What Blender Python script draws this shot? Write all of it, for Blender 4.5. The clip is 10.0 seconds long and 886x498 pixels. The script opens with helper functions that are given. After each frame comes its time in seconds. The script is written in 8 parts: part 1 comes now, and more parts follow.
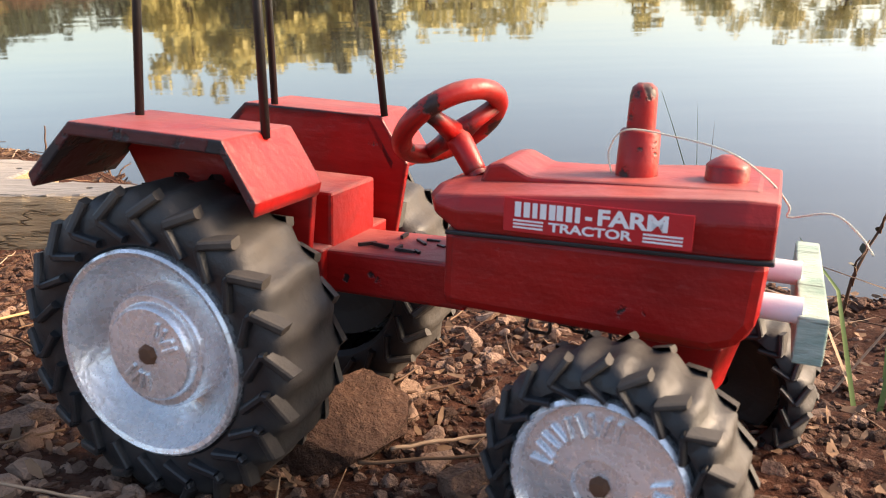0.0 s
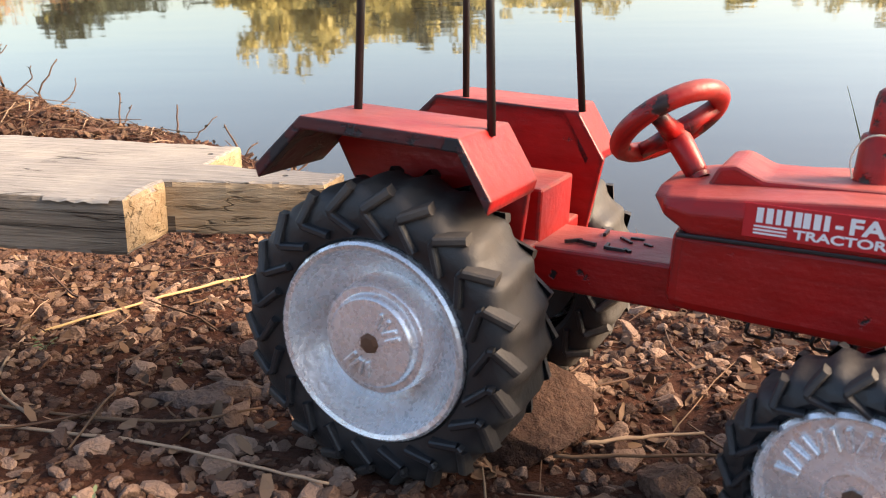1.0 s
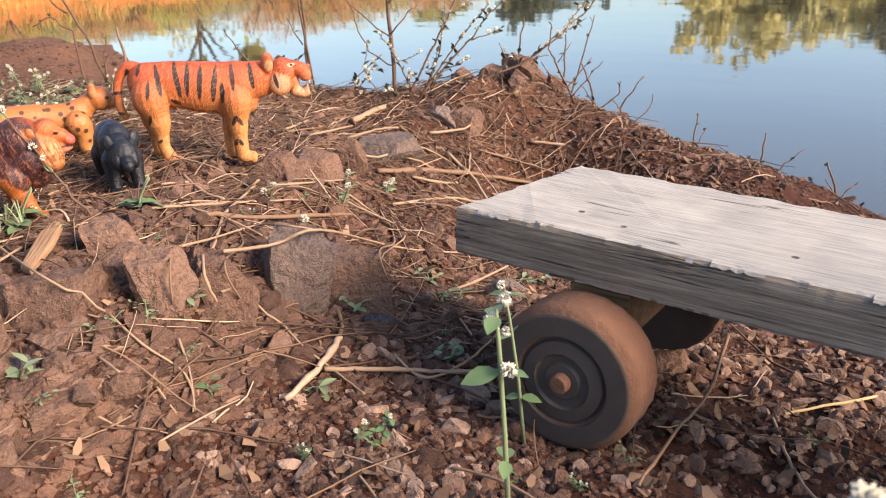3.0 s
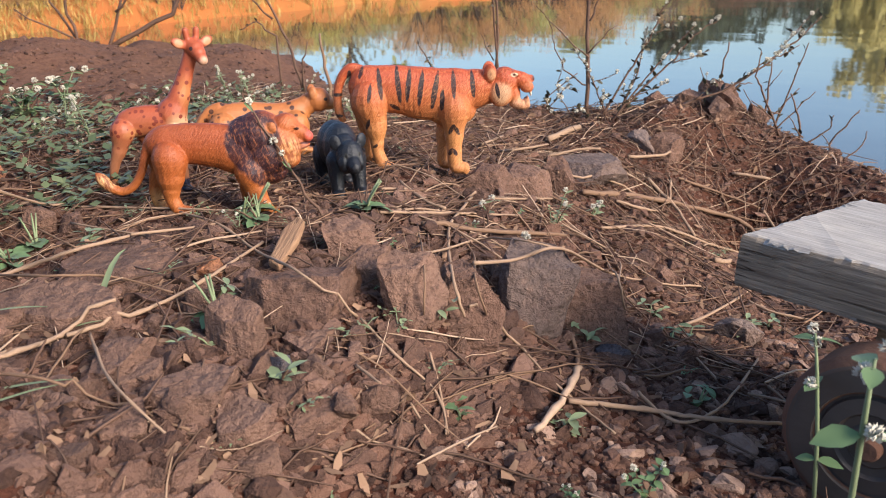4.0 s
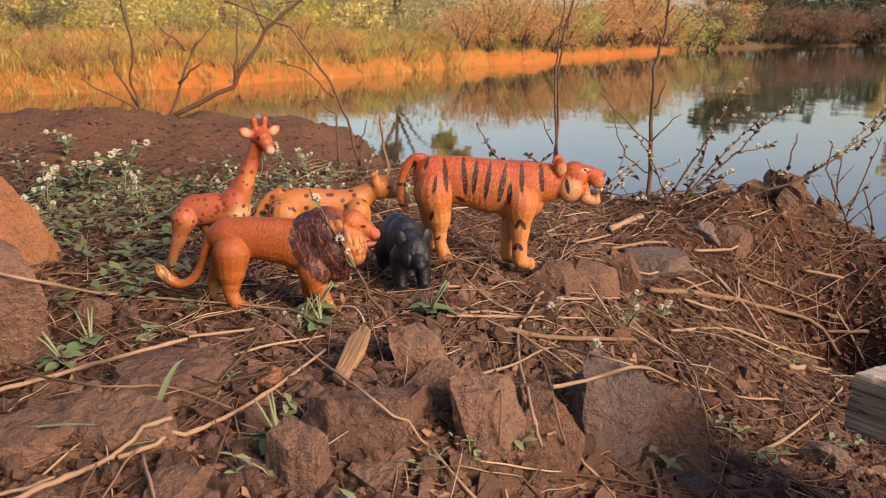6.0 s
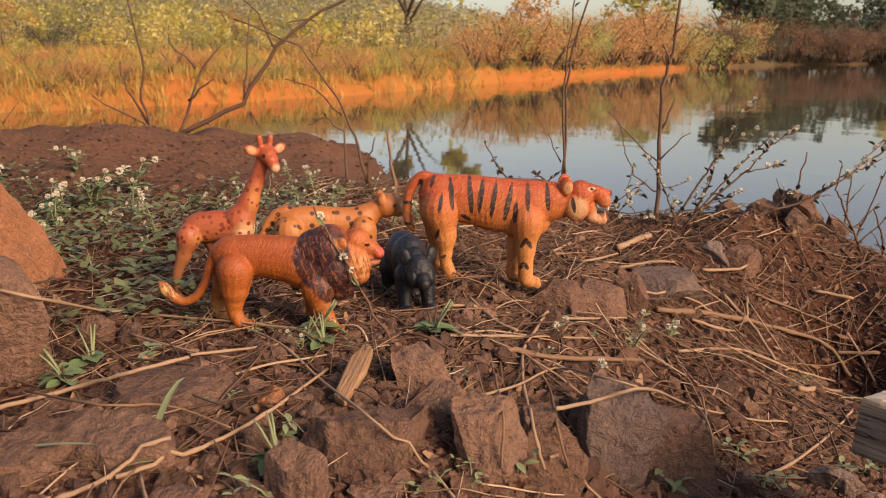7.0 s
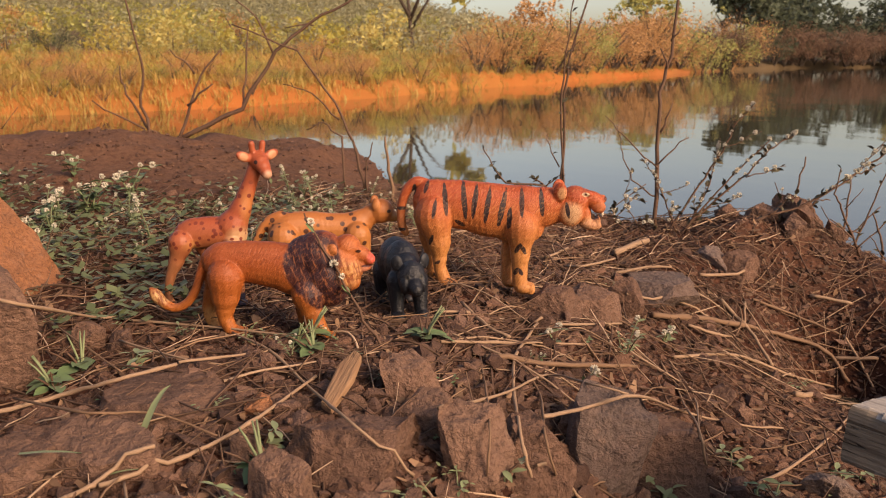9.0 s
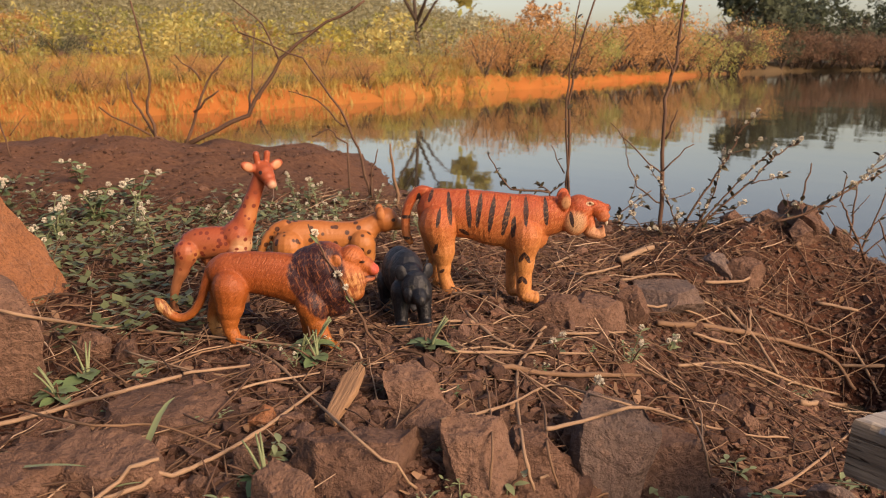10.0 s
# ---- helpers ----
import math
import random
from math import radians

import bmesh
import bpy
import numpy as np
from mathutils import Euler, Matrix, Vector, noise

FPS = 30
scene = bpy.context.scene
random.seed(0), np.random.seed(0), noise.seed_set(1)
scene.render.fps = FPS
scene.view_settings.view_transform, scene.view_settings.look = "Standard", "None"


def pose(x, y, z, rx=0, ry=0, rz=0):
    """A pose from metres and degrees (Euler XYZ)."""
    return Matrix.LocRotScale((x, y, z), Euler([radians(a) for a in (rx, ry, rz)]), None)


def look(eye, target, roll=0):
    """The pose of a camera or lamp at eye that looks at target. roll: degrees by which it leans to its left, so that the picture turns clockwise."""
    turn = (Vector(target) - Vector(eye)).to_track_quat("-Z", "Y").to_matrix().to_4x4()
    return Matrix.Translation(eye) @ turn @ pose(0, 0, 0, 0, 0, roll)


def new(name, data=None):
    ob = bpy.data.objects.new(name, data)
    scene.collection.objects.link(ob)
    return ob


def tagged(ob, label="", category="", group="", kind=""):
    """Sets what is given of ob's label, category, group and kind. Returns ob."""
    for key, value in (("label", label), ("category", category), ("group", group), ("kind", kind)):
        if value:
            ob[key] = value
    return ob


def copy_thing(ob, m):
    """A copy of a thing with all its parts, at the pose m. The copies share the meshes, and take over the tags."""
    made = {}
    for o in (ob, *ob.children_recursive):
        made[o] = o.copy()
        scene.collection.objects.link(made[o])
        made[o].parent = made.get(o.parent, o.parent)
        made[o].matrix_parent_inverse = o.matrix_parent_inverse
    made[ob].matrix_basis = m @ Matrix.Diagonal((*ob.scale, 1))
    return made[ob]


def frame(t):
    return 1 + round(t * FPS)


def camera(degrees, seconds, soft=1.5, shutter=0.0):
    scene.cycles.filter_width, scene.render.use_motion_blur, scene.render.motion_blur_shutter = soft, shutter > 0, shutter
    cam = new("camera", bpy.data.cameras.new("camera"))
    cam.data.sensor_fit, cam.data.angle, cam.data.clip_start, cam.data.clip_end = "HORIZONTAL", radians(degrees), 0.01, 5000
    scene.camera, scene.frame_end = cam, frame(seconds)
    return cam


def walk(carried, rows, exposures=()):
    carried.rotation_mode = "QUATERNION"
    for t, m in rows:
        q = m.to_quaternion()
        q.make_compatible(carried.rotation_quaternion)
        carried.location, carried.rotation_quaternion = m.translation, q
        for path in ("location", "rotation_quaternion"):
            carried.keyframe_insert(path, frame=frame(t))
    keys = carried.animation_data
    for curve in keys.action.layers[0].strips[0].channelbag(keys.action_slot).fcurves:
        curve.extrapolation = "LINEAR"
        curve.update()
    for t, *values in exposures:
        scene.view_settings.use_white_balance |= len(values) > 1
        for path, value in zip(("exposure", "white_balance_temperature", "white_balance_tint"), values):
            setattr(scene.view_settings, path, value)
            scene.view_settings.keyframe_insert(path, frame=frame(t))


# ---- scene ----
from mathutils.bvhtree import BVHTree

cam = camera(56.6, 10.0, soft=1.0)
cam.data.dof.use_dof = True
cam.data.dof.focus_distance, cam.data.dof.aperture_fstop = 0.42, 36.0
PATH = [
    (0, (0.01, 0.036, 0.178), (-0.172, 1.9, -0.523), -1.9),
    (0.5, (-0.005, 0.031, 0.18), (-0.242, 1.872, -0.565), -2.1),
    (1, (-0.035, 0.03, 0.186), (-0.398, 1.851, -0.557), -2.2),
    (1.5, (-0.078, 0.03, 0.204), (-0.642, 1.796, -0.549), -2.9),
    (2, (-0.128, 0.017, 0.216), (-0.847, 1.73, -0.527), -2.9),
    (2.5, (-0.17, 0.008, 0.222), (-1.123, 1.605, -0.514), -3.3),
    (3, (-0.219, 0.001, 0.222), (-1.428, 1.424, -0.494), -3.5),
    (3.2, (-0.24, -0.001, 0.221), (-1.513, 1.374, -0.479), -3.6),
    (4.3, (-0.299, -0.025, 0.209), (-1.775, 1.175, -0.41), -1.4),
    (4.5, (-0.31, -0.027, 0.213), (-1.8, 1.17, -0.378), -1.1),
    (5, (-0.312, -0.023, 0.218), (-1.804, 1.177, -0.36), -0.6),
    (5.5, (-0.314, -0.017, 0.224), (-1.824, 1.18, -0.311), -0.5),
    (7, (-0.314, -0.009, 0.225), (-1.867, 1.167, -0.228), -0.3),
    (7.5, (-0.318, -0.009, 0.227), (-1.871, 1.169, -0.22), -0.3),
    (8, (-0.316, -0.006, 0.226), (-1.871, 1.171, -0.22), -0.3),
    (8.5, (-0.315, -0.008, 0.23), (-1.874, 1.164, -0.216), -0.4),
    (9, (-0.311, -0.003, 0.226), (-1.871, 1.166, -0.218), -0.4),
    (9.5, (-0.31, -0.002, 0.226), (-1.871, 1.167, -0.217), -0.4),
    (10, (-0.31, -0.002, 0.23), (-1.881, 1.156, -0.207), -0.5),
]
EXPOSURES = [(0.0, 1.92, 7000, 13), (2.0, 2.04, 6800, 12), (3.2, 1.72, 5800, 11), (4.5, 1.29, 5400, 8), (5.5, 1.15, 6350, 15), (7.0, 0.96, 7400, 21), (10.0, 0.88, 7400, 21)]
walk(cam, [(t, look(eye, target, roll)) for t, eye, target, roll in PATH], EXPOSURES)

# ---- light: a low warm evening sun from the right under a bright hazy sky ----
SUN_ELEVATION, SUN_AZIMUTH = 28.0, 10.0      # degrees; azimuth anticlockwise from +x
world = bpy.data.worlds.new("evening_sky")
scene.world = world
world.use_nodes = True
_nt = world.node_tree
_sky = _nt.nodes.new("ShaderNodeTexSky")
_sky.sky_type, _sky.sun_disc = "NISHITA", False
_sky.sun_elevation, _sky.sun_rotation = radians(SUN_ELEVATION), radians(90 - SUN_AZIMUTH)
_sky.air_density, _sky.dust_density, _sky.ozone_density = 1.0, 2.4, 1.0
_bg = _nt.nodes["Background"]
_bg.inputs["Strength"].default_value = 0.104
_nt.links.new(_sky.outputs["Color"], _bg.inputs["Color"])
sun = new("sun", bpy.data.lights.new("sun", "SUN"))
sun.data.energy, sun.data.angle, sun.data.color = 2.7, radians(28), (1.0, 0.77, 0.56)
_a, _e = radians(SUN_AZIMUTH), radians(SUN_ELEVATION)
sun.matrix_world = look((math.cos(_a) * math.cos(_e) * 5, math.sin(_a) * math.cos(_e) * 5, math.sin(_e) * 5), (0, 0, 0))

# ---- materials ----
class Nodes:
    """A small wrapper to write node materials in few lines."""

    def __init__(self, name):
        self.mat = bpy.data.materials.new(name)
        self.mat.use_nodes = True
        self.tree = self.mat.node_tree
        self.bsdf = self.tree.nodes["Principled BSDF"]
        self.coords = self.tree.nodes.new("ShaderNodeTexCoord")

    def put(self, socket, value):
        if isinstance(value, bpy.types.NodeSocket):
            self.tree.links.new(value, socket)
        elif isinstance(value, (tuple, list)) and len(value) == 3 and socket.type == "RGBA":
            socket.default_value = (*value, 1)
        else:
            socket.default_value = value

    def obj(self):
        return self.coords.outputs["Object"]

    def mapped(self, scale=(1, 1, 1), turn=(0, 0, 0), source=None):
        n = self.tree.nodes.new("ShaderNodeMapping")
        self.put(n.inputs["Vector"], source or self.obj())
        n.inputs["Scale"].default_value = scale
        n.inputs["Rotation"].default_value = [radians(a) for a in turn]
        return n.outputs["Vector"]

    def noise(self, scale, detail=4.0, rough=0.55, vec=None, distortion=0.0):
        n = self.tree.nodes.new("ShaderNodeTexNoise")
        self.put(n.inputs["Vector"], vec or self.obj())
        n.inputs["Scale"].default_value, n.inputs["Detail"].default_value = scale, detail
        n.inputs["Roughness"].default_value, n.inputs["Distortion"].default_value = rough, distortion
        return n.outputs["Fac"]

    def voronoi(self, scale, vec=None, feature="F1", out="Distance"):
        n = self.tree.nodes.new("ShaderNodeTexVoronoi")
        n.feature = feature
        self.put(n.inputs["Vector"], vec or self.obj())
        n.inputs["Scale"].default_value = scale
        return n.outputs[out]

    def wave(self, scale, distortion=0.0, detail=2.0, axis="X", vec=None, rings=False):
        n = self.tree.nodes.new("ShaderNodeTexWave")
        if rings:
            n.wave_type, n.rings_direction = "RINGS", axis
        else:
            n.bands_direction = axis
        self.put(n.inputs["Vector"], vec or self.obj())
        n.inputs["Scale"].default_value, n.inputs["Distortion"].default_value, n.inputs["Detail"].default_value = scale, distortion, detail
        return n.outputs["Fac"]

    def ramp(self, fac, *stops):
        n = self.tree.nodes.new("ShaderNodeValToRGB")
        self.put(n.inputs["Fac"], fac)
        while len(n.color_ramp.elements) < len(stops):
            n.color_ramp.elements.new(0.5)
        for e, (p, c) in zip(n.color_ramp.elements, stops):
            e.position, e.color = p, (*c, 1) if isinstance(c, (tuple, list)) else (c, c, c, 1)
        return n.outputs["Color"]

    def mix(self, fac, a, b, kind="MIX"):
        n = self.tree.nodes.new("ShaderNodeMix")
        n.data_type, n.blend_type = "RGBA", kind
        self.put(n.inputs["Factor"], fac), self.put(n.inputs[6], a), self.put(n.inputs[7], b)
        return n.outputs[2]

    def math(self, kind, a, b=0.0):
        n = self.tree.nodes.new("ShaderNodeMath")
        n.operation = kind
        self.put(n.inputs[0], a), self.put(n.inputs[1], b)
        return n.outputs[0]

    def axis(self, which, source=None):
        n = self.tree.nodes.new("ShaderNodeSeparateXYZ")
        self.put(n.inputs[0], source or self.obj())
        return n.outputs[which]

    def ball(self, centre, radius, soft=0.3, squash=(1, 1, 1), warp=0.0, warp_scale=60.0, lean=0.0):
        """1 inside an ellipsoid of object space, 0 outside, with a ragged soft rim."""
        n = self.tree.nodes.new("ShaderNodeVectorMath")
        n.operation = "SUBTRACT"
        self.put(n.inputs[0], self.obj())
        n.inputs[1].default_value = centre
        if lean:
            v = self.tree.nodes.new("ShaderNodeVectorRotate")
            v.rotation_type = "Y_AXIS"
            self.put(v.inputs["Vector"], n.outputs[0])
            v.inputs["Angle"].default_value = radians(lean)
            n = v
        s = self.tree.nodes.new("ShaderNodeVectorMath")
        s.operation = "MULTIPLY"
        self.put(s.inputs[0], n.outputs[0])
        s.inputs[1].default_value = [1 / (radius * q) for q in squash]
        m = self.tree.nodes.new("ShaderNodeVectorMath")
        m.operation = "LENGTH"
        self.put(m.inputs[0], s.outputs[0])
        d = m.outputs["Value"]
        if warp:
            d = self.math("ADD", d, self.math("MULTIPLY", self.math("SUBTRACT", self.noise(warp_scale, 2), 0.5), warp))
        return self.ramp(d, (max(0.0, 1 - soft), 1.0), (1.0, 0.0))

    def random(self):
        return self.tree.nodes.new("ShaderNodeObjectInfo").outputs["Random"]

    def island(self):
        return self.tree.nodes.new("ShaderNodeNewGeometry").outputs["Random Per Island"]

    def bump(self, height, strength=0.3, distance=0.001):
        n = self.tree.nodes.new("ShaderNodeBump")
        self.put(n.inputs["Height"], height)
        n.inputs["Strength"].default_value, n.inputs["Distance"].default_value = strength, distance
        self.tree.links.new(n.outputs["Normal"], self.bsdf.inputs["Normal"])

    def done(self, colour, rough=0.6, metal=0.0, **more):
        self.put(self.bsdf.inputs["Base Color"], colour)
        self.put(self.bsdf.inputs["Roughness"], rough)
        self.put(self.bsdf.inputs["Metallic"], metal)
        for key, value in more.items():
            self.put(self.bsdf.inputs[key.replace("_", " ")], value)
        return self.mat


def mat_soil():
    n = Nodes("red_soil")
    big = n.noise(5, 4)
    fine = n.noise(160, 5, 0.65)
    c = n.mix(n.ramp(big, (0.35, 0.0), (0.65, 1.0)), (0.022, 0.0078, 0.0043), (0.05, 0.0178, 0.0095))
    c = n.mix(n.ramp(fine, (0.35, 0.0), (0.75, 1.0)), c, (0.082, 0.033, 0.019))
    far = n.noise(0.35, 3)
    c = n.mix(n.math("MULTIPLY", n.ramp(n.voronoi(220), (0.0, 0.7), (0.4, 0.0)), 0.6), c, (0.06, 0.03, 0.02))
    # bright red laterite of the cut bank beyond the water
    d = n.tree.nodes.new("ShaderNodeVectorMath")
    d.operation = "LENGTH"
    n.put(d.inputs[0], n.obj())
    c = n.mix(n.math("MULTIPLY", n.ramp(n.math("DIVIDE", d.outputs["Value"], 10.0), (0.095, 0.0), (0.125, 1.0)), n.ramp(fine, (0.3, 0.35), (0.6, 0.85))), c, (0.15, 0.078, 0.047))
    c = n.mix(n.ramp(n.math("DIVIDE", d.outputs["Value"], 10.0), (0.3, 0.0), (0.42, 1.0)), c, n.mix(n.ramp(far, (0.4, 0.0), (0.6, 1.0)), (0.36, 0.112, 0.027), (0.31, 0.13, 0.034)))
    c = n.mix(n.ramp(n.math("DIVIDE", d.outputs["Value"], 30.0), (0.55, 0.0), (0.85, 1.0)), c, n.mix(far, (0.085, 0.06, 0.032), (0.13, 0.09, 0.045)))
    n.bump(n.math("ADD", n.math("MULTIPLY", n.noise(420, 4, 0.7), 0.5), n.noise(90, 4, 0.6)), 0.9, 0.004)
    return n.done(c, 0.95, Specular_IOR_Level=0.15)


def mat_stone(name, a, b, island=False):
    n = Nodes(name)
    v = n.island() if island else n.random()
    g = n.noise(70, 6, 0.65)
    c = n.mix(v, a, b)
    c = n.mix(n.math("MULTIPLY", n.ramp(g, (0.3, 0.0), (0.75, 1.0)), 0.45 if island else 1.0), c, n.mix(0.35, b, (0.24, 0.13, 0.085)))
    c = n.mix(n.math("MULTIPLY", n.ramp(n.noise(24, 5, 0.6), (0.55, 0.0), (0.7, 1.0)), 0.5), c, (0.1, 0.06, 0.045))
    if not island:
        c = n.mix(n.math("MULTIPLY", n.ramp(n.noise(520, 4, 0.75), (0.5, 0.0), (0.68, 1.0)), 0.6), c, n.mix(0.7, a, (0.02, 0.012, 0.009)))
        c = n.mix(n.math("MULTIPLY", n.ramp(n.noise(190, 5, 0.7), (0.56, 0.0), (0.72, 1.0)), 0.5), c, (0.27, 0.165, 0.115))
    cracks = n.ramp(n.noise(34, 6, 0.6, n.mapped((1, 1, 2.6), (25, 15, 0)), 1.2), (0.47, 0.0), (0.5, 1.0), (0.53, 0.0))
    c = n.mix(n.math("MULTIPLY", cracks, 0.07), c, (0.04, 0.022, 0.016))
    n.bump(n.math("SUBTRACT", n.math("ADD", n.noise(260, 5, 0.7), n.noise(60, 5, 0.6)), n.math("MULTIPLY", cracks, 0.1)), 1.0, 0.004)
    return n.done(c, 0.88, Specular_IOR_Level=0.25)


def mat_straw(name, a, b, rough=0.75):
    n = Nodes(name)
    c = n.mix(n.island(), a, b)
    c = n.mix(n.math("MULTIPLY", n.noise(300, 3), 0.5), c, (0.16, 0.1, 0.06))
    n.bump(n.noise(900, 2), 0.3, 0.0004)
    return n.done(c, rough, Specular_IOR_Level=0.25)


def mat_leaf(name, a, b, translucent=0.25, by_object=False):
    n = Nodes(name)
    c = n.mix(n.random() if by_object else n.island(), a, b)
    c = n.mix(n.math("MULTIPLY", n.noise(40, 3), 0.35), c, b)
    return n.done(c, 0.6, Specular_IOR_Level=0.3, Subsurface_Weight=0.0, Transmission_Weight=0.0, Sheen_Weight=translucent * 0.2)


def mat_paint(name, colour, worn, rough=0.36, chip=0.69):
    """Hand-brushed enamel on wood: chipped to the dark undercoat along its edges, dusty and painted sky-pale on top."""
    n = Nodes(name)
    geo = n.tree.nodes.new("ShaderNodeNewGeometry")
    brush = n.noise(30, 5, 0.6, n.mapped((1, 6, 9)))
    c = n.mix(n.ramp(brush, (0.3, 0.0), (0.8, 1.0)), colour, [min(1, v * 1.4 + 0.003) for v in colour])
    c = n.mix(n.math("MULTIPLY", n.ramp(n.noise(22, 4), (0.5, 0.0), (0.7, 1.0)), 0.45), c, [v * 0.5 for v in colour])
    chips = n.ramp(n.noise(75, 5, 0.62), (chip, 0.0), (chip + 0.04, 1.0))
    soft = n.tree.nodes.new("ShaderNodeBevel")
    soft.samples = 4
    soft.inputs["Radius"].default_value = 0.003
    dot = n.tree.nodes.new("ShaderNodeVectorMath")
    dot.operation = "DOT_PRODUCT"
    n.put(dot.inputs[0], soft.outputs[0]), n.put(dot.inputs[1], geo.outputs["True Normal"])
    edge = n.math("MULTIPLY", n.ramp(dot.outputs["Value"], (0.9, 1.0), (0.985, 0.0)), n.ramp(n.noise(85, 5, 0.6), (0.42, 0.0), (0.52, 1.0)))
    chips = n.math("MAXIMUM", chips, n.math("MULTIPLY", edge, 0.9))
    c = n.mix(chips, c, worn)
    # upward faces: dust, its pinkish pale tint also standing in for sky reflection
    up = n.ramp(n.axis(2, geo.outputs["Normal"]), (0.55, 0.0), (0.97, 1.0))
    dust = n.math("MULTIPLY", up, n.ramp(n.noise(26, 5, 0.6), (0.3, 0.12), (0.7, 0.55)))
    c = n.mix(dust, c, (0.36, 0.2, 0.17))
    n.bump(n.math("ADD", n.math("MULTIPLY", brush, 0.3), n.math("SUBTRACT", n.math("MULTIPLY", n.noise(170, 4), 0.7), n.math("MULTIPLY", chips, 0.5))), 0.5, 0.0013)
    return n.done(c, n.math("ADD", n.math("ADD", n.math("MULTIPLY", n.noise(60, 3), 0.25), rough - 0.1), n.math("MULTIPLY", dust, 0.5)), Specular_IOR_Level=0.38)


def mat_rubber(name, dusty=0.35, base=(0.016, 0.017, 0.019), tread=0.047):
    """Black rubber, its tread powdered with dry soil."""
    n = Nodes(name)
    flat = n.tree.nodes.new("ShaderNodeVectorMath")
    flat.operation = "MULTIPLY"
    n.put(flat.inputs[0], n.obj())
    flat.inputs[1].default_value = (1, 0, 1)
    size = n.tree.nodes.new("ShaderNodeVectorMath")
    size.operation = "LENGTH"
    n.put(size.inputs[0], flat.outputs[0])
    worn = n.math("MULTIPLY", n.ramp(n.math("DIVIDE", size.outputs["Value"], tread * 2), (0.47, 0.0), (0.53, 1.0)), n.ramp(n.noise(60, 5, 0.65), (0.3, 0.25), (0.62, 1.0)))
    d = n.ramp(n.noise(28, 5, 0.65), (0.5, 0.0), (0.8, 0.35))
    c = n.mix(n.math("MULTIPLY", n.math("MAXIMUM", d, worn), dusty), base, (0.21, 0.165, 0.12))
    n.bump(n.noise(350, 4, 0.6), 0.3, 0.0009)
    return n.done(c, n.math("ADD", n.ramp(n.noise(50, 3), (0.3, 0.36), (0.7, 0.55)), n.math("MULTIPLY", worn, 0.3)), Specular_IOR_Level=0.5)


def mat_silver():
    """Silver paint brushed thickly over plastic, dulled by dust in the dish."""
    n = Nodes("silver_paint")
    g = n.noise(420, 3, 0.55)
    c = n.mix(n.ramp(n.noise(30, 4), (0.4, 0.0), (0.7, 1.0)), (0.86, 0.87, 0.89), (0.7, 0.7, 0.7))
    c = n.mix(n.math("MULTIPLY", n.ramp(n.noise(80, 5, 0.65), (0.6, 0.0), (0.7, 1.0)), 0.35), c, (0.3, 0.27, 0.24))
    n.bump(n.math("ADD", n.math("MULTIPLY", g, 0.6), n.noise(90, 3)), 0.55, 0.0006)
    return n.done(c, n.ramp(g, (0.3, 0.2), (0.7, 0.36)), 0.62)


def mat_wood(name, a, b, grain=(14, 160, 220), dark=0.6):
    n = Nodes(name)
    v = n.mapped(grain)
    g = n.noise(1.0, 6, 0.62, v, 0.6)
    c = n.mix(n.ramp(g, (0.32, 0.0), (0.68, 1.0)), a, b)
    cracks = n.ramp(n.noise(1.0, 4, 0.6, n.mapped((11, 300, 380)), 0.3), (0.33, 1.0), (0.4, 0.0))
    c = n.mix(n.math("MULTIPLY", cracks, dark), c, (0.05, 0.04, 0.03))
    c = n.mix(n.math("MULTIPLY", n.ramp(n.noise(22, 4), (0.5, 0.0), (0.75, 1.0)), 0.4), c, [v * 0.65 for v in a])
    fine = n.noise(1.0, 3, 0.7, n.mapped((grain[0] * 2, 900, 900)), 0.2)
    c = n.mix(n.math("MULTIPLY", n.ramp(fine, (0.3, 1.0), (0.5, 0.0)), 0.3 * dark), c, [v * 0.5 for v in a])
    split = n.ramp(n.noise(1.0, 3, 0.5, n.mapped((5, 95, 130)), 0.8), (0.485, 0.0), (0.5, 1.0), (0.515, 0.0))
    split = n.math("MULTIPLY", split, n.ramp(n.noise(16, 2), (0.5, 0.0), (0.58, 1.0)))
    c = n.mix(n.math("MULTIPLY", split, dark), c, (0.035, 0.028, 0.022))
    n.bump(n.math("SUBTRACT", n.math("ADD", g, n.math("MULTIPLY", fine, 0.6)), n.math("ADD", n.math("MULTIPLY", cracks, 0.8), split)), 0.8, 0.0016)
    return n.done(c, 0.82, Specular_IOR_Level=0.25)


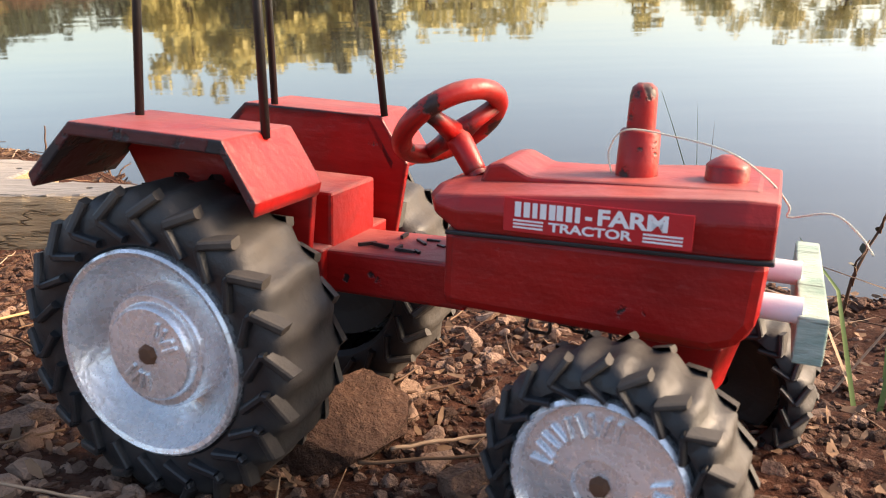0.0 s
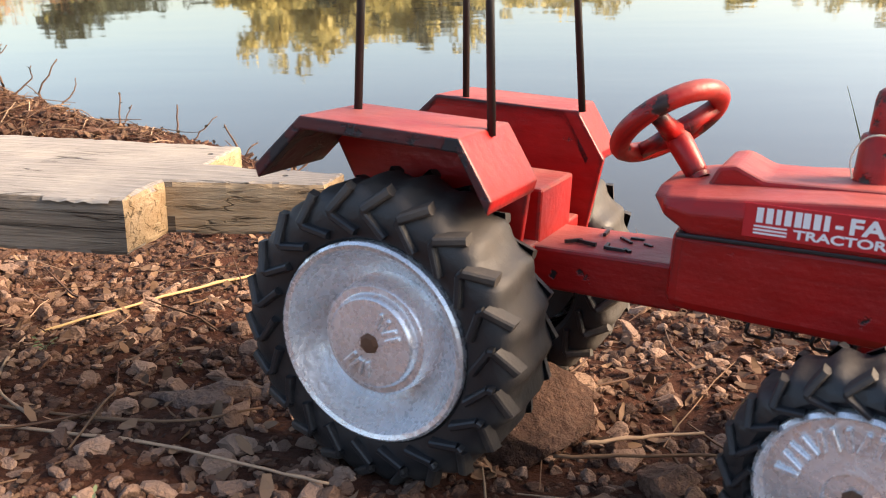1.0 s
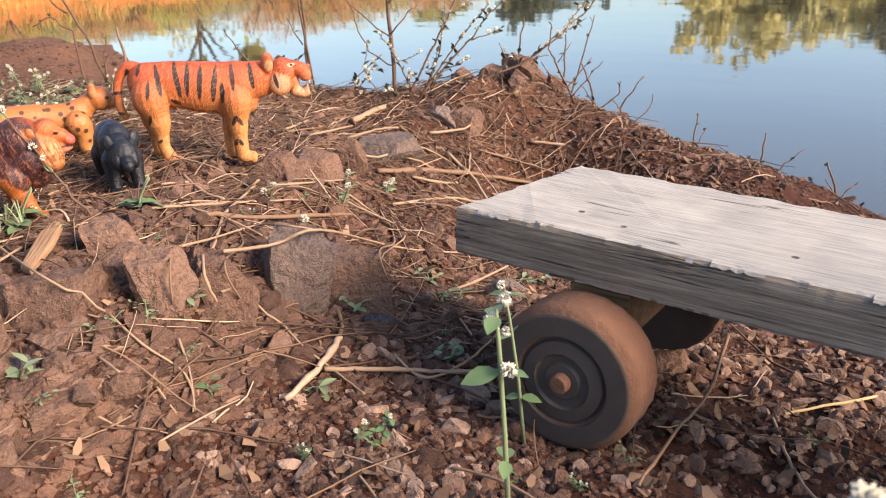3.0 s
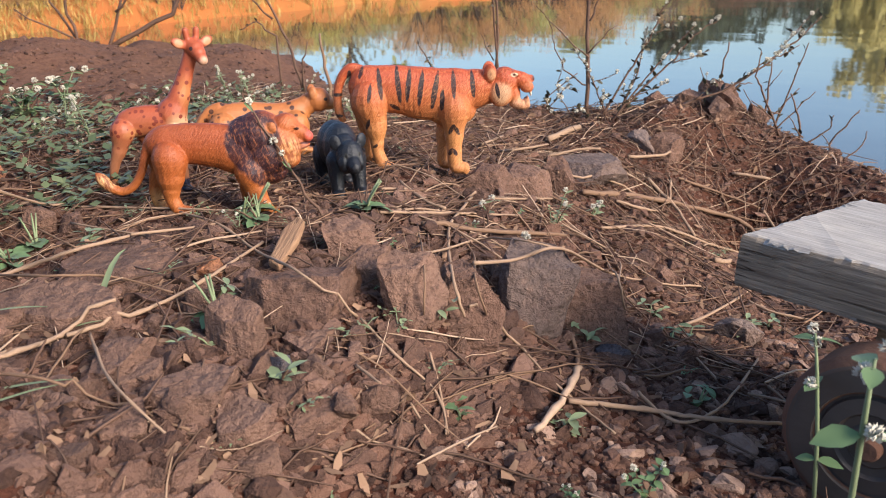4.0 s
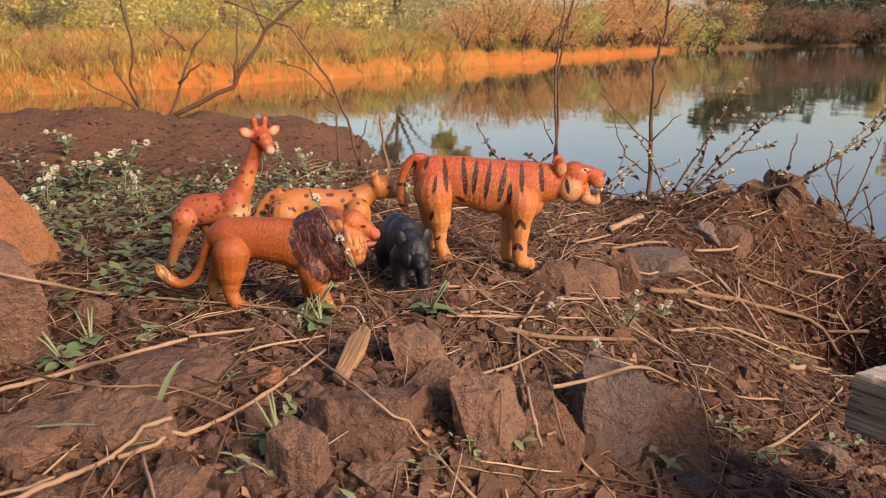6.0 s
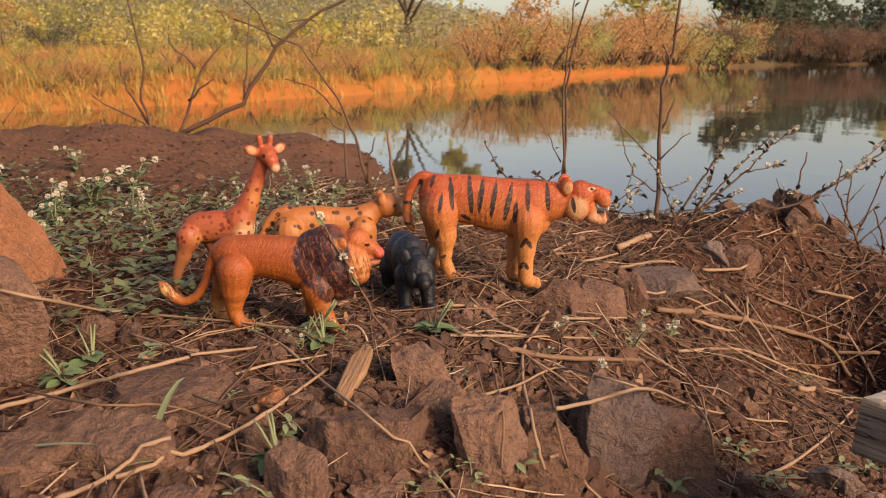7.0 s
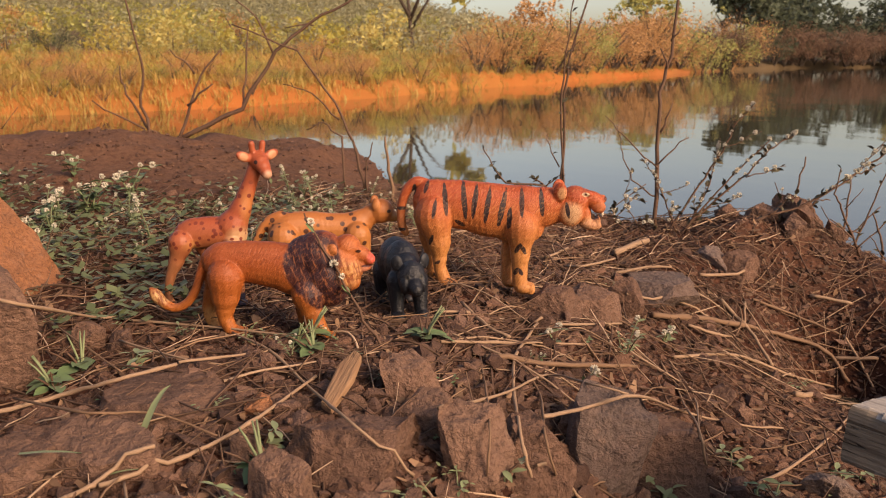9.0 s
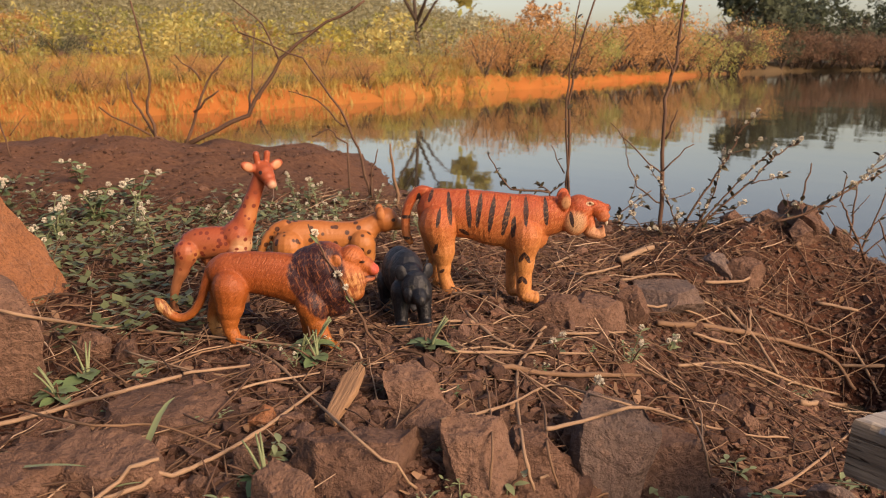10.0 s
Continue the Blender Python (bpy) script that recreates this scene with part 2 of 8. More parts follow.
def mat_old_wood():
    """Silvered weathered plank: fine fibres, a few long splits and nail holes, paler rubbed patches."""
    n = Nodes("weathered_wood")
    fibre = n.noise(1.0, 4, 0.6, n.mapped((28, 620, 620)), 0.25)
    c = n.mix(n.ramp(fibre, (0.3, 0.0), (0.7, 1.0)), (0.19, 0.168, 0.145), (0.37, 0.34, 0.3))
    c = n.mix(n.math("MULTIPLY", n.ramp(n.noise(26, 5, 0.6), (0.45, 0.0), (0.7, 1.0)), 0.5), c, (0.46, 0.41, 0.335))
    c = n.mix(n.math("MULTIPLY", n.ramp(n.noise(11, 4, 0.6), (0.5, 0.0), (0.68, 1.0)), 0.4), c, (0.2, 0.18, 0.155))
    split = n.ramp(n.noise(1.0, 2, 0.5, n.mapped((7, 75, 75)), 0.6), (0.488, 0.0), (0.5, 1.0), (0.512, 0.0))
    split = n.math("MULTIPLY", split, n.ramp(n.noise(19, 2), (0.53, 0.0), (0.58, 1.0)))
    holes = n.ramp(n.voronoi(42), (0.05, 1.0), (0.075, 0.0))
    dark = n.math("MAXIMUM", split, holes)
    c = n.mix(n.math("MULTIPLY", dark, 0.85), c, (0.03, 0.025, 0.02))
    n.bump(n.math("SUBTRACT", n.math("ADD", n.math("MULTIPLY", fibre, 0.6), n.math("MULTIPLY", n.noise(90, 4), 0.5)), dark), 0.8, 0.0014)
    return n.done(c, 0.85, Specular_IOR_Level=0.25)


def mat_plain(name, colour, rough=0.5, metal=0.0, grain=0.15, scale=120, bump=0.2):
    n = Nodes(name)
    c = n.mix(n.math("MULTIPLY", n.noise(scale, 4), grain * 2), colour, [v * 0.55 for v in colour])
    n.bump(n.noise(scale * 3, 3), bump, 0.0006)
    return n.done(c, rough, metal)


def mat_water():
    n = Nodes("pond_water")
    n.bump(n.math("ADD", n.math("MULTIPLY", n.noise(0.9, 3, 0.5, n.mapped((0.6, 1.6, 1))), 1.0), n.math("MULTIPLY", n.noise(7, 2, 0.5, n.mapped((0.5, 1.4, 1))), 0.12)), 0.02, 0.12)
    return n.done((0.05, 0.043, 0.028), 0.03, Specular_IOR_Level=0.75, IOR=1.45)


SOIL = mat_soil()
STONE = mat_stone("brown_stone", (0.09, 0.048, 0.032), (0.2, 0.117, 0.079))
STONE_RED = mat_stone("ochre_stone", (0.33, 0.135, 0.055), (0.29, 0.122, 0.055))
STONE_GREY = mat_stone("grey_stone", (0.105, 0.076, 0.063), (0.185, 0.14, 0.118))
STONE_BLUE = mat_stone("slate_stone", (0.06, 0.06, 0.075), (0.085, 0.085, 0.1))
# clod under the tractor, with the tractor's shade put into its dark colour
CLOD = mat_stone("shaded_clod", (0.035, 0.017, 0.011), (0.06, 0.03, 0.02))
# pale pebbles, their colour raised further to lighten the shade by the plank
GRAVEL_PALE = mat_stone("pale_gravel", (0.1, 0.054, 0.036), (0.4, 0.265, 0.19), True)
RUBBLE = mat_stone("stone_rubble", (0.026, 0.011, 0.007), (0.2, 0.115, 0.08), True)
GRAVEL = mat_stone("gravel", (0.014, 0.006, 0.004), (0.17, 0.09, 0.058), True)
STRAW = mat_straw("dry_straw", (0.04, 0.02, 0.012), (0.26, 0.155, 0.09))
STRAW_PALE = mat_straw("pale_straw", (0.26, 0.17, 0.105), (0.56, 0.4, 0.27))
STALK = mat_straw("dry_stalk", (0.15, 0.09, 0.055), (0.4, 0.27, 0.17))
STRAW_GOLD = mat_straw("golden_straw", (0.44, 0.3, 0.13), (0.52, 0.38, 0.19))
TWIG = mat_straw("brown_twig", (0.05, 0.026, 0.017), (0.1, 0.052, 0.034))
LEAF = mat_leaf("weed_leaf", (0.05, 0.1, 0.035), (0.12, 0.17, 0.07))
LEAF_GREY = mat_leaf("grey_green_leaf", (0.1, 0.135, 0.06), (0.19, 0.22, 0.11))
LEAF_DEAD = mat_leaf("dark_dry_leaf", (0.03, 0.026, 0.014), (0.07, 0.06, 0.03), by_object=True)
LEAF_DULL = mat_leaf("dull_leaf", (0.04, 0.058, 0.022), (0.12, 0.14, 0.06))
PETAL = mat_plain("white_bloom", (0.5, 0.46, 0.36), 0.8, 0, 0.1, 400)
GRASS = mat_leaf("green_grass", (0.07, 0.14, 0.03), (0.15, 0.2, 0.06))
RED = mat_paint("red_enamel", (0.275, 0.005, 0.004), (0.022, 0.014, 0.014))
RED_RUBBED = mat_paint("rubbed_red_enamel", (0.26, 0.006, 0.004), (0.03, 0.016, 0.014), 0.4, 0.55)
RED_DARK = mat_paint("dark_red_enamel", (0.07, 0.012, 0.013), (0.02, 0.02, 0.024), 0.45, 0.5)
RUBBER = mat_rubber("black_rubber", 0.2, (0.012, 0.013, 0.015))
RUBBER_SMALL = mat_rubber("small_black_rubber", 0.14, (0.012, 0.013, 0.015), tread=0.0312)
SILVER = mat_silver()
BLACK = mat_plain("black_paint", (0.012, 0.011, 0.011), 0.45)
RUST = mat_plain("rusty_iron", (0.16, 0.075, 0.04), 0.85, 0.2, 0.4)
WHITE_TUBE = mat_plain("white_plastic", (0.75, 0.73, 0.76), 0.35, 0, 0.08)
GREEN_BOARD = mat_wood("pale_green_board", (0.2, 0.31, 0.26), (0.42, 0.5, 0.43), (60, 60, 200), 0.5)
DECAL = mat_plain("red_sticker", (0.52, 0.02, 0.025), 0.3, 0, 0.05)
WHITE_INK = mat_plain("white_print", (0.82, 0.8, 0.78), 0.4, 0, 0.05)
WOOD_GREY = mat_old_wood()
WOOD_FRESH = mat_wood("sawn_wood", (0.34, 0.23, 0.125), (0.5, 0.38, 0.24), (20, 130, 240), 0.45)
# rough wood for the plank's sides, darkened to hold their shade
WOOD_EDGE = mat_wood("rough_shaded_plank_edge", (0.1, 0.078, 0.058), (0.27, 0.22, 0.165), (10, 110, 190), 0.8)
# left end faces away from the sun; light is put into its pale colour
WOOD_END = mat_wood("lightened_plank_end", (0.4, 0.36, 0.3), (0.58, 0.54, 0.46), (120, 60, 90), 0.5)
WOOD_DARK = mat_wood("old_brown_wood", (0.2, 0.11, 0.06), (0.32, 0.19, 0.1))
WHEEL_SIDE = mat_plain("muddy_wheel_side", (0.1, 0.066, 0.046), 0.9, 0, 0.6, 60, 0.8)
WHEEL_BROWN = mat_plain("dirty_brown_rubber", (0.15, 0.068, 0.036), 0.95, 0, 0.5, 150, 1.0)
WHEEL_DARK = mat_plain("dark_brown_rubber", (0.06, 0.045, 0.036), 0.65, 0, 0.5, 70, 0.5)
NYLON = mat_plain("pale_thread", (0.6, 0.62, 0.5), 0.4)
WATER = mat_water()

# ---- building helpers ----
def mesh_of(name, verts, faces, material, smooth=False):
    me = bpy.data.meshes.new(name)
    me.from_pydata([tuple(v) for v in verts], [], faces)
    me.update()
    for m in material if isinstance(material, (list, tuple)) else [material]:
        me.materials.append(m)
    if smooth:
        me.shade_smooth()
    return me


def from_bm(name, bm, material, smooth=False):
    bmesh.ops.recalc_face_normals(bm, faces=bm.faces)
    me = bpy.data.meshes.new(name)
    bm.to_mesh(me)
    bm.free()
    for m in material if isinstance(material, (list, tuple)) else [material]:
        me.materials.append(m)
    if smooth:
        me.shade_smooth()
    return me


def part(name, data, material, parent, label="", smooth=False, at=None):
    """One mesh object under a thing or under a part."""
    me = from_bm(name, data, material, smooth) if isinstance(data, bmesh.types.BMesh) else data
    if smooth:
        me.set_sharp_from_angle(angle=radians(40))
    ob = new(name, me)
    ob.parent = parent
    if at is not None:
        ob.matrix_basis = at
    if label:
        ob["label"] = label
    return ob


def box(x0, x1, y0, y1, z0, z1, bevel=0.0, segments=2):
    bm = bmesh.new()
    bmesh.ops.create_cube(bm, size=1.0)
    for v in bm.verts:
        v.co = Vector((x0 + (v.co.x + 0.5) * (x1 - x0), y0 + (v.co.y + 0.5) * (y1 - y0), z0 + (v.co.z + 0.5) * (z1 - z0)))
    if bevel:
        bmesh.ops.bevel(bm, geom=bm.edges[:], offset=bevel, segments=segments, affect="EDGES", profile=0.5)
    return bm


def prism(outline, axis, a, b, bevel=0.0):
    """An outline drawn in the other two axes, pushed from a to b along the axis."""
    bm = bmesh.new()
    def co(p, k):
        return {"x": (k, p[0], p[1]), "y": (p[0], k, p[1]), "z": (p[0], p[1], k)}[axis]
    lo, hi = [bm.verts.new(co(p, a)) for p in outline], [bm.verts.new(co(p, b)) for p in outline]
    n = len(outline)
    bm.faces.new(lo), bm.faces.new(hi[::-1])
    for i in range(n):
        bm.faces.new((lo[i], hi[i], hi[(i + 1) % n], lo[(i + 1) % n]))
    bmesh.ops.recalc_face_normals(bm, faces=bm.faces)
    if bevel:
        bmesh.ops.bevel(bm, geom=bm.edges[:], offset=bevel, segments=2, affect="EDGES", profile=0.5)
    return bm


def turned(profile, axis="z", steps=32, centre=(0, 0, 0), sweep=None):
    """A lathe: (radius, height) pairs turned about an axis through the centre. sweep(k, i) may change a radius."""
    verts, faces = [], []
    for k in range(steps):
        a = 2 * math.pi * k / steps
        for i, (r, h) in enumerate(profile):
            if sweep:
                r = sweep(k, i, r)
            u, v = r * math.cos(a), r * math.sin(a)
            p = {"z": (u, v, h), "y": (u, h, v), "x": (h, u, v)}[axis]
            verts.append((p[0] + centre[0], p[1] + centre[1], p[2] + centre[2]))
    m = len(profile)
    for k in range(steps):
        q = (k + 1) % steps
        for i in range(m - 1):
            faces.append((k * m + i, q * m + i, q * m + i + 1, k * m + i + 1))
    bm = bmesh.new()
    vs = [bm.verts.new(v) for v in verts]
    for f in faces:
        try:
            bm.faces.new([vs[i] for i in f])
        except ValueError:
            pass
    bmesh.ops.remove_doubles(bm, verts=bm.verts, dist=1e-6)
    return bm


def tube_data(points, radii, sides=6, caps=True):
    """Vertices and faces of a tube along points, with a radius at each."""
    pts = [Vector(p) for p in points]
    verts, faces = [], []
    side = None
    for i, p in enumerate(pts):
        d = (pts[min(i + 1, len(pts) - 1)] - pts[max(i - 1, 0)]).normalized()
        if side is None:
            side = d.orthogonal().normalized()
        side = (side - d * side.dot(d))
        side = side.normalized() if side.length > 1e-6 else d.orthogonal().normalized()
        other = d.cross(side)
        r = radii[i] if isinstance(radii, (list, tuple)) else radii
        for k in range(sides):
            a = 2 * math.pi * k / sides
            verts.append(p + (side * math.cos(a) + other * math.sin(a)) * r)
    for i in range(len(pts) - 1):
        for k in range(sides):
            q = (k + 1) % sides
            faces.append((i * sides + k, i * sides + q, (i + 1) * sides + q, (i + 1) * sides + k))
    if caps:
        faces.append(tuple(range(sides))[::-1])
        faces.append(tuple((len(pts) - 1) * sides + k for k in range(sides)))
    return verts, faces


def tube(name, points, radii, material, sides=8):
    v, f = tube_data(points, radii, sides)
    return mesh_of(name, v, f, material, True)


class Heap:
    """Collects many small pieces into one mesh."""

    def __init__(self):
        self.verts, self.faces = [], []

    def add(self, verts, faces):
        o = len(self.verts)
        self.verts.extend(verts)
        self.faces.extend(tuple(i + o for i in f) for f in faces)

    def mesh(self, name, material, smooth=False):
        return mesh_of(name, self.verts, self.faces, material, smooth)


def smooth_step(a, b, v):
    t = np.clip((v - a) / (b - a), 0, 1)
    return t * t * (3 - 2 * t)


_table = np.random.RandomState(7).rand(256, 256)


def waves(x, y, scale, octaves=3):
    """Smooth value noise in the plane, about -0.5 to 0.5."""
    x, y = np.asarray(x, float), np.asarray(y, float)
    total, gain = 0, 0.5
    for o in range(octaves):
        u, v = x / scale * 2 ** o + 17.3 * o, y / scale * 2 ** o + 5.1 * o
        iu, iv = np.floor(u).astype(int), np.floor(v).astype(int)
        fu, fv = u - iu, v - iv
        fu, fv = fu * fu * (3 - 2 * fu), fv * fv * (3 - 2 * fv)
        g = lambda a, b: _table[(iu + a) % 256, (iv + b) % 256]
        total = total + gain * ((g(0, 0) * (1 - fu) + g(1, 0) * fu) * (1 - fv) + (g(0, 1) * (1 - fu) + g(1, 1) * fu) * fv - 0.5)
        gain /= 2
    return total * 1.4


# ---- the land: our bank, the pond and the far shore ----
MID = (-0.34, 0.0)
WATER_Z = -0.065


def near_shore(yaw):
    return np.interp(yaw, [-115, -100, -70, -45, -8, 0, 5, 11, 17, 22, 28, 33, 39, 44, 48, 53, 56.5, 59, 66, 90, 110, 118], [400, 2.2, 1.05, 0.8, 0.8, 0.85, 0.87, 0.93, 0.97, 1.03, 1.08, 1.05, 1.01, 1.03, 1.06, 1.13, 1.3, 1.75, 1.95, 2.1, 2.3, 400])


def far_shore(yaw):
    return np.interp(yaw, [-115, 10, 22, 30, 36, 41, 46, 51, 57, 66, 75, 90, 115], [30, 36, 34, 30, 21, 15, 11, 9, 7.4, 6.2, 5.7, 5.4, 5.2])


def land(x, y, fine=True):
    """The height of the ground."""
    x, y = np.asarray(x, float), np.asarray(y, float)
    dx, dy = x - MID[0], y - MID[1]
    r = np.hypot(dx, dy)
    yaw = np.degrees(np.arctan2(-dx, dy))
    slope = 0.004 - 0.17 * (np.clip(y, -0.2, 0.62) - 0.26)
    slope = np.where(y < 0.1, 0.0312 + (0.1 - np.maximum(y, -0.2)) * 0.05, slope)
    slope = slope + 0.009 * smooth_step(-0.15, -0.28, x)
    u = x + 0.45 * (np.clip(y, -0.2, 1.2) - 0.2)
    top = 0.052 - 0.012 * smooth_step(0.3, 0.6, y) + 0.012 * smooth_step(-0.85, -1.1, x)
    z = slope + (top - slope) * smooth_step(-0.42, -0.65, u)
    z = z - 0.017 * np.exp(-(((x + 0.57) / 0.09) ** 2 + ((y - 0.13) / 0.1) ** 2))
    # the earth ridge behind the toy animals
    ridge = np.exp(-((r - 1.36) / np.where(r < 1.36, 0.2, 0.32)) ** 2) * smooth_step(57.5, 63, yaw) * (1 - smooth_step(120, 150, yaw))
    z = z + ridge * (0.047 + 0.03 * waves(x, y, 0.35, 2) + 0.022 * waves(x + 5, y, 0.11, 3) + 0.012 * waves(x, y + 5, 0.045, 2))
    # crumbly crest of the bank
    z = z + 0.02 * smooth_step(1.1, 1.3, r) * (1 - smooth_step(1.9, 2.1, r)) * waves(x + 9, y, 0.09, 3)
    # the brow of the bank, climbing from the water to a lumpy head
    rs = near_shore(yaw)
    brow = np.interp(yaw, [-4, 5, 10, 16, 20, 25, 28, 32, 36, 41], [-0.065, -0.036, -0.018, -0.006, 0.008, 0.026, 0.043, 0.042, 0.036, 0.03])
    near_edge = np.exp(-((r - rs + 0.13) / 0.13) ** 2) * smooth_step(-4, 4, yaw) * (1 - smooth_step(36, 42, yaw))
    z = z + np.maximum(brow - z, 0) * near_edge
    head = np.exp(-((yaw - 28) / 5.5) ** 2 - ((r - 0.985) / 0.07) ** 2)
    z = z + head * (0.012 + 0.03 * waves(x, y, 0.06, 2))
    # undercut hollow
    z = z - 0.05 * np.exp(-(((x + 0.632) / 0.05) ** 2 + ((y - 0.675) / 0.03) ** 2))
    if fine:
        z = z + 0.012 * waves(x, y, 0.16, 2) + 0.0085 * waves(x + 3, y, 0.035, 3)
    d = r - rs + rs * 0.05 * waves(x, y, 0.2, 3)
    z = z + (-0.35 - z) * smooth_step(-0.06, 0.22, d)
    # the far side
    fd = r - far_shore(yaw) + 0.12 * far_shore(yaw) * waves(x, y, 3.0, 3)
    rise = -0.35 + (0.375 + 0.075 * smooth_step(40, 52, yaw)) * smooth_step(-0.7, 0.25, fd) + 0.1 * smooth_step(0.2, 2.5, fd) + 0.02 * np.maximum(fd - 1, 0) ** 0.9 + 0.12 * smooth_step(0, 5, fd) * waves(x, y, 2.2, 3) + 0.1 * smooth_step(-0.5, 0.4, fd) * waves(x, y, 0.5, 4)
    hill = smooth_step(16, 105, r) * smooth_step(45, 60, yaw) * (4.7 + 3.4 * smooth_step(70, 82, yaw) + 1.3 * waves(x, y, 60, 2))
    z = np.where((fd > -0.95) & (np.abs(yaw) < 116) & (d > 0.1), rise + hill, z)
    # land behind the camera runs on and rises gently
    back = smooth_step(95, 125, np.abs(yaw))
    z = z + back * (0.14 * np.clip(r - 0.55, 0, 3.0) + 0.02 * np.maximum(r - 3.5, 0) ** 0.8)
    return z


STAND = np.array((-0.228, -0.005, 0.2225))


def nearer(p):
    """How far the mound of the toy animals is drawn in towards the walker's stand."""
    p = np.asarray(p, float)
    r = np.hypot(p[..., 0] - STAND[0], p[..., 1] - STAND[1])
    yaw = np.degrees(np.arctan2(STAND[0] - p[..., 0], p[..., 1] - STAND[1]))
    w = smooth_step(-0.44, -0.6, p[..., 0]) * (1 - smooth_step(1.2, 2.6, r)) * (1 - smooth_step(100, 125, yaw))
    shrink = np.interp(yaw, [30, 37, 45, 52.5, 60, 66], [1.0, 0.96, 0.965, 0.88, 0.81, 0.79])
    return 1 - (1 - shrink) * w


def drawn_in(p):
    p = np.asarray(p, float)
    return STAND + (p - STAND) * nearer(p)[..., None]


def height(x, y):
    return float(land(x, y))


def build_ground():
    yaws = np.concatenate([np.arange(-42, 96, 0.4), np.arange(96, 318, 3.0)])
    radii = [0.0]
    while radii[-1] < 600:
        q = radii[-1]
        radii.append(q + (0.02 if q < 0.12 else 0.0055 if q < 1.35 else max(0.0055, (q - 1.35) * 0.05 + 0.008)))
    radii = np.array(radii[1:])
    yy, rr = np.meshgrid(np.radians(yaws), radii)
    x, y = MID[0] - np.sin(yy) * rr, MID[1] + np.cos(yy) * rr
    z = land(x, y)
    n, m = len(radii), len(yaws)
    verts = drawn_in(np.stack([x.ravel(), y.ravel(), z.ravel()], 1)).tolist() + [[*MID, height(*MID)]]
    faces = [(i * m + k, i * m + (k + 1) % m, (i + 1) * m + (k + 1) % m, (i + 1) * m + k) for i in range(n - 1) for k in range(m)]
    faces += [(n * m, (k + 1) % m, k) for k in range(m)]
    faces = [f[::-1] for f in faces]
    me = mesh_of("ground", verts, faces, SOIL, True)
    tagged(new("ground", me), "reddish brown bare soil of a crumbling pond bank", "ground", kind="structure")


def build_water():
    bm = bmesh.new()
    ring = [bm.verts.new((MID[0] + 70 * math.cos(a), MID[1] + 70 * math.sin(a), WATER_Z)) for a in np.linspace(0, 2 * math.pi, 48, endpoint=False)]
    bm.faces.new(ring)
    tagged(new("water", from_bm("water", bm, WATER)), "still pond water mirroring a pale sky and trees", "water", kind="structure")


build_ground()
build_water()


def spot(yaw, r):
    a = radians(yaw)
    return MID[0] - math.sin(a) * r, MID[1] + math.cos(a) * r


# ---- plants of the far shore ----
def leaf_cloud(heap, centre, size, count, leaf, rng, squash=0.8):
    """Small leaf quads scattered through uneven clumps."""
    clumps = [(centre + Vector((rng.gauss(0, 0.36), rng.gauss(0, 0.36), rng.gauss(0, 0.3) * squash)) * size, size * rng.uniform(0.22, 0.46)) for _ in range(max(5, count // 60))]
    for _ in range(count):
        c, s = clumps[rng.randrange(len(clumps))]
        d = Vector((rng.gauss(0, 1), rng.gauss(0, 1), rng.gauss(0, 0.8))).normalized() * s * rng.uniform(0.55, 1.0)
        p = c + d
        u = Vector((rng.gauss(0, 1), rng.gauss(0, 1), rng.gauss(0, 0.6))).normalized()
        v = u.orthogonal().normalized()
        w = leaf * rng.uniform(0.6, 1.4)
        heap.add([p - u * w, p + v * w * 0.5, p + u * w, p - v * w * 0.5], [(0, 1, 2, 3)])


def tree(name, x, y, tall, spread, leafmat, label, rng, leaves=900, bare=False, thick=1.0):
    z = height(x, y) - 0.1
    thing = new(name)
    thing.location = (x, y, z)
    tagged(thing, label, "tree", "trees on the far shore")
    trunk = Heap()
    lean = Vector((rng.uniform(-0.12, 0.12), rng.uniform(-0.12, 0.12), 1))
    top = lean * tall * 0.6
    trunk.add(*tube_data([(0, 0, 0), top * 0.45, top], [tall * 0.028 * thick, tall * 0.02 * thick, tall * 0.01 * thick], 7))
    ends = []
    for k in range(9 if bare else 7):
        a, s = rng.uniform(0, 6.28), rng.uniform(0.12, 1.0)
        base = top * s
        end = base + Vector((math.cos(a) * spread * rng.uniform(0.4, 0.8), math.sin(a) * spread * rng.uniform(0.4, 0.8), tall * rng.uniform(0.12, 0.35)))
        ends.append(end)
        trunk.add(*tube_data([base, (base + end) / 2 + Vector((0, 0, tall * 0.03)), end], [tall * 0.01, tall * 0.006, tall * 0.002], 5))
    part("trunk", trunk.mesh("trunk", TRUNK, True), None, thing)
    crown = Heap()
    for e in ends + [top * 1.15]:
        leaf_cloud(crown, e, spread * 0.62, leaves // len(ends), tall * (0.012 if bare else 0.032), rng)
    part("crown", crown.mesh("crown", leafmat), None, thing)
    return thing


def shrub(x, y, size, leafmat, label, rng, leaves=260):
    thing = new("shrub")
    thing.location = (x, y, height(x, y) - 0.02)
    tagged(thing, label, "shrub", "shrubs on the far shore")
    stems, crown = Heap(), Heap()
    for k in range(6):
        a = rng.uniform(0, 6.28)
        e = Vector((math.cos(a) * size * 0.5, math.sin(a) * size * 0.5, size * rng.uniform(0.5, 1.0)))
        stems.add(*tube_data([(0, 0, 0), e * 0.5 + Vector((0, 0, size * 0.1)), e], [size * 0.02, size * 0.014, size * 0.005], 4))
        leaf_cloud(crown, e * 0.8, size * 0.5, int(leaves * 0.7), size * 0.02, rng)
    part("stem", stems.mesh("stem", TRUNK), None, thing)
    part("foliage", crown.mesh("foliage", leafmat), None, thing)


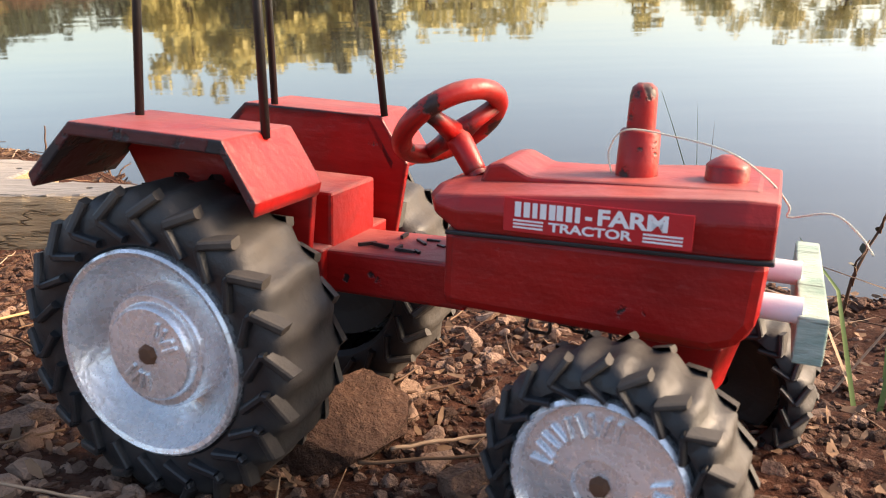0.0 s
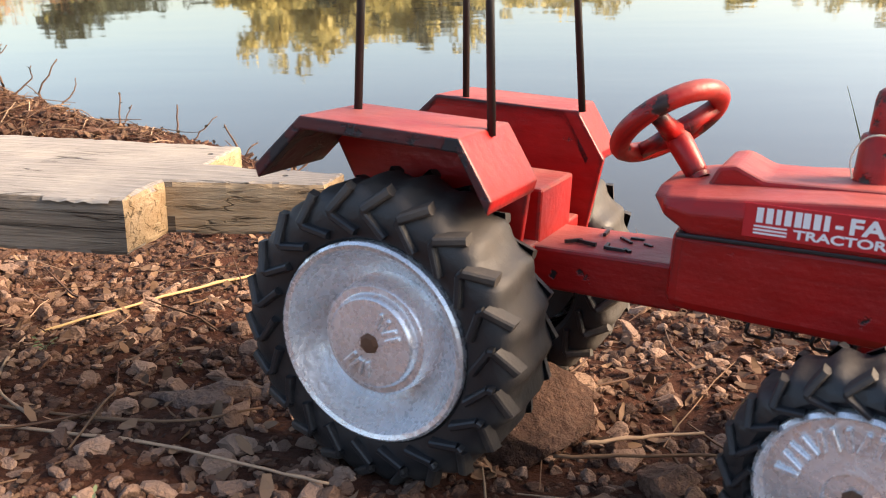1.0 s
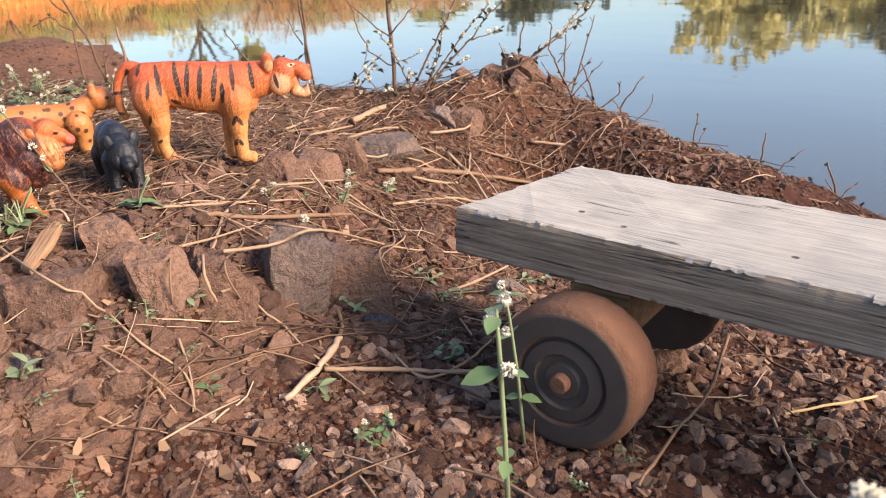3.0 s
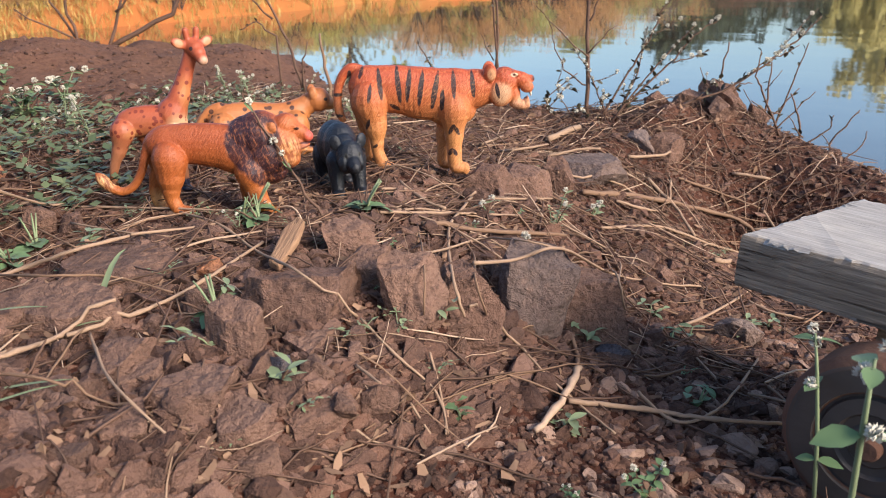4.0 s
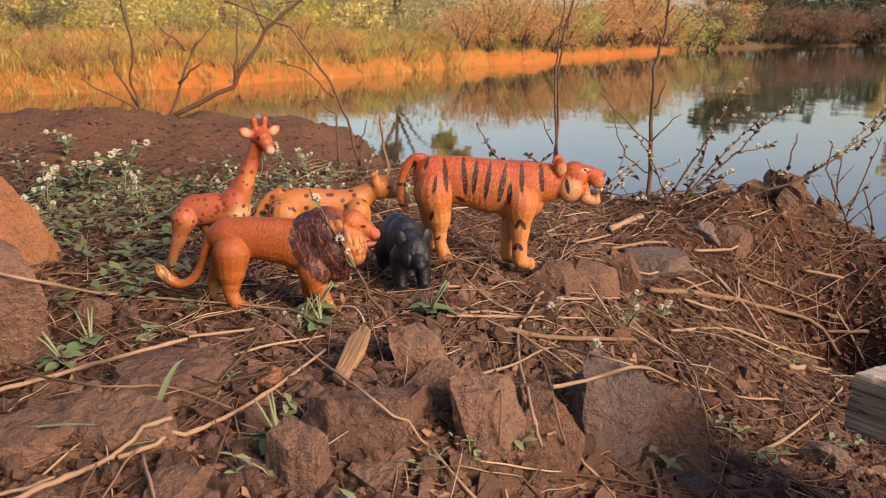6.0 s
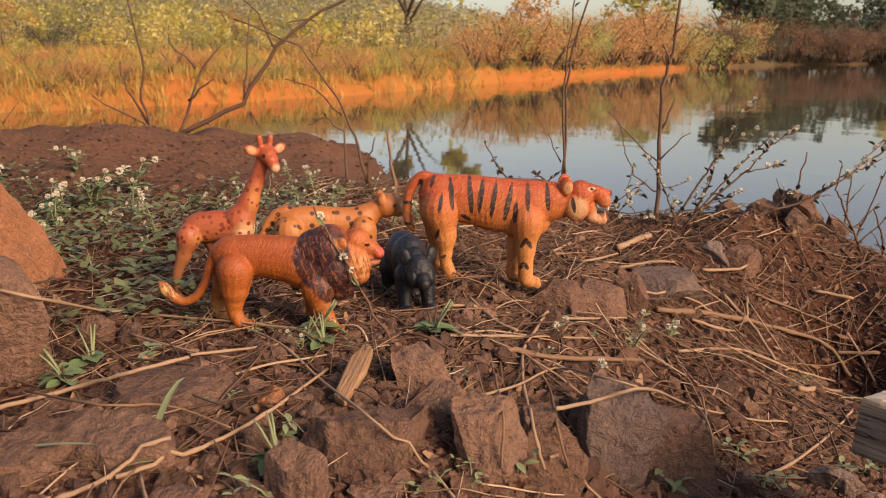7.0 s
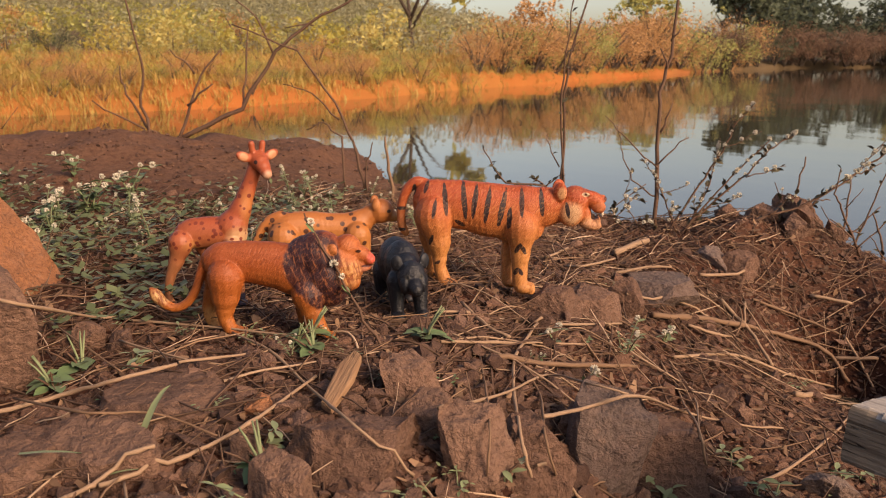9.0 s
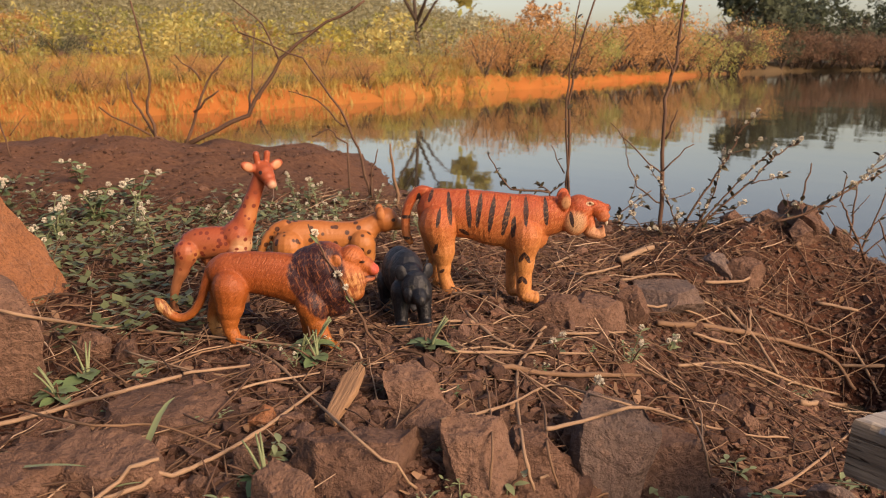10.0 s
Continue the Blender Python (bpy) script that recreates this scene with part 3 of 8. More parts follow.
def hill_crown(heap, at, size, rng):
    """A round crown, leafy down to the ground."""
    for k in range(5):
        a = rng.uniform(0, 6.28)
        c = Vector((math.cos(a) * size * rng.uniform(0.1, 0.5), math.sin(a) * size * rng.uniform(0.1, 0.5), size * (0.12 + 0.2 * k)))
        leaf_cloud(heap, at + c, size * rng.uniform(0.55, 0.8), 70, size * 0.06, rng)


def hill_tree(x, y, size, leafmat, rng):
    thing = new("hill_tree")
    thing.location = (x, y, height(x, y) - 0.05)
    tagged(thing, "hazy green tree on the wooded hillside", "tree", "trees on the far shore")
    part("trunk", tube("trunk", [(0, 0, 0), (size * 0.03, 0, size * 0.4), (0, size * 0.03, size * 0.8)], [size * 0.025, size * 0.018, size * 0.01], TRUNK, 6), None, thing)
    crown = Heap()
    hill_crown(crown, Vector(), size, rng)
    part("crown", crown.mesh("crown", leafmat), None, thing)


def grass_belt(name, places, tall, mat, label, rng):
    heap = Heap()
    for x, y, s in places:
        z = height(x, y) - 0.01
        for k in range(7):
            a, l = rng.uniform(0, 6.28), rng.uniform(0.3, 1.1)
            h, w = tall * s * rng.uniform(0.5, 1.1), tall * s * 0.035
            bx, by = x + rng.gauss(0, 0.25) * tall * s, y + rng.gauss(0, 0.25) * tall * s
            ux, uy = math.cos(a), math.sin(a)
            heap.add([(bx - uy * w, by + ux * w, z), (bx + uy * w, by - ux * w, z), (bx + ux * h * l * 0.35 + uy * w * 0.7, by + uy * h * l * 0.35 - ux * w * 0.7, z + h * 0.6), (bx + ux * h * l * 0.35 - uy * w * 0.7, by + uy * h * l * 0.35 + ux * w * 0.7, z + h * 0.6), (bx + ux * h * l, by + uy * h * l, z + h)], [(0, 1, 2, 3), (3, 2, 4)])
    tagged(new(name, heap.mesh(name, mat)), label, "grass", kind="stuff")


TRUNK = mat_plain("bark", (0.07, 0.05, 0.035), 0.9, 0, 0.3, 20)
# green, yellow and olive far leaves are brightened to carry the far shore's sunlight
FAR_GREEN = mat_leaf("far_green_leaf", (0.19, 0.2, 0.055), (0.35, 0.33, 0.1))
FAR_YELLOW = mat_leaf("far_yellow_leaf", (0.33, 0.3, 0.05), (0.43, 0.38, 0.09))
FAR_BROWN = mat_leaf("far_brown_leaf", (0.34, 0.17, 0.065), (0.46, 0.26, 0.1))
# dark leaf colour that holds the shade of the trees across the water
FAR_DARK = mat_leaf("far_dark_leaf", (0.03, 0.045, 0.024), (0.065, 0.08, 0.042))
FAR_OLIVE = mat_leaf("far_olive_leaf", (0.34, 0.29, 0.09), (0.5, 0.43, 0.14))
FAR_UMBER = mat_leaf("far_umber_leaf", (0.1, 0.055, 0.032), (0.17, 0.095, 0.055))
# distance haze painted as a lighter, greyed leaf colour
FAR_HAZE = mat_leaf("far_hazy_leaf", (0.16, 0.155, 0.085), (0.33, 0.31, 0.17))
FAR_GRASS = mat_leaf("far_dry_grass", (0.4, 0.2, 0.05), (0.29, 0.23, 0.055))


def water_edge(yaw):
    """How far off the far shore rises out of the water."""
    r = np.arange(0.75, 1.3, 0.004) * float(far_shore(yaw))
    a = radians(yaw)
    dry = land(MID[0] - math.sin(a) * r, MID[1] + math.cos(a) * r) > WATER_Z
    return float(r[np.argmax(dry)])


def build_far_shore():
    rng = random.Random(3)
    # shrubs above the red bank, thick on the nearer side
    for k in range(150):
        yaw = rng.uniform(38, 90)
        r = float(far_shore(yaw)) + rng.choice([0.02, 0.15, 0.4, 0.8, 1.4, 2.2, 3.5, 6.0]) * rng.uniform(0.7, 1.3)
        x, y = spot(yaw, r)
        m = rng.choice([FAR_GREEN, FAR_YELLOW, FAR_GREEN, FAR_BROWN, FAR_GREEN])
        shrub(x, y, rng.uniform(0.1, 0.21) * (r / 7) ** 0.6 * (0.7 if yaw < 51 else 1.0), m, {FAR_GREEN: "low green bush above the red bank", FAR_YELLOW: "sunlit yellow-green bush above the red bank", FAR_BROWN: "dry brown bush above the red bank"}[m], rng)
    # brown thicket standing in the water's edge
    for k in range(110):
        yaw = rng.uniform(33.5, 51) if k < 60 else rng.uniform(51, 90)
        r = float(far_shore(yaw)) + (rng.uniform(0.05, 0.9) if k < 60 else rng.uniform(-0.25, 0.3))
        x, y = spot(yaw, r)
        m = rng.choice([FAR_BROWN, FAR_BROWN, FAR_BROWN, FAR_GREEN if k < 60 else FAR_YELLOW])
        size = r * (rng.uniform(0.034, 0.064) if k < 60 else rng.uniform(0.015, 0.035))
        shrub(x, y, size, m, {FAR_GREEN: "low green bush at the water's edge", FAR_YELLOW: "sunlit yellow-green bush at the water's edge", FAR_BROWN: "dry brown bush at the water's edge"}[m], rng, 300)
    places = []
    for k in range(12500):
        yaw = rng.uniform(36, 92)
        r = float(far_shore(yaw)) * (1 + 0.9 * rng.random() ** 2.6) + rng.uniform(-0.5, 0.3)
        if r < float(far_shore(yaw)) + 0.2 and rng.random() < 0.25:
            continue
        if waves(r * math.sin(radians(yaw)), r * math.cos(radians(yaw)), 0.9, 2) < rng.uniform(-0.6, 0.3):
            continue
        places.append((*spot(yaw, r), rng.uniform(0.6, 1.4) * (r / 8) ** 0.4 * (0.6 if yaw < 51 else 1.0)))
    grass_belt("far_grass", places, 0.085, FAR_GRASS, "tall dry yellow grass on the far bank", rng)
    # wooded hillside: single trees below, closed woods above
    for k in range(200):
        yaw = rng.uniform(49, 92)
        r = 12 + 30 * rng.random() ** 1.2
        x, y = spot(yaw, r)
        hill_tree(x, y, rng.uniform(0.8, 1.7) * (r / 60) ** 0.62, rng.choice([FAR_GREEN, FAR_OLIVE, FAR_YELLOW, FAR_HAZE, FAR_HAZE, FAR_GREEN]), rng)
    woods = Heap()
    for k in range(620):
        yaw = rng.uniform(47, 92)
        r = 38 + 85 * rng.random()
        x, y = spot(yaw, r)
        hill_crown(woods, Vector((x, y, height(x, y) - 0.1)), rng.uniform(0.9, 1.7) * (r / 60) ** 0.6, rng)
    tagged(new("hill_woods", woods.mesh("hill_woods", FAR_HAZE)), "hazy olive-green woods covering the far hill", "woods", kind="stuff")
    for yaw, r, size, m, lab in ((61.5, 8.6, 0.34, FAR_BROWN, "round dry mauve-brown bush above the red bank"), (77.8, 9.5, 0.4, FAR_DARK, "dark green rounded bush on the slope"), (66.1, 16, 0.9, FAR_BROWN, "tall dry brown bush on the slope"), (80.5, 15, 0.8, FAR_BROWN, "tall dry brown bush on the slope")):
        x, y = spot(yaw, r)
        shrub(x, y, size, m, lab, rng, 420)
    # taller trees by the water
    x, y = spot(55, 14)
    tree("tree", x, y, 3.3, 1.1, FAR_GREEN, "slender leafy tree behind the red bank", rng, 1100, thick=0.45)
    for yaw, r, h, s, m, lab in ((47.5, 30, 2.2, 1.3, FAR_BROWN, "bare brownish tree on the far shore"), (39, 24, 2.3, 1.0, FAR_GREEN, "flat-topped green tree on the far shore"), (43, 20, 0.9, 1.2, FAR_BROWN, "dry brown thicket tree at the water"), (41, 19, 0.9, 1.2, FAR_BROWN, "dry brown thicket tree at the water"), (38, 22, 1.4, 1.4, FAR_BROWN, "dry brown thicket tree at the water"), (45, 19, 0.8, 1.2, FAR_BROWN, "dry brown thicket tree at the water")):
        x, y = spot(yaw, r)
        tree("tree", x, y, h, s, m, lab, rng, 900)
    # dark thicket of trees across the water, with foliage down to the bank
    for k in range(44):
        yaw = rng.uniform(9.5, 34)
        r = float(far_shore(yaw)) + rng.uniform(1.0, 5)
        x, y = spot(yaw, r)
        tall = rng.uniform(3.4, 5.2) if yaw < 22 else rng.uniform(2.3, 2.9)
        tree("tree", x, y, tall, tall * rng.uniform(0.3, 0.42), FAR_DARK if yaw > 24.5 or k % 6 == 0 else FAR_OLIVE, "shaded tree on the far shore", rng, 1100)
    for k in range(46):
        yaw = rng.uniform(-36, 33)
        r = float(far_shore(yaw)) + rng.uniform(0.8, 2.5)
        x, y = spot(yaw, r)
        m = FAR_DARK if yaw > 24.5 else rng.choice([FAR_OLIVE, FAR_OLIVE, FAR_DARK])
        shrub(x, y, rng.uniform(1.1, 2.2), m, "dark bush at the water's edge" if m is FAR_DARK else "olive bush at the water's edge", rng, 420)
    # dim brown scrub along the dark trees' foot
    for k in range(90):
        yaw = rng.uniform(14, 35.5)
        x, y = spot(yaw, water_edge(yaw) + rng.uniform(0.0, 0.5))
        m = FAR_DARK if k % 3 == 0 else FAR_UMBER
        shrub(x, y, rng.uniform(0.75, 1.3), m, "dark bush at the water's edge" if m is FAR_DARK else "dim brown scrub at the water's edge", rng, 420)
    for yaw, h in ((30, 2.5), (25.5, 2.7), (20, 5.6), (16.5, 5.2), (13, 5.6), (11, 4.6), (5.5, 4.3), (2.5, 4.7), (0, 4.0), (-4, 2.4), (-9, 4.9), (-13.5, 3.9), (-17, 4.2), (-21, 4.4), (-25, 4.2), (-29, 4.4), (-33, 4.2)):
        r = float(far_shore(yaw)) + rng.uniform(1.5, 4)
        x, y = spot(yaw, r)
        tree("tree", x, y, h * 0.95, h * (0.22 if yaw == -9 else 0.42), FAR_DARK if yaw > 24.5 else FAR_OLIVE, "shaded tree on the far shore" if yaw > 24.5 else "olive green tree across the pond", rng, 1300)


build_far_shore()

# ---- the toy tractor ----
TRACTOR = pose(-0.1075, 0.2587, 0.0569, -5.5, 1.7, -17.3)     # frame of the near rear hub: x ahead, y away, z up
BASE = Vector((0.075, 0.071, -0.05))
CENTRE = 0.0615


def lugged_tyre(radius, width, lugs, inner, depth):
    """A tyre about the y axis from y = 0 (outer side) to width, with ribs across the tread and hooked lugs down the sides."""
    steps = lugs * 8
    prof = [(inner, 0.004), (inner + 0.002, 0.0012), (radius * 0.78, 0.0), (radius * 0.9, 0.0008), (radius * 0.96, 0.0026), (radius * 0.988, 0.0055), (radius, 0.0095), (radius, width * 0.4), (radius, width * 0.5), (radius, width * 0.6), (radius, width - 0.0095), (radius * 0.988, width - 0.0055),
            (radius * 0.96, width - 0.0026), (radius * 0.9, width - 0.0008), (radius * 0.78, width), (inner + 0.002, width - 0.0012), (inner, width - 0.004)]
    last = len(prof) - 1
    def sweep(k, i, r):
        side = min(i, last - i)
        if side < 3:
            return r
        swell = (0.5 + 0.5 * math.cos(2 * math.pi * ((k + (0.5 if i < 8 else -0.5)) % 8) / 8)) ** 1.4
        return r - depth * (1 - swell) * (0.25, 0.7, 1.0, 0.8, 0.72, 0.7)[min(side - 3, 5)]
    bm = turned(prof, "y", steps, sweep=sweep)
    return bm


def side_lugs(parent, radius, width, lugs, material):
    """Hooked lugs down both side walls of a tyre."""
    for side in (0, 1):
        bm = bmesh.new()
        pts = []
        for f, da in ((0.715, -0.05), (0.83, 0.085), (0.865, 0.085), (0.985, -0.02)):
            a = da * 26 / lugs * 1.2
            pts.append(Vector((math.cos(a) * radius * f, 0, math.sin(a) * radius * f)))
        y = -0.0004 if side == 0 else width + 0.0004
        out = -1 if side == 0 else 1
        for i in range(3):
            p, q = pts[i], pts[i + 1]
            d = (q - p).normalized()
            s = Vector((-d.z, 0, d.x)) * radius * (0.027 if i < 2 else 0.034)
            vs = []
            for lift, shrink in ((-0.0025, 1.3), (0.0011 if i < 2 else 0.0014, 0.8), (0.0016 if i < 2 else 0.0019, 0.42)):
                for c, g in ((p, -1), (p, 1), (q, 1), (q, -1)):
                    vs.append(bm.verts.new(c + s * g * shrink + Vector((0, y + out * lift - (out * 0.0035 if i == 2 and c is q else 0), 0))))
            for f in ((8, 9, 10, 11), (0, 4, 7, 3), (1, 2, 6, 5), (0, 1, 5, 4), (3, 7, 6, 2), (4, 8, 11, 7), (5, 6, 10, 9), (4, 5, 9, 8), (7, 11, 10, 6)):
                bm.faces.new([vs[t] for t in f])
        bmesh.ops.recalc_face_normals(bm, faces=bm.faces)
        me = from_bm("lug", bm, material)
        for j in range(lugs):
            part("lug", me, None, parent, at=Matrix.Rotation(-2 * math.pi * (j + 0.2) / lugs, 4, "Y"))


def raised_bars(count, arc0, arc1, radius, size, y):
    """Raised plain strokes round a rim, where its cast lettering stands."""
    bm = bmesh.new()
    for k in range(count):
        a = radians(arc0 + (arc1 - arc0) * k / max(1, count - 1))
        m = Matrix.Rotation(-a, 4, "Y") @ Matrix.Translation((radius, y, 0)) @ Matrix.Rotation(radians(14 if k % 3 == 1 else -4), 4, "Y")
        bm2 = bmesh.ops.create_cube(bm, size=1.0, matrix=m @ Matrix.Diagonal((size, 0.0016, size * 0.24, 1)))
    bmesh.ops.bevel(bm, geom=bm.edges[:], offset=0.0003, segments=1, affect="EDGES")
    return bm


def rear_wheel(parent, y, mirror, drop=0.0):
    hub = part("wheel", turned([(0.004, 0.016), (0.02, 0.018), (0.03, 0.02)], "y", 32), BLACK, parent, "black rear wheel with silver rim")
    flip = Matrix.Rotation(math.pi, 4, "Z") if mirror else Matrix.Identity(4)
    hub.matrix_basis = Matrix.Translation(Vector((0.0015, y, 0.002 + drop)) - BASE) @ flip
    part("tyre", lugged_tyre(0.0525, 0.036, 22, 0.0335, 0.0026), [RUBBER], hub, "black lugged rubber tyre dusted with soil", True)
    side_lugs(hub, 0.0525, 0.036, 22, RUBBER)
    rim = part("rim", turned([(0.0345, 0.006), (0.0345, -0.0002), (0.0335, -0.001), (0.032, -0.0004), (0.0315, 0.0012), (0.0295, 0.0062), (0.0235, 0.0135), (0.0205, 0.0142), (0.0195, 0.0045), (0.0185, 0.0035), (0.0165, 0.0035), (0.0158, 0.0012), (0.015, 0.0005), (0.0, 0.0005)], "y", 56), SILVER, hub, "dished rim in rough silver paint", True)
    part("lettering", raised_bars(4, 20, 66, 0.0095, 0.006, 0.0003), SILVER, rim)
    part("lettering", raised_bars(4, 222, 268, 0.0095, 0.006, 0.0003), SILVER, rim)
    part("axle_end", turned([(0.0, -0.0012), (0.0026, -0.001), (0.0036, 0.0003), (0.0036, 0.003)], "y", 7), RUST, hub, "rusty axle end")


def front_wheel(parent, x, y, z, mirror, steer):
    hub = part("wheel", turned([(0.003, 0.012), (0.015, 0.013), (0.022, 0.014)], "y", 32), BLACK, parent, "small black front wheel with silver rim")
    flip = Matrix.Rotation(math.pi, 4, "Z") if mirror else Matrix.Identity(4)
    hub.matrix_basis = Matrix.Translation(Vector((x, y, z)) - BASE) @ Matrix.Rotation(radians(steer), 4, "Z") @ flip
    part("tyre", lugged_tyre(0.0345, 0.026, 20, 0.0235, 0.0024), [RUBBER_SMALL], hub, "black ribbed rubber tyre dusted with soil", True)
    side_lugs(hub, 0.0345, 0.026, 20, RUBBER_SMALL)
    rim = part("rim", turned([(0.0245, 0.005), (0.0245, -0.0002), (0.0235, -0.0012), (0.0225, 0.0), (0.022, 0.0022), (0.012, 0.0016), (0.0075, 0.001), (0.0068, 0.0022), (0.0, 0.0022)], "y", 48), SILVER, hub, "flat rim in silver paint", True)
    part("lettering", raised_bars(9, 78, 172, 0.0165, 0.0062, 0.0012), SILVER, rim)
    part("lettering", raised_bars(6, -40, 20, 0.0165, 0.0055, 0.0012), SILVER, rim)
    part("axle_end", turned([(0.0, -0.0006), (0.002, -0.0004), (0.0028, 0.001), (0.0028, 0.003)], "y", 7), RUST, hub, "rusty axle end")


def fender(parent, outer, inner, drop=0.0, reach=0.0):
    """A bent sheet over a rear wheel, with its inner wall."""
    line = [(-0.05, 0.0535 - drop), (-0.0305, 0.0722 - drop), (0.0272, 0.0712 - drop), (0.0388, 0.0535 - drop)]
    down = [(x * 0.985 - 0.0 if i not in (0, 3) else x * 0.97, z - 0.0046) for i, (x, z) in enumerate(line)]
    bm = prism(line + down[::-1], "y", min(outer, inner), max(outer, inner), 0.0007)
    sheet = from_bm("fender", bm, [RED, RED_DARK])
    # side edges are worn dark; the underside's shade is painted in the same enamel
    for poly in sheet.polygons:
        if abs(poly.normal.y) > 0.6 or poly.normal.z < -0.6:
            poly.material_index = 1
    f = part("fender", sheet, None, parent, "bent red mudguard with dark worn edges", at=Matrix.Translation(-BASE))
    w = 0.003 if inner > outer else -0.003
    wall = prism([(-0.0415, 0.061 - drop), (-0.03, 0.0715 - drop - (0 if reach else 0.002)), (0.0272 + reach, 0.0712 - drop - (0 if reach else 0.002)), (0.0372 + reach * 1.4, 0.0535 - drop), (0.034 + reach, 0.018), (-0.014, 0.018), (-0.033, 0.046)], "y", min(inner - w, inner), max(inner - w, inner), 0.0006)
    part("inner_wall", wall, RED, f)
    return f


def lettering(text, size, parent, place, turn, name="print", bold=0.0):
    cu = bpy.data.curves.new(name, "FONT")
    cu.body, cu.size, cu.extrude, cu.align_x, cu.align_y, cu.offset = text, size, 0.00012, "LEFT", "BOTTOM_BASELINE", bold
    cu.materials.append(WHITE_INK)
    ob = new(name, cu)
    ob.parent = parent
    ob.matrix_basis = place @ turn
    return ob


def build_tractor():
    thing = new("toy_tractor")
    thing.matrix_basis = TRACTOR @ Matrix.Translation(BASE)
    tagged(thing, "hand-made red wooden toy tractor with big black tyres on soil", "toy tractor")
    at = Matrix.Translation(-BASE)
    rear_wheel(thing, -0.001, False)
    rear_wheel(thing, 0.143, True, -0.007)
    front_wheel(thing, 0.1455, -0.004, -0.0057, False, -9)
    front_wheel(thing, 0.17, 0.136, -0.024, True, -9)
    part("axle", turned([(0.0, 0.01), (0.004, 0.01), (0.004, 0.132), (0.0, 0.132)], "y", 12, (0.0015, 0, 0.002)), RUST, thing, at=at)
    # hull
    hull = prism([(0.0865, 0.0215), (0.166, 0.0205), (0.1735, 0.0235), (0.1775, 0.03), (0.1785, 0.0495), (0.0865, 0.0475)], "y", 0.0328, 0.0902, 0.0035)
    part("hull", hull, RED, thing, "red painted wooden engine body", at=at)
    # bonnet: tapered at the back, standing a little proud of the hull
    bm = bmesh.new()
    rings = []
    for x, half, zb, zs, zt in ((0.078, 0.018, 0.0535, 0.0548, 0.0562), (0.083, 0.027, 0.0502, 0.056, 0.0578), (0.0915, 0.0302, 0.0462, 0.0572, 0.0592), (0.13, 0.0312, 0.0475, 0.0612, 0.0622), (0.171, 0.0312, 0.0492, 0.0648, 0.0645), (0.179, 0.0298, 0.0495, 0.0645, 0.0643)):
        rings.append([bm.verts.new((x, CENTRE + s * half * k, z)) for s, k, z in ((-1, 0.98, zb), (-1, 1.0, zb + (zs - zb) * 0.6), (-1, 0.93, zs), (-1, 0.62, zt), (1, 0.62, zt), (1, 0.93, zs), (1, 1.0, zb + (zs - zb) * 0.6), (1, 0.98, zb))])
    for a, b in zip(rings, rings[1:]):
        for k in range(8):
            bm.faces.new((a[k], b[k], b[(k + 1) % 8], a[(k + 1) % 8]))
    bm.faces.new(rings[0]), bm.faces.new(rings[-1][::-1])
    bmesh.ops.recalc_face_normals(bm, faces=bm.faces)
    bmesh.ops.bevel(bm, geom=bm.edges[:], offset=0.0008, segments=2, affect="EDGES", profile=0.5)
    bonnet = part("bonnet", bm, RED, thing, "red bonnet with chipped lower edge", at=at)
    # solid black strip added for the shade in the gap below the bonnet
    part("seam", prism([(0.088, 0.0452), (0.1795, 0.0482), (0.1795, 0.0496), (0.088, 0.0466)], "y", 0.0308, 0.0922, 0.0004), BLACK, bonnet, "black strip for the shaded gap under the bonnet")
    part("dashboard", prism([(0.0925, 0.058), (0.0955, 0.0648), (0.1005, 0.0658), (0.109, 0.0622), (0.174, 0.0648), (0.175, 0.063), (0.1, 0.0585)], "y", 0.0455, 0.0775, 0.0012), RED, bonnet, "raised red cover along the bonnet")
    # sticker with its print
    tilt = math.degrees(math.atan2(0.0045, 0.05))
    u, v = Vector((0.1065, 0.0299, 0.0492)), Vector((0.159, 0.0297, 0.0512))
    d = (v - u).normalized()
    up = Vector((0, 0.012, 1)).normalized()
    across = d.cross(up).normalized()
    frame_of = Matrix((( d.x, up.x, across.x, u.x), (d.y, up.y, across.y, u.y), (d.z, up.z, across.z, u.z), (0, 0, 0, 1)))
    st = part("sticker", box(0, 0.0525, 0, 0.0098, 0, 0.0003, 0.00012, 1), DECAL, bonnet, "red sticker with white print", at=Matrix.Translation((0, 0, 0)) @ frame_of)
    for k, (x0, w) in enumerate(((0.0034, 0.0044), (0.0082, 0.0022), (0.0108, 0.0044), (0.0156, 0.0044), (0.0204, 0.0022))):
        bars = bmesh.new()
        wide = w > 0.003
        for bx, bw in (((x0, 0.0018), (x0 + w - 0.0018, 0.0018)) if wide else ((x0 + 0.0004, 0.0014),)):
            bmesh.ops.create_cube(bars, size=1.0, matrix=Matrix.Translation((bx + bw / 2, 0.0066, 0.00035)) @ Matrix.Diagonal((bw, 0.0043, 0.0002, 1)))
        part("print", bars, WHITE_INK, st)
    lettering("-", 0.0062, st, Matrix.Translation((0.0236, 0.0046, 0.00035)), Matrix.Identity(4), bold=0.0002)
    lettering("FARM", 0.006, st, Matrix.Translation((0.0268, 0.0046, 0.00035)), Matrix.Diagonal((1.28, 1, 1, 1)), bold=0.0002)
    lettering("TRACTOR", 0.0035, st, Matrix.Translation((0.0135, 0.0012, 0.00035)), Matrix.Diagonal((1.42, 1, 1, 1)), bold=0.0001)
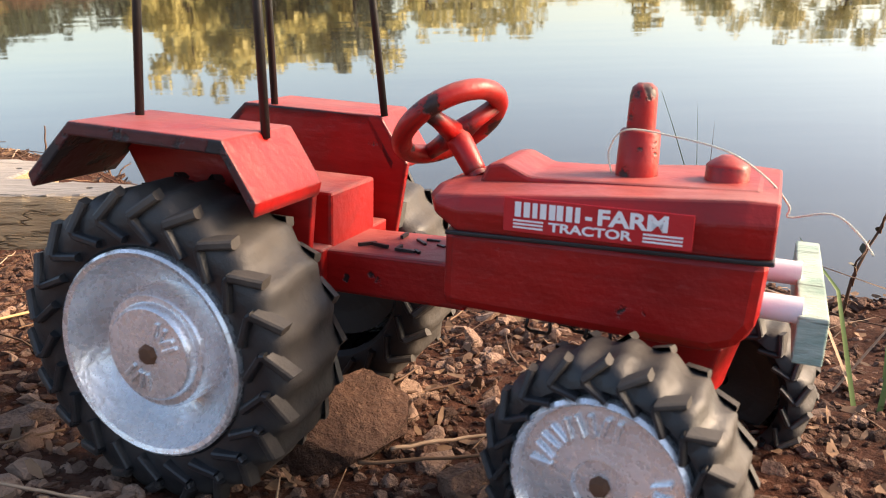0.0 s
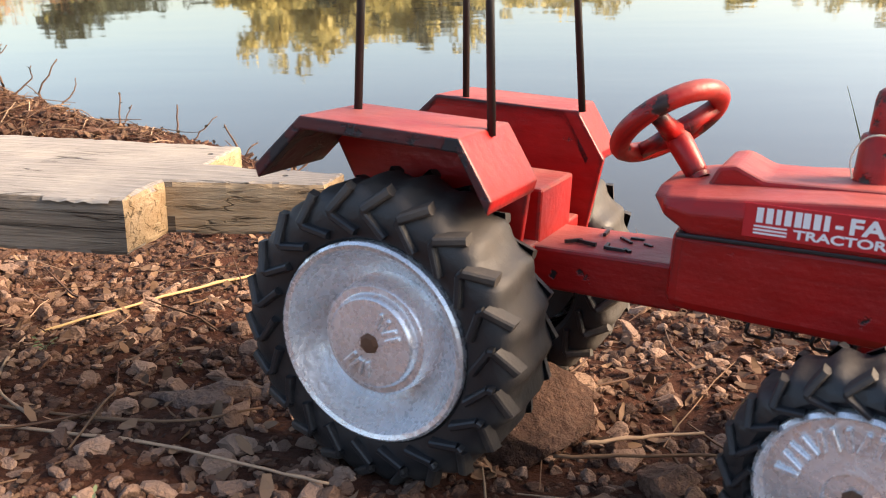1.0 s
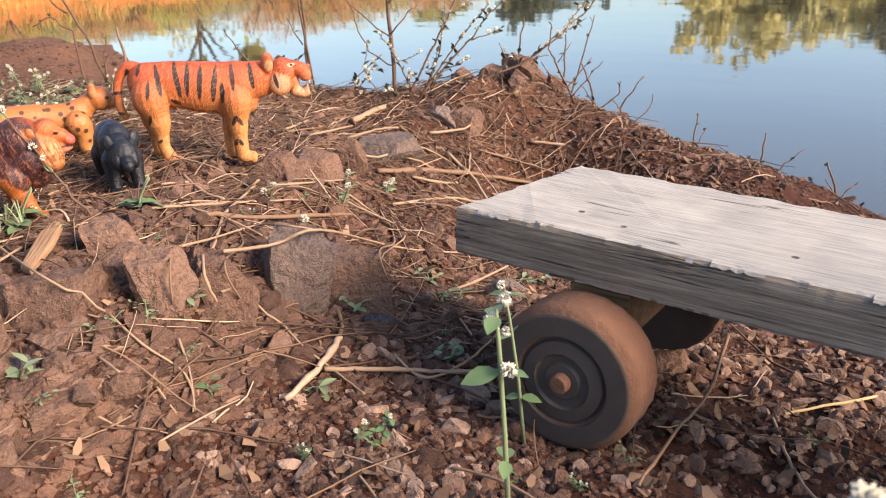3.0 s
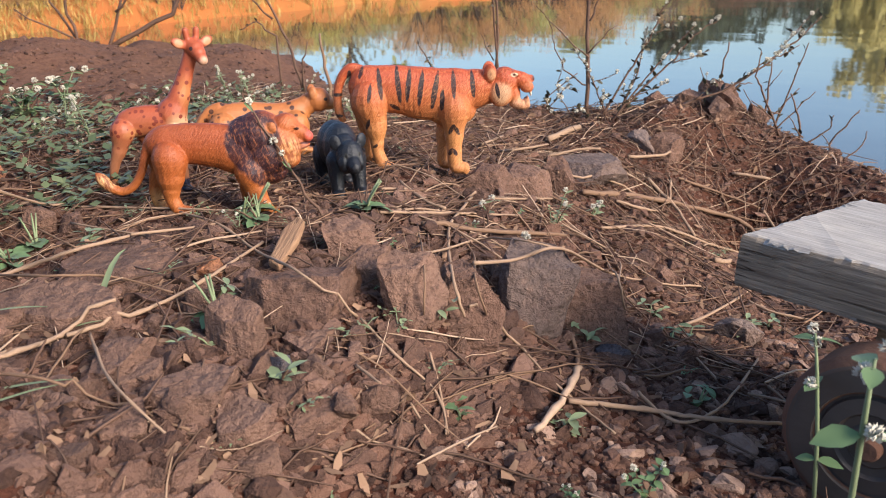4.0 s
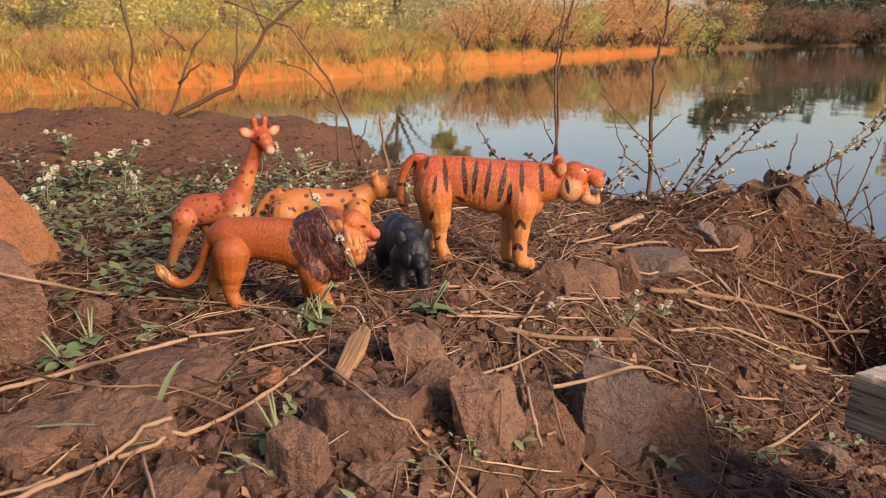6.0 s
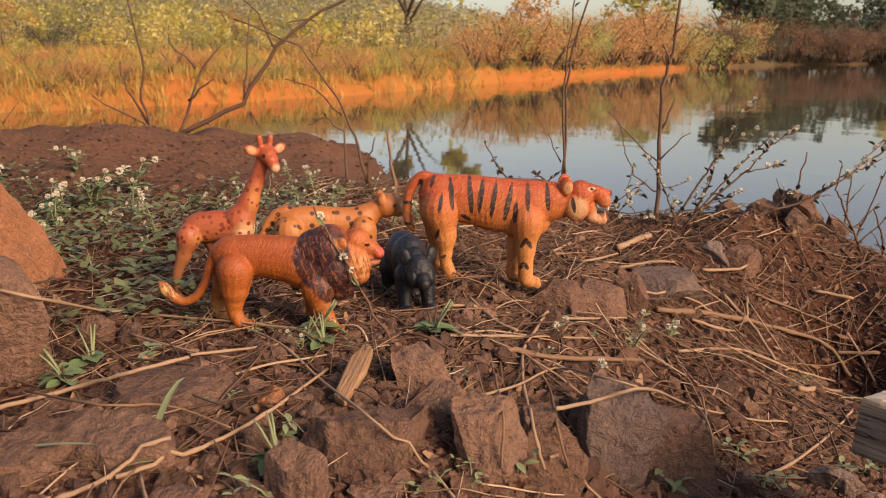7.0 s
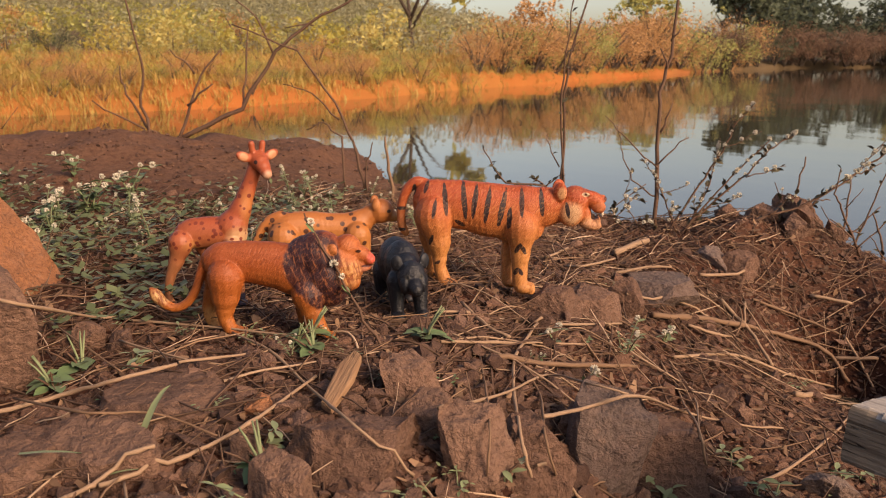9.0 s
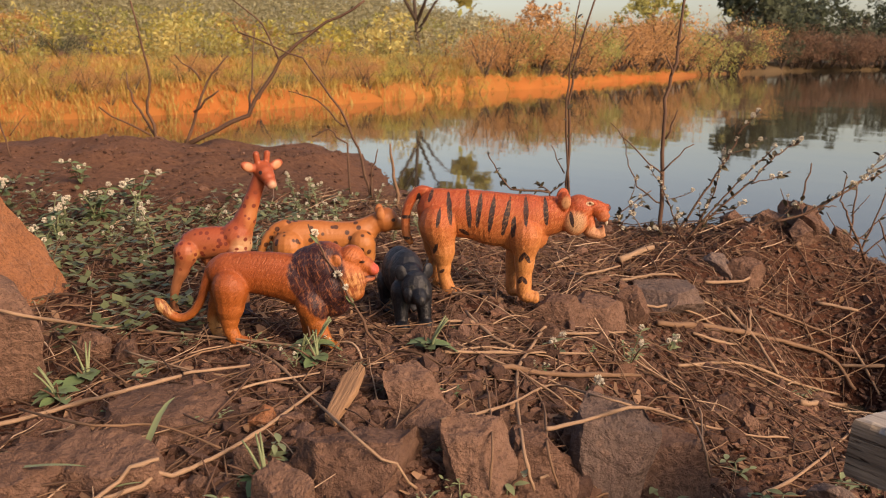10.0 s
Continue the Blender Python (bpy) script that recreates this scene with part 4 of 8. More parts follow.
    for x0, x1, y0 in ((0.003, 0.0118, 0.0034), (0.003, 0.0118, 0.0024), (0.003, 0.0118, 0.0014), (0.0395, 0.05, 0.0034), (0.0395, 0.05, 0.0024), (0.0395, 0.05, 0.0014)):
        part("stripe", box(x0, x1, y0 - 0.00025, y0 + 0.00025, 0.00025, 0.00045), WHITE_INK, st)
    # exhaust and filler cap
    part("exhaust", turned([(0.0065, 0.06), (0.006, 0.0762), (0.0054, 0.077), (0.0043, 0.0772), (0.0041, 0.0868), (0.0036, 0.0893), (0.002, 0.0906), (0.0, 0.0907)], "z", 24, (0.1378, CENTRE, 0)), RED_RUBBED, thing, "red exhaust stack with rubbed dark tip", True, at)
    part("filler_cap", turned([(0.0064, 0.058), (0.0062, 0.0685), (0.0055, 0.0694), (0.0022, 0.0715), (0.0, 0.0716)], "z", 24, (0.1638, CENTRE, 0)), RED, thing, "", True, at)
    # steering
    axis = Vector((-0.6, 0.33, 0.71)).normalized()
    turn = Vector((0, 0, 1)).rotation_difference(axis).to_matrix().to_4x4()
    foot = Matrix.Translation(Vector((0.0885, CENTRE - 0.003, 0.0575)) - BASE) @ turn
    column = part("steering_column", turned([(0.0, 0.0), (0.0034, 0.0), (0.0036, 0.0015), (0.0029, 0.002), (0.0036, 0.003), (0.0042, 0.014), (0.0038, 0.0195), (0.0, 0.02)], "z", 20), RED, thing, "", True, foot)
    ring = bmesh.new()
    R, r, n, m = 0.0176, 0.0034, 48, 12
    grid = [[ring.verts.new(((R + r * math.cos(b)) * math.cos(a), (R + r * math.cos(b)) * math.sin(a), r * math.sin(b) + 0.0222)) for b in [2 * math.pi * j / m for j in range(m)]] for a in [2 * math.pi * i / n for i in range(n)]]
    for i in range(n):
        for j in range(m):
            ring.faces.new((grid[i][j], grid[(i + 1) % n][j], grid[(i + 1) % n][(j + 1) % m], grid[i][(j + 1) % m]))
    wheel = part("steering_wheel", ring, RED_RUBBED, column, "red steering wheel rubbed black at the rim", True)
    for k in range(3):
        a = 2 * math.pi * k / 3 + 0.5
        part("spoke", tube("spoke", [(0, 0, 0.0175), (math.cos(a) * 0.009, math.sin(a) * 0.009, 0.02), (math.cos(a) * 0.0172, math.sin(a) * 0.0172, 0.022)], [0.0042, 0.003, 0.0028], RED, 8), None, wheel)
    # mudguards, seat, frame
    fender(thing, 0.0065, 0.0445)
    fender(thing, 0.1355, 0.1, 0.002, 0.005)
    part("seat", box(0.006, 0.0375, 0.0525, 0.0855, 0.026, 0.0482, 0.0012), RED, thing, "red wooden seat block", at=at)
    chassis = part("chassis", prism([(0.012, 0.014), (0.0375, 0.0135), (0.089, 0.0145), (0.089, 0.0305), (0.03, 0.0285), (0.012, 0.0285)], "y", 0.0495, 0.083, 0.0012), RED, thing, "red wooden frame beam with dark marks on top", at=at)
    part("crossbar", box(0.029, 0.0375, 0.0455, 0.0965, 0.011, 0.0295, 0.0008), RED, chassis)
    rng = random.Random(5)
    for k in range(9):
        mark = bmesh.new()
        bmesh.ops.create_cube(mark, size=1.0, matrix=Matrix.Translation((0.06 + rng.uniform(-0.012, 0.014), 0.063 + rng.uniform(-0.009, 0.012), 0.0299 + 0.00042 * k * 0.1)) @ Matrix.Rotation(rng.uniform(0, 3), 4, "Z") @ Matrix.Diagonal((rng.uniform(0.003, 0.007), 0.0011, 0.0012, 1)))
        part("mark", mark, BLACK, chassis, "worn dark scribble")
    part("peg", turned([(0.0, 0.0), (0.0016, 0.0), (0.0016, 0.016), (0.0, 0.016)], "z", 8, (0.036, 0.049, 0.0)), RED, thing, at=at)
    # front axle
    axle = part("front_axle", box(0.1405, 0.1535, 0.012, 0.116, -0.009, -0.001, 0.001), WOOD_DARK, thing, "worn brown wooden front axle", at=Matrix.Translation(-BASE) @ Matrix.Translation((0.147, 0.014, -0.005)) @ Matrix.Rotation(radians(-9), 4, 'Z') @ Matrix.Rotation(radians(-7.5), 4, 'X') @ Matrix.Translation((-0.147, -0.014, 0.005)))
    part("bolster", prism([(0.135, 0.021), (0.135, 0.004), (0.142, -0.001), (0.158, -0.001), (0.163, 0.021)], "y", 0.052, 0.09, 0.001), RED, axle)
    part("stub", box(0.158, 0.1635, 0.04, 0.048, -0.012, 0.008, 0.0008), RED, axle)
    # bumper on two white tubes
    for y, z in ((0.0475, 0.0325), (0.082, 0.0335)):
        part("bumper_tube", turned([(0.0, 0.172), (0.0038, 0.172), (0.0038, 0.1885), (0.0, 0.1885)], "x", 18, (0, y, z)), WHITE_TUBE, thing, "short white tube", True, at)
    part("bumper", box(0.1875, 0.1955, 0.043, 0.13, 0.0185, 0.0325, 0.0006), GREEN_BOARD, thing, "pale green peeling bumper board", at=at)
    # loops of wire under the hull
    for k, (x, y) in enumerate(((0.114, 0.05), (0.121, 0.06), (0.127, 0.056), (0.133, 0.05))):
        pts = [(x + 0.004 * math.sin(a) * (1 if k % 2 else -1), y + 0.002 * math.cos(a * 2), 0.022 - 0.011 * math.sin(a / 2)) for a in np.linspace(0, 6.28, 12)]
        part("wire", tube("wire", pts, 0.0006, BLACK, 6), None, thing, at=at)
    # rods of the canopy, which rises out of view
    for x, y, x1, y1 in ((-0.024, 0.0313, -0.0294, 0.0441), (0.0285, 0.0277, 0.0138, 0.0409), (0.034, 0.1004, 0.0178, 0.1007), (-0.0171, 0.1023, -0.0225, 0.102)):
        part("canopy_rod", tube("canopy_rod", [(x, y, 0.069), ((x + x1) / 2, (y + y1) / 2, 0.13), (x1, y1, 0.19)], 0.0015, BLACK, 8), None, thing, "thin black canopy rod", at=at)
    board = part("canopy_board", box(0.019, 0.075, 0.062, 0.106, 0.1375, 0.146, 0.0008), WOOD_DARK, thing, "weathered brown board of the canopy", at=at)
    part("tag", prism([(0.031, 0.1376), (0.037, 0.1376), (0.035, 0.131)], "y", 0.096, 0.0975), RED_DARK, board, "dark red hanging tag")
    # hitch
    for y, z in ((0.062, 0.024), (0.062, 0.014)):
        part("hitch_bar", tube("hitch_bar", [(0.02, y, z), (-0.03, y - 0.004, z), (-0.052, y - 0.008, z + 0.002)], 0.0028, RED, 8), None, thing, "red hitch bar", at=at)


build_tractor()


# ---- the plank trailer ----
def build_trailer():
    X = Vector((0.9947, 0.0835, -0.0599)).normalized()
    Y = Vector((-0.0836, 0.9965, 0)).normalized()
    Z = X.cross(Y)
    a = radians(-3)
    Y = (Y * math.cos(a) + Z * math.sin(a)).normalized()
    Z = X.cross(Y)
    M = Matrix(((X.x, Y.x, Z.x, -0.439), (X.y, Y.y, Z.y, 0.275), (X.z, Y.z, Z.z, 0.107), (0, 0, 0, 1)))
    base = Vector((0.11, 0.05, -0.09))
    thing = new("toy_trailer")
    thing.matrix_basis = M @ Matrix.Translation(base)
    tagged(thing, "rough toy trailer of one grey weathered plank on two wheels", "toy trailer")
    at = Matrix.Translation(-base)
    rng = random.Random(11)
    # plank with a narrowed tongue, sawn off roughly; finely divided along its edges
    outline = [(-0.003, 0.0), (0.231, 0.001), (0.2345, 0.0305), (0.299, 0.0385), (0.303, 0.0585), (0.241, 0.0625), (0.243, 0.1005), (0.009, 0.1035)]
    fine = []
    for (x0, y0), (x1, y1) in zip(outline, outline[1:] + outline[:1]):
        n = max(1, int(math.hypot(x1 - x0, y1 - y0) / 0.003))
        for k in range(n):
            s = k / n
            j = 0.0 if k == 0 else 0.00006
            fine.append((x0 + (x1 - x0) * s + rng.uniform(-j, j), y0 + (y1 - y0) * s + rng.uniform(-j, j)))
    bm = bmesh.new()
    count, rings = len(fine), []
    inward = []
    for i in range(count):
        a, c = Vector(fine[i - 2]), Vector(fine[(i + 2) % count])
        t = (c - a).normalized()
        inward.append(Vector((-t.y, t.x)))
    for inset, z, ragged in ((0.0026, 0.0, 0.0022), (0.001, -0.0007, 0.0009), (0.0002, -0.0026, 0.0003), (0.0, -0.008, 0.00008), (0.0, -0.015, 0.00008), (0.0002, -0.021, 0.00015), (0.0013, -0.0225, 0.0006)):
        ring = []
        for i, (x, y) in enumerate(fine):
            w = 0.5 + 0.9 * noise.noise((x * 70, y * 70, z * 40)) + 0.5 * noise.noise((x * 230, y * 230, 7))
            d = inset * (0.35 + max(0.0, w)) + ragged * noise.noise((x * 400, y * 400, z * 900))
            ring.append(bm.verts.new((x + inward[i].x * d, y + inward[i].y * d, z + 0.0005 * ragged / 0.0022 * noise.noise((x * 150, y * 150, 3)))))
        rings.append(ring)
    for up, low in zip(rings, rings[1:]):
        for i in range(count):
            bm.faces.new((low[i], low[(i + 1) % count], up[(i + 1) % count], up[i]))
    bm.faces.new(rings[0]), bm.faces.new(rings[-1][::-1])
    plank = from_bm("plank", bm, [WOOD_GREY, WOOD_FRESH, WOOD_EDGE, WOOD_END])
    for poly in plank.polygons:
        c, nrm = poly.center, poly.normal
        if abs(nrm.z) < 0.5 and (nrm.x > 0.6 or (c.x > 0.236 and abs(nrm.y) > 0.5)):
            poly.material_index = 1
        # long sides get the wood with shade in its colour
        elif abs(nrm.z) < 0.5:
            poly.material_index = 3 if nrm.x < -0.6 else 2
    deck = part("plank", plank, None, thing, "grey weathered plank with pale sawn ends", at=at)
    # splintered pale patches along the top edge
    for k, (x, w) in enumerate(((0.008, 0.016), (0.112, 0.02), (0.168, 0.012), (0.2, 0.026))):
        bm = bmesh.new()
        pts = [(x + w * s, 0.0005 + (0.0045 * math.sin(s * 3.14) * rng.uniform(0.5, 1.1))) for s in np.linspace(0, 1, 9)]
        low = [bm.verts.new((p[0], -0.0004, -0.0016 + 0.0005 * math.sin(9 * i))) for i, p in enumerate(pts)]
        mid = [bm.verts.new((p[0], 0.0006, -0.0004)) for p in pts]
        top = [bm.verts.new((p[0], p[1] + 0.0022, 0.0003)) for p in pts]
        for i in range(8):
            bm.faces.new((low[i], low[i + 1], mid[i + 1], mid[i])), bm.faces.new((mid[i], mid[i + 1], top[i + 1], top[i]))
        part("splinter", bm, WOOD_GREY, deck, "pale splintered edge")
    part("axle_block", box(0.05, 0.078, 0.012, 0.1, -0.05, -0.0225, 0.001), WOOD_DARK, thing, "brown wooden axle block", at=at)
    part("axle", turned([(0.0, -0.016), (0.003, -0.016), (0.003, 0.116), (0.0, 0.116)], "y", 10, (0.064, 0, -0.0585)), RUST, thing, at=at)
    for y, flip in ((-0.021, 1), (0.121, -1)):
        prof = [(0.0195, 0.0022), (0.0205, 0.0012), (0.0285, 0.0008), (0.0298, 0.0012), (0.0315, 0.0034), (0.0326, 0.0045), (0.0329, 0.0062), (0.0328, 0.014), (0.0329, 0.0225), (0.032, 0.025), (0.03, 0.026), (0.02, 0.026), (0.0, 0.026)]
        wheel = part("wheel", turned([(r, h * flip) for r, h in prof], "y", 56, (0, 0, 0), lambda k, i, r: r + (0.0003 * math.sin(k * 2.7) if i > 4 else 0)), [WHEEL_BROWN, WHEEL_SIDE], thing, "solid wheel caked with rusty brown mud", True, Matrix.Translation(Vector((0.064, y, -0.0585)) - base))
        for poly in wheel.data.polygons:
            poly.material_index = 1 if abs(poly.normal.y) > 0.75 else 0
        part("hub_cap", turned([(0.0, -0.0032 * flip), (0.0034, -0.003 * flip), (0.0042, -0.002 * flip), (0.0045, 0.004 * flip)], "y", 20), WHEEL_BROWN, wheel, "", True)
        part("wheel_disc", turned([(0.0285, 0.0007 * flip), (0.0205, 0.0005 * flip), (0.0198, 0.0026 * flip), (0.0185, 0.0028 * flip), (0.0178, 0.0012 * flip), (0.0125, 0.0006 * flip), (0.0115, 0.002 * flip), (0.0085, 0.0022 * flip), (0.0075, 0.001 * flip), (0.004, 0.001 * flip)], "y", 40), WHEEL_DARK, wheel, "dark worn wheel disc", True)


build_trailer()

# ---- the plastic toy animals ----
def ellipsoid(heap, c, r, tilt=0.0, yaw=0.0):
    m = Matrix.Translation(c) @ Matrix.Rotation(radians(yaw), 4, "Z") @ Matrix.Rotation(radians(tilt), 4, "Y") @ Matrix.Diagonal((*r, 1))
    verts, faces, n, k = [], [], 10, 14
    for i in range(n + 1):
        t = math.pi * i / n
        for j in range(k):
            p = 2 * math.pi * j / k
            verts.append(m @ Vector((math.sin(t) * math.cos(p), math.sin(t) * math.sin(p), math.cos(t))))
    for i in range(n):
        for j in range(k):
            faces.append((i * k + j, (i + 1) * k + j, (i + 1) * k + (j + 1) % k, i * k + (j + 1) % k))
    heap.add(verts, faces)


def limb(heap, points, radii):
    heap.add(*tube_data(points, radii, 12))
    for p, r in zip(points, radii):
        ellipsoid(heap, p, (r, r, r))


def strand(heap, q, rows, y=0.0, flat=1.0, steps=5, y1=None):
    """A fleshy form swelling and thinning along rows of (u, v, radius) of a side-view drawing."""
    P = [(Vector((u, v, 0)), r) for u, v, r in rows]
    n = len(P) - 1
    for i in range(n):
        (a, _), (b, rb), (c, rc), (d, _) = P[max(i - 1, 0)], P[i], P[i + 1], P[min(i + 2, n)]
        for k in range(steps + (1 if i == n - 1 else 0)):
            t = k / steps
            p = 0.5 * (2 * b + (c - a) * t + (2 * a - 5 * b + 4 * c - d) * t * t + (3 * b - a - 3 * c + d) * t ** 3)
            r = (rb + (rc - rb) * t * t * (3 - 2 * t)) * q.unit
            off = y + ((y if y1 is None else y1) - y) * (i + t) / n
            ellipsoid(heap, q(p.x, p.y, off), (r, r * flat, r))


def figure(name, label, heap, material, place, voxel=0.0006):
    """One moulded figure: its forms are fused into a single skin."""
    me = heap.mesh(name, material, True)
    ob = new(name, me)
    m = ob.modifiers.new("fuse", "REMESH")
    m.mode, m.voxel_size, m.use_smooth_shade = "VOXEL", voxel, True
    s = ob.modifiers.new("soften", "SMOOTH")
    s.factor, s.iterations = 0.5, 7
    ob.matrix_basis = place
    return tagged(ob, label, "toy animal", "plastic toy animals")


def mat_toy(name, top, belly, split, extra, fur=0.9, rough=0.5):
    """Moulded plastic, sprayed darker along the back (only the bear's is lighter); extra lists (mask, colour) pairs."""
    n = Nodes(name)
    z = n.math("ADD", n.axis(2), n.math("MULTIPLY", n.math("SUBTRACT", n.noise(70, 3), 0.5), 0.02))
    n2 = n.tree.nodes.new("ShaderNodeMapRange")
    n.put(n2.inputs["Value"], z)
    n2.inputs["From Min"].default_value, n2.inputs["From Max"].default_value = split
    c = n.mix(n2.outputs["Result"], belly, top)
    hair = n.mapped((260, 420, 1000), source=n.mapped((1, 1, 1), (0, 48, 0)))
    fibre = n.noise(1.0, 3, 0.6, hair, 0.4)
    for mask, colour in extra(n):
        c = n.mix(mask, c, colour)
    c = n.mix(n.math("MULTIPLY", n.ramp(fibre, (0.54, 0.0), (0.64, 1.0)), 0.34 * fur), c, [min(1, v * 1.25 + 0.03) for v in belly])
    c = n.mix(n.math("MULTIPLY", n.ramp(fibre, (0.34, 1.0), (0.46, 0.0)), 0.5 * fur), c, [v * 0.4 for v in top])
    c = n.mix(n.math("MULTIPLY", n.ramp(n.noise(45, 4), (0.52, 0.0), (0.75, 1.0)), 0.3), c, [v * 0.55 for v in top])
    n.bump(n.math("ADD", fibre, n.math("MULTIPLY", n.noise(900, 2), 0.3)), 0.9 * fur, 0.0011)
    return n.done(c, rough, Specular_IOR_Level=0.4)


def px(ox, oz, s):
    """Side-view drawing units to metres of a figure, with its own sideways offset."""
    def place(u, v, y=0.0):
        return Vector(((u - ox) * s, y, (oz - v) * s))
    place.unit = s
    return place


def paw(heap, q, u, v, y, w, high, deep):
    s = q.unit
    ellipsoid(heap, q(u, v, y), (w * s, deep, high * s))
    for k in (-1, 0, 1):
        ellipsoid(heap, q(u + w * 0.62, v + high * 0.15, y + k * deep * 0.55), (w * 0.45 * s, deep * 0.36, high * 0.8 * s))


def build_tiger():
    q, h = px(244, 520, 0.0001926), Heap()
    strand(h, q, [(232, 165, 58), (275, 180, 92), (400, 188, 98), (520, 206, 108), (640, 208, 104), (725, 192, 82), (800, 182, 70)], 0, 0.8)
    strand(h, q, [(600, 250, 84), (690, 262, 66)], 0, 0.85)
    # head: skull, ruff, muzzle, open jaws
    ellipsoid(h, q(880, 158), (0.0125, 0.0118, 0.0108))
    for s in (-1, 1):
        ellipsoid(h, q(862, 200, s * 0.0072), (0.0112, 0.0058, 0.0112))
        ellipsoid(h, q(812, 122, s * 0.0098), (0.0062, 0.0026, 0.0074), 0, s * 20)
        ellipsoid(h, q(925, 128, s * 0.005), (0.0055, 0.003, 0.0022), 12)
        ellipsoid(h, q(982, 182, s * 0.0034), (0.0062, 0.0032, 0.0046))
    ellipsoid(h, q(945, 152), (0.0128, 0.0072, 0.0062), 10)
    ellipsoid(h, q(998, 152), (0.0038, 0.0042, 0.0032))
    ellipsoid(h, q(952, 254), (0.0098, 0.0056, 0.0042), 6)
    ellipsoid(h, q(982, 246), (0.003, 0.0048, 0.0046))
    ellipsoid(h, q(925, 215), (0.006, 0.0052, 0.0085))
    for s in (-1, 1):
        ellipsoid(h, q(1000, 205, s * 0.0036), (0.001, 0.001, 0.0032))
        ellipsoid(h, q(988, 232, s * 0.0034), (0.001, 0.001, 0.0026))
    # legs
    strand(h, q, [(268, 225, 84), (290, 310, 56), (296, 385, 33), (298, 430, 28), (316, 480, 31)], -0.0085)
    paw(h, q, 334, 500, -0.0085, 42, 26, 0.0075)
    strand(h, q, [(235, 235, 66), (235, 310, 42), (245, 380, 27), (252, 430, 25), (262, 480, 27)], 0.0085)
    paw(h, q, 278, 500, 0.0085, 38, 24, 0.007)
    strand(h, q, [(652, 260, 76), (650, 350, 47), (650, 420, 36), (652, 485, 34)], -0.0085)
    paw(h, q, 672, 503, -0.0085, 46, 26, 0.008)
    strand(h, q, [(628, 275, 66), (606, 360, 40), (598, 430, 30), (598, 490, 29)], 0.0085)
    paw(h, q, 614, 504, 0.0085, 40, 22, 0.007)
    strand(h, q, [(235, 120, 30), (190, 104, 24), (150, 128, 22), (126, 175, 21), (118, 232, 20), (124, 280, 20), (140, 306, 15)], 0.002)

    def marks(n):
        ink = (0.016, 0.011, 0.011)
        for s in (-1, 1):
            yield n.ball(q(866, 206, s * 0.012), 0.0105, 0.5, (1, 1, 1), 0.4), (0.42, 0.24, 0.12)
        yield n.ball(q(958, 252), 0.0125, 0.4, (1, 1, 0.7), 0.3), (0.44, 0.22, 0.11)
        yield n.ball(q(985, 182), 0.0085, 0.5, (1, 1, 0.7), 0.3), (0.36, 0.13, 0.05)
        yield n.ball(q(975, 215), 0.0062, 0.2, (1.0, 0.7, 0.55)), (0.06, 0.01, 0.01)
        yield n.ball(q(820, 126, -0.012), 0.0045, 0.4, (1, 1, 1.2)), (0.5, 0.25, 0.11)
        # u, v, half length, half width, lean of each black bar
        for u, v, l, w, a in ((402, 165, 78, 13, 6), (447, 165, 72, 13, -7), (502, 178, 74, 13, -8), (566, 185, 78, 14, -12), (597, 222, 48, 12, -4), (649, 162, 55, 12, 2), (735, 165, 56, 12, 6),
                              (320, 158, 66, 12, 8), (276, 190, 40, 10, -8), (384, 250, 26, 10, 62), (235, 115, 26, 9, -20), (178, 130, 25, 11, -10), (124, 205, 8, 26, 0), (122, 290, 8, 20, 0), (262, 312, 26, 9, -24), (290, 405, 7, 14, 30), (638, 338, 28, 10, -30), (660, 340, 26, 10, 32), (634, 432, 20, 9, -30), (653, 434, 18, 9, 35)):
            yield n.ball(q(u, v), l * q.unit, 0.12, (w / l, 400 / l, 1), 0.5, 260, a), ink
        yield n.ball(q(846, 190, -0.012), 34 * q.unit, 0.15, (0.28, 2, 1), 0.2, 200, 14), ink
        for s in (-1, 1):
            yield n.ball(q(922, 132, s * 0.0078), 0.0026, 0.2, (1.5, 1, 0.7)), (0.5, 0.4, 0.25)
            yield n.ball(q(922, 132, s * 0.0082), 0.0013, 0.2), (0.012, 0.008, 0.008)
        yield n.ball(q(1008, 150), 0.003, 0.2, (1, 1.4, 0.8)), (0.05, 0.015, 0.015)
        for s in (-1, 1):
            yield n.ball(q(1000, 210, s * 0.0036), 0.0028, 0.2, (0.6, 0.5, 1)), (0.62, 0.52, 0.38)
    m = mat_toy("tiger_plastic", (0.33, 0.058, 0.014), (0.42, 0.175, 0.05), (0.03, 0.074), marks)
    figure("toy_tiger", "orange plastic toy tiger with black stripes and open jaws", h, m, pose(-0.861, 0.381, 0.0462, 0, 1, 49) @ Matrix.Diagonal((0.95, 0.97, 1.07, 1)))


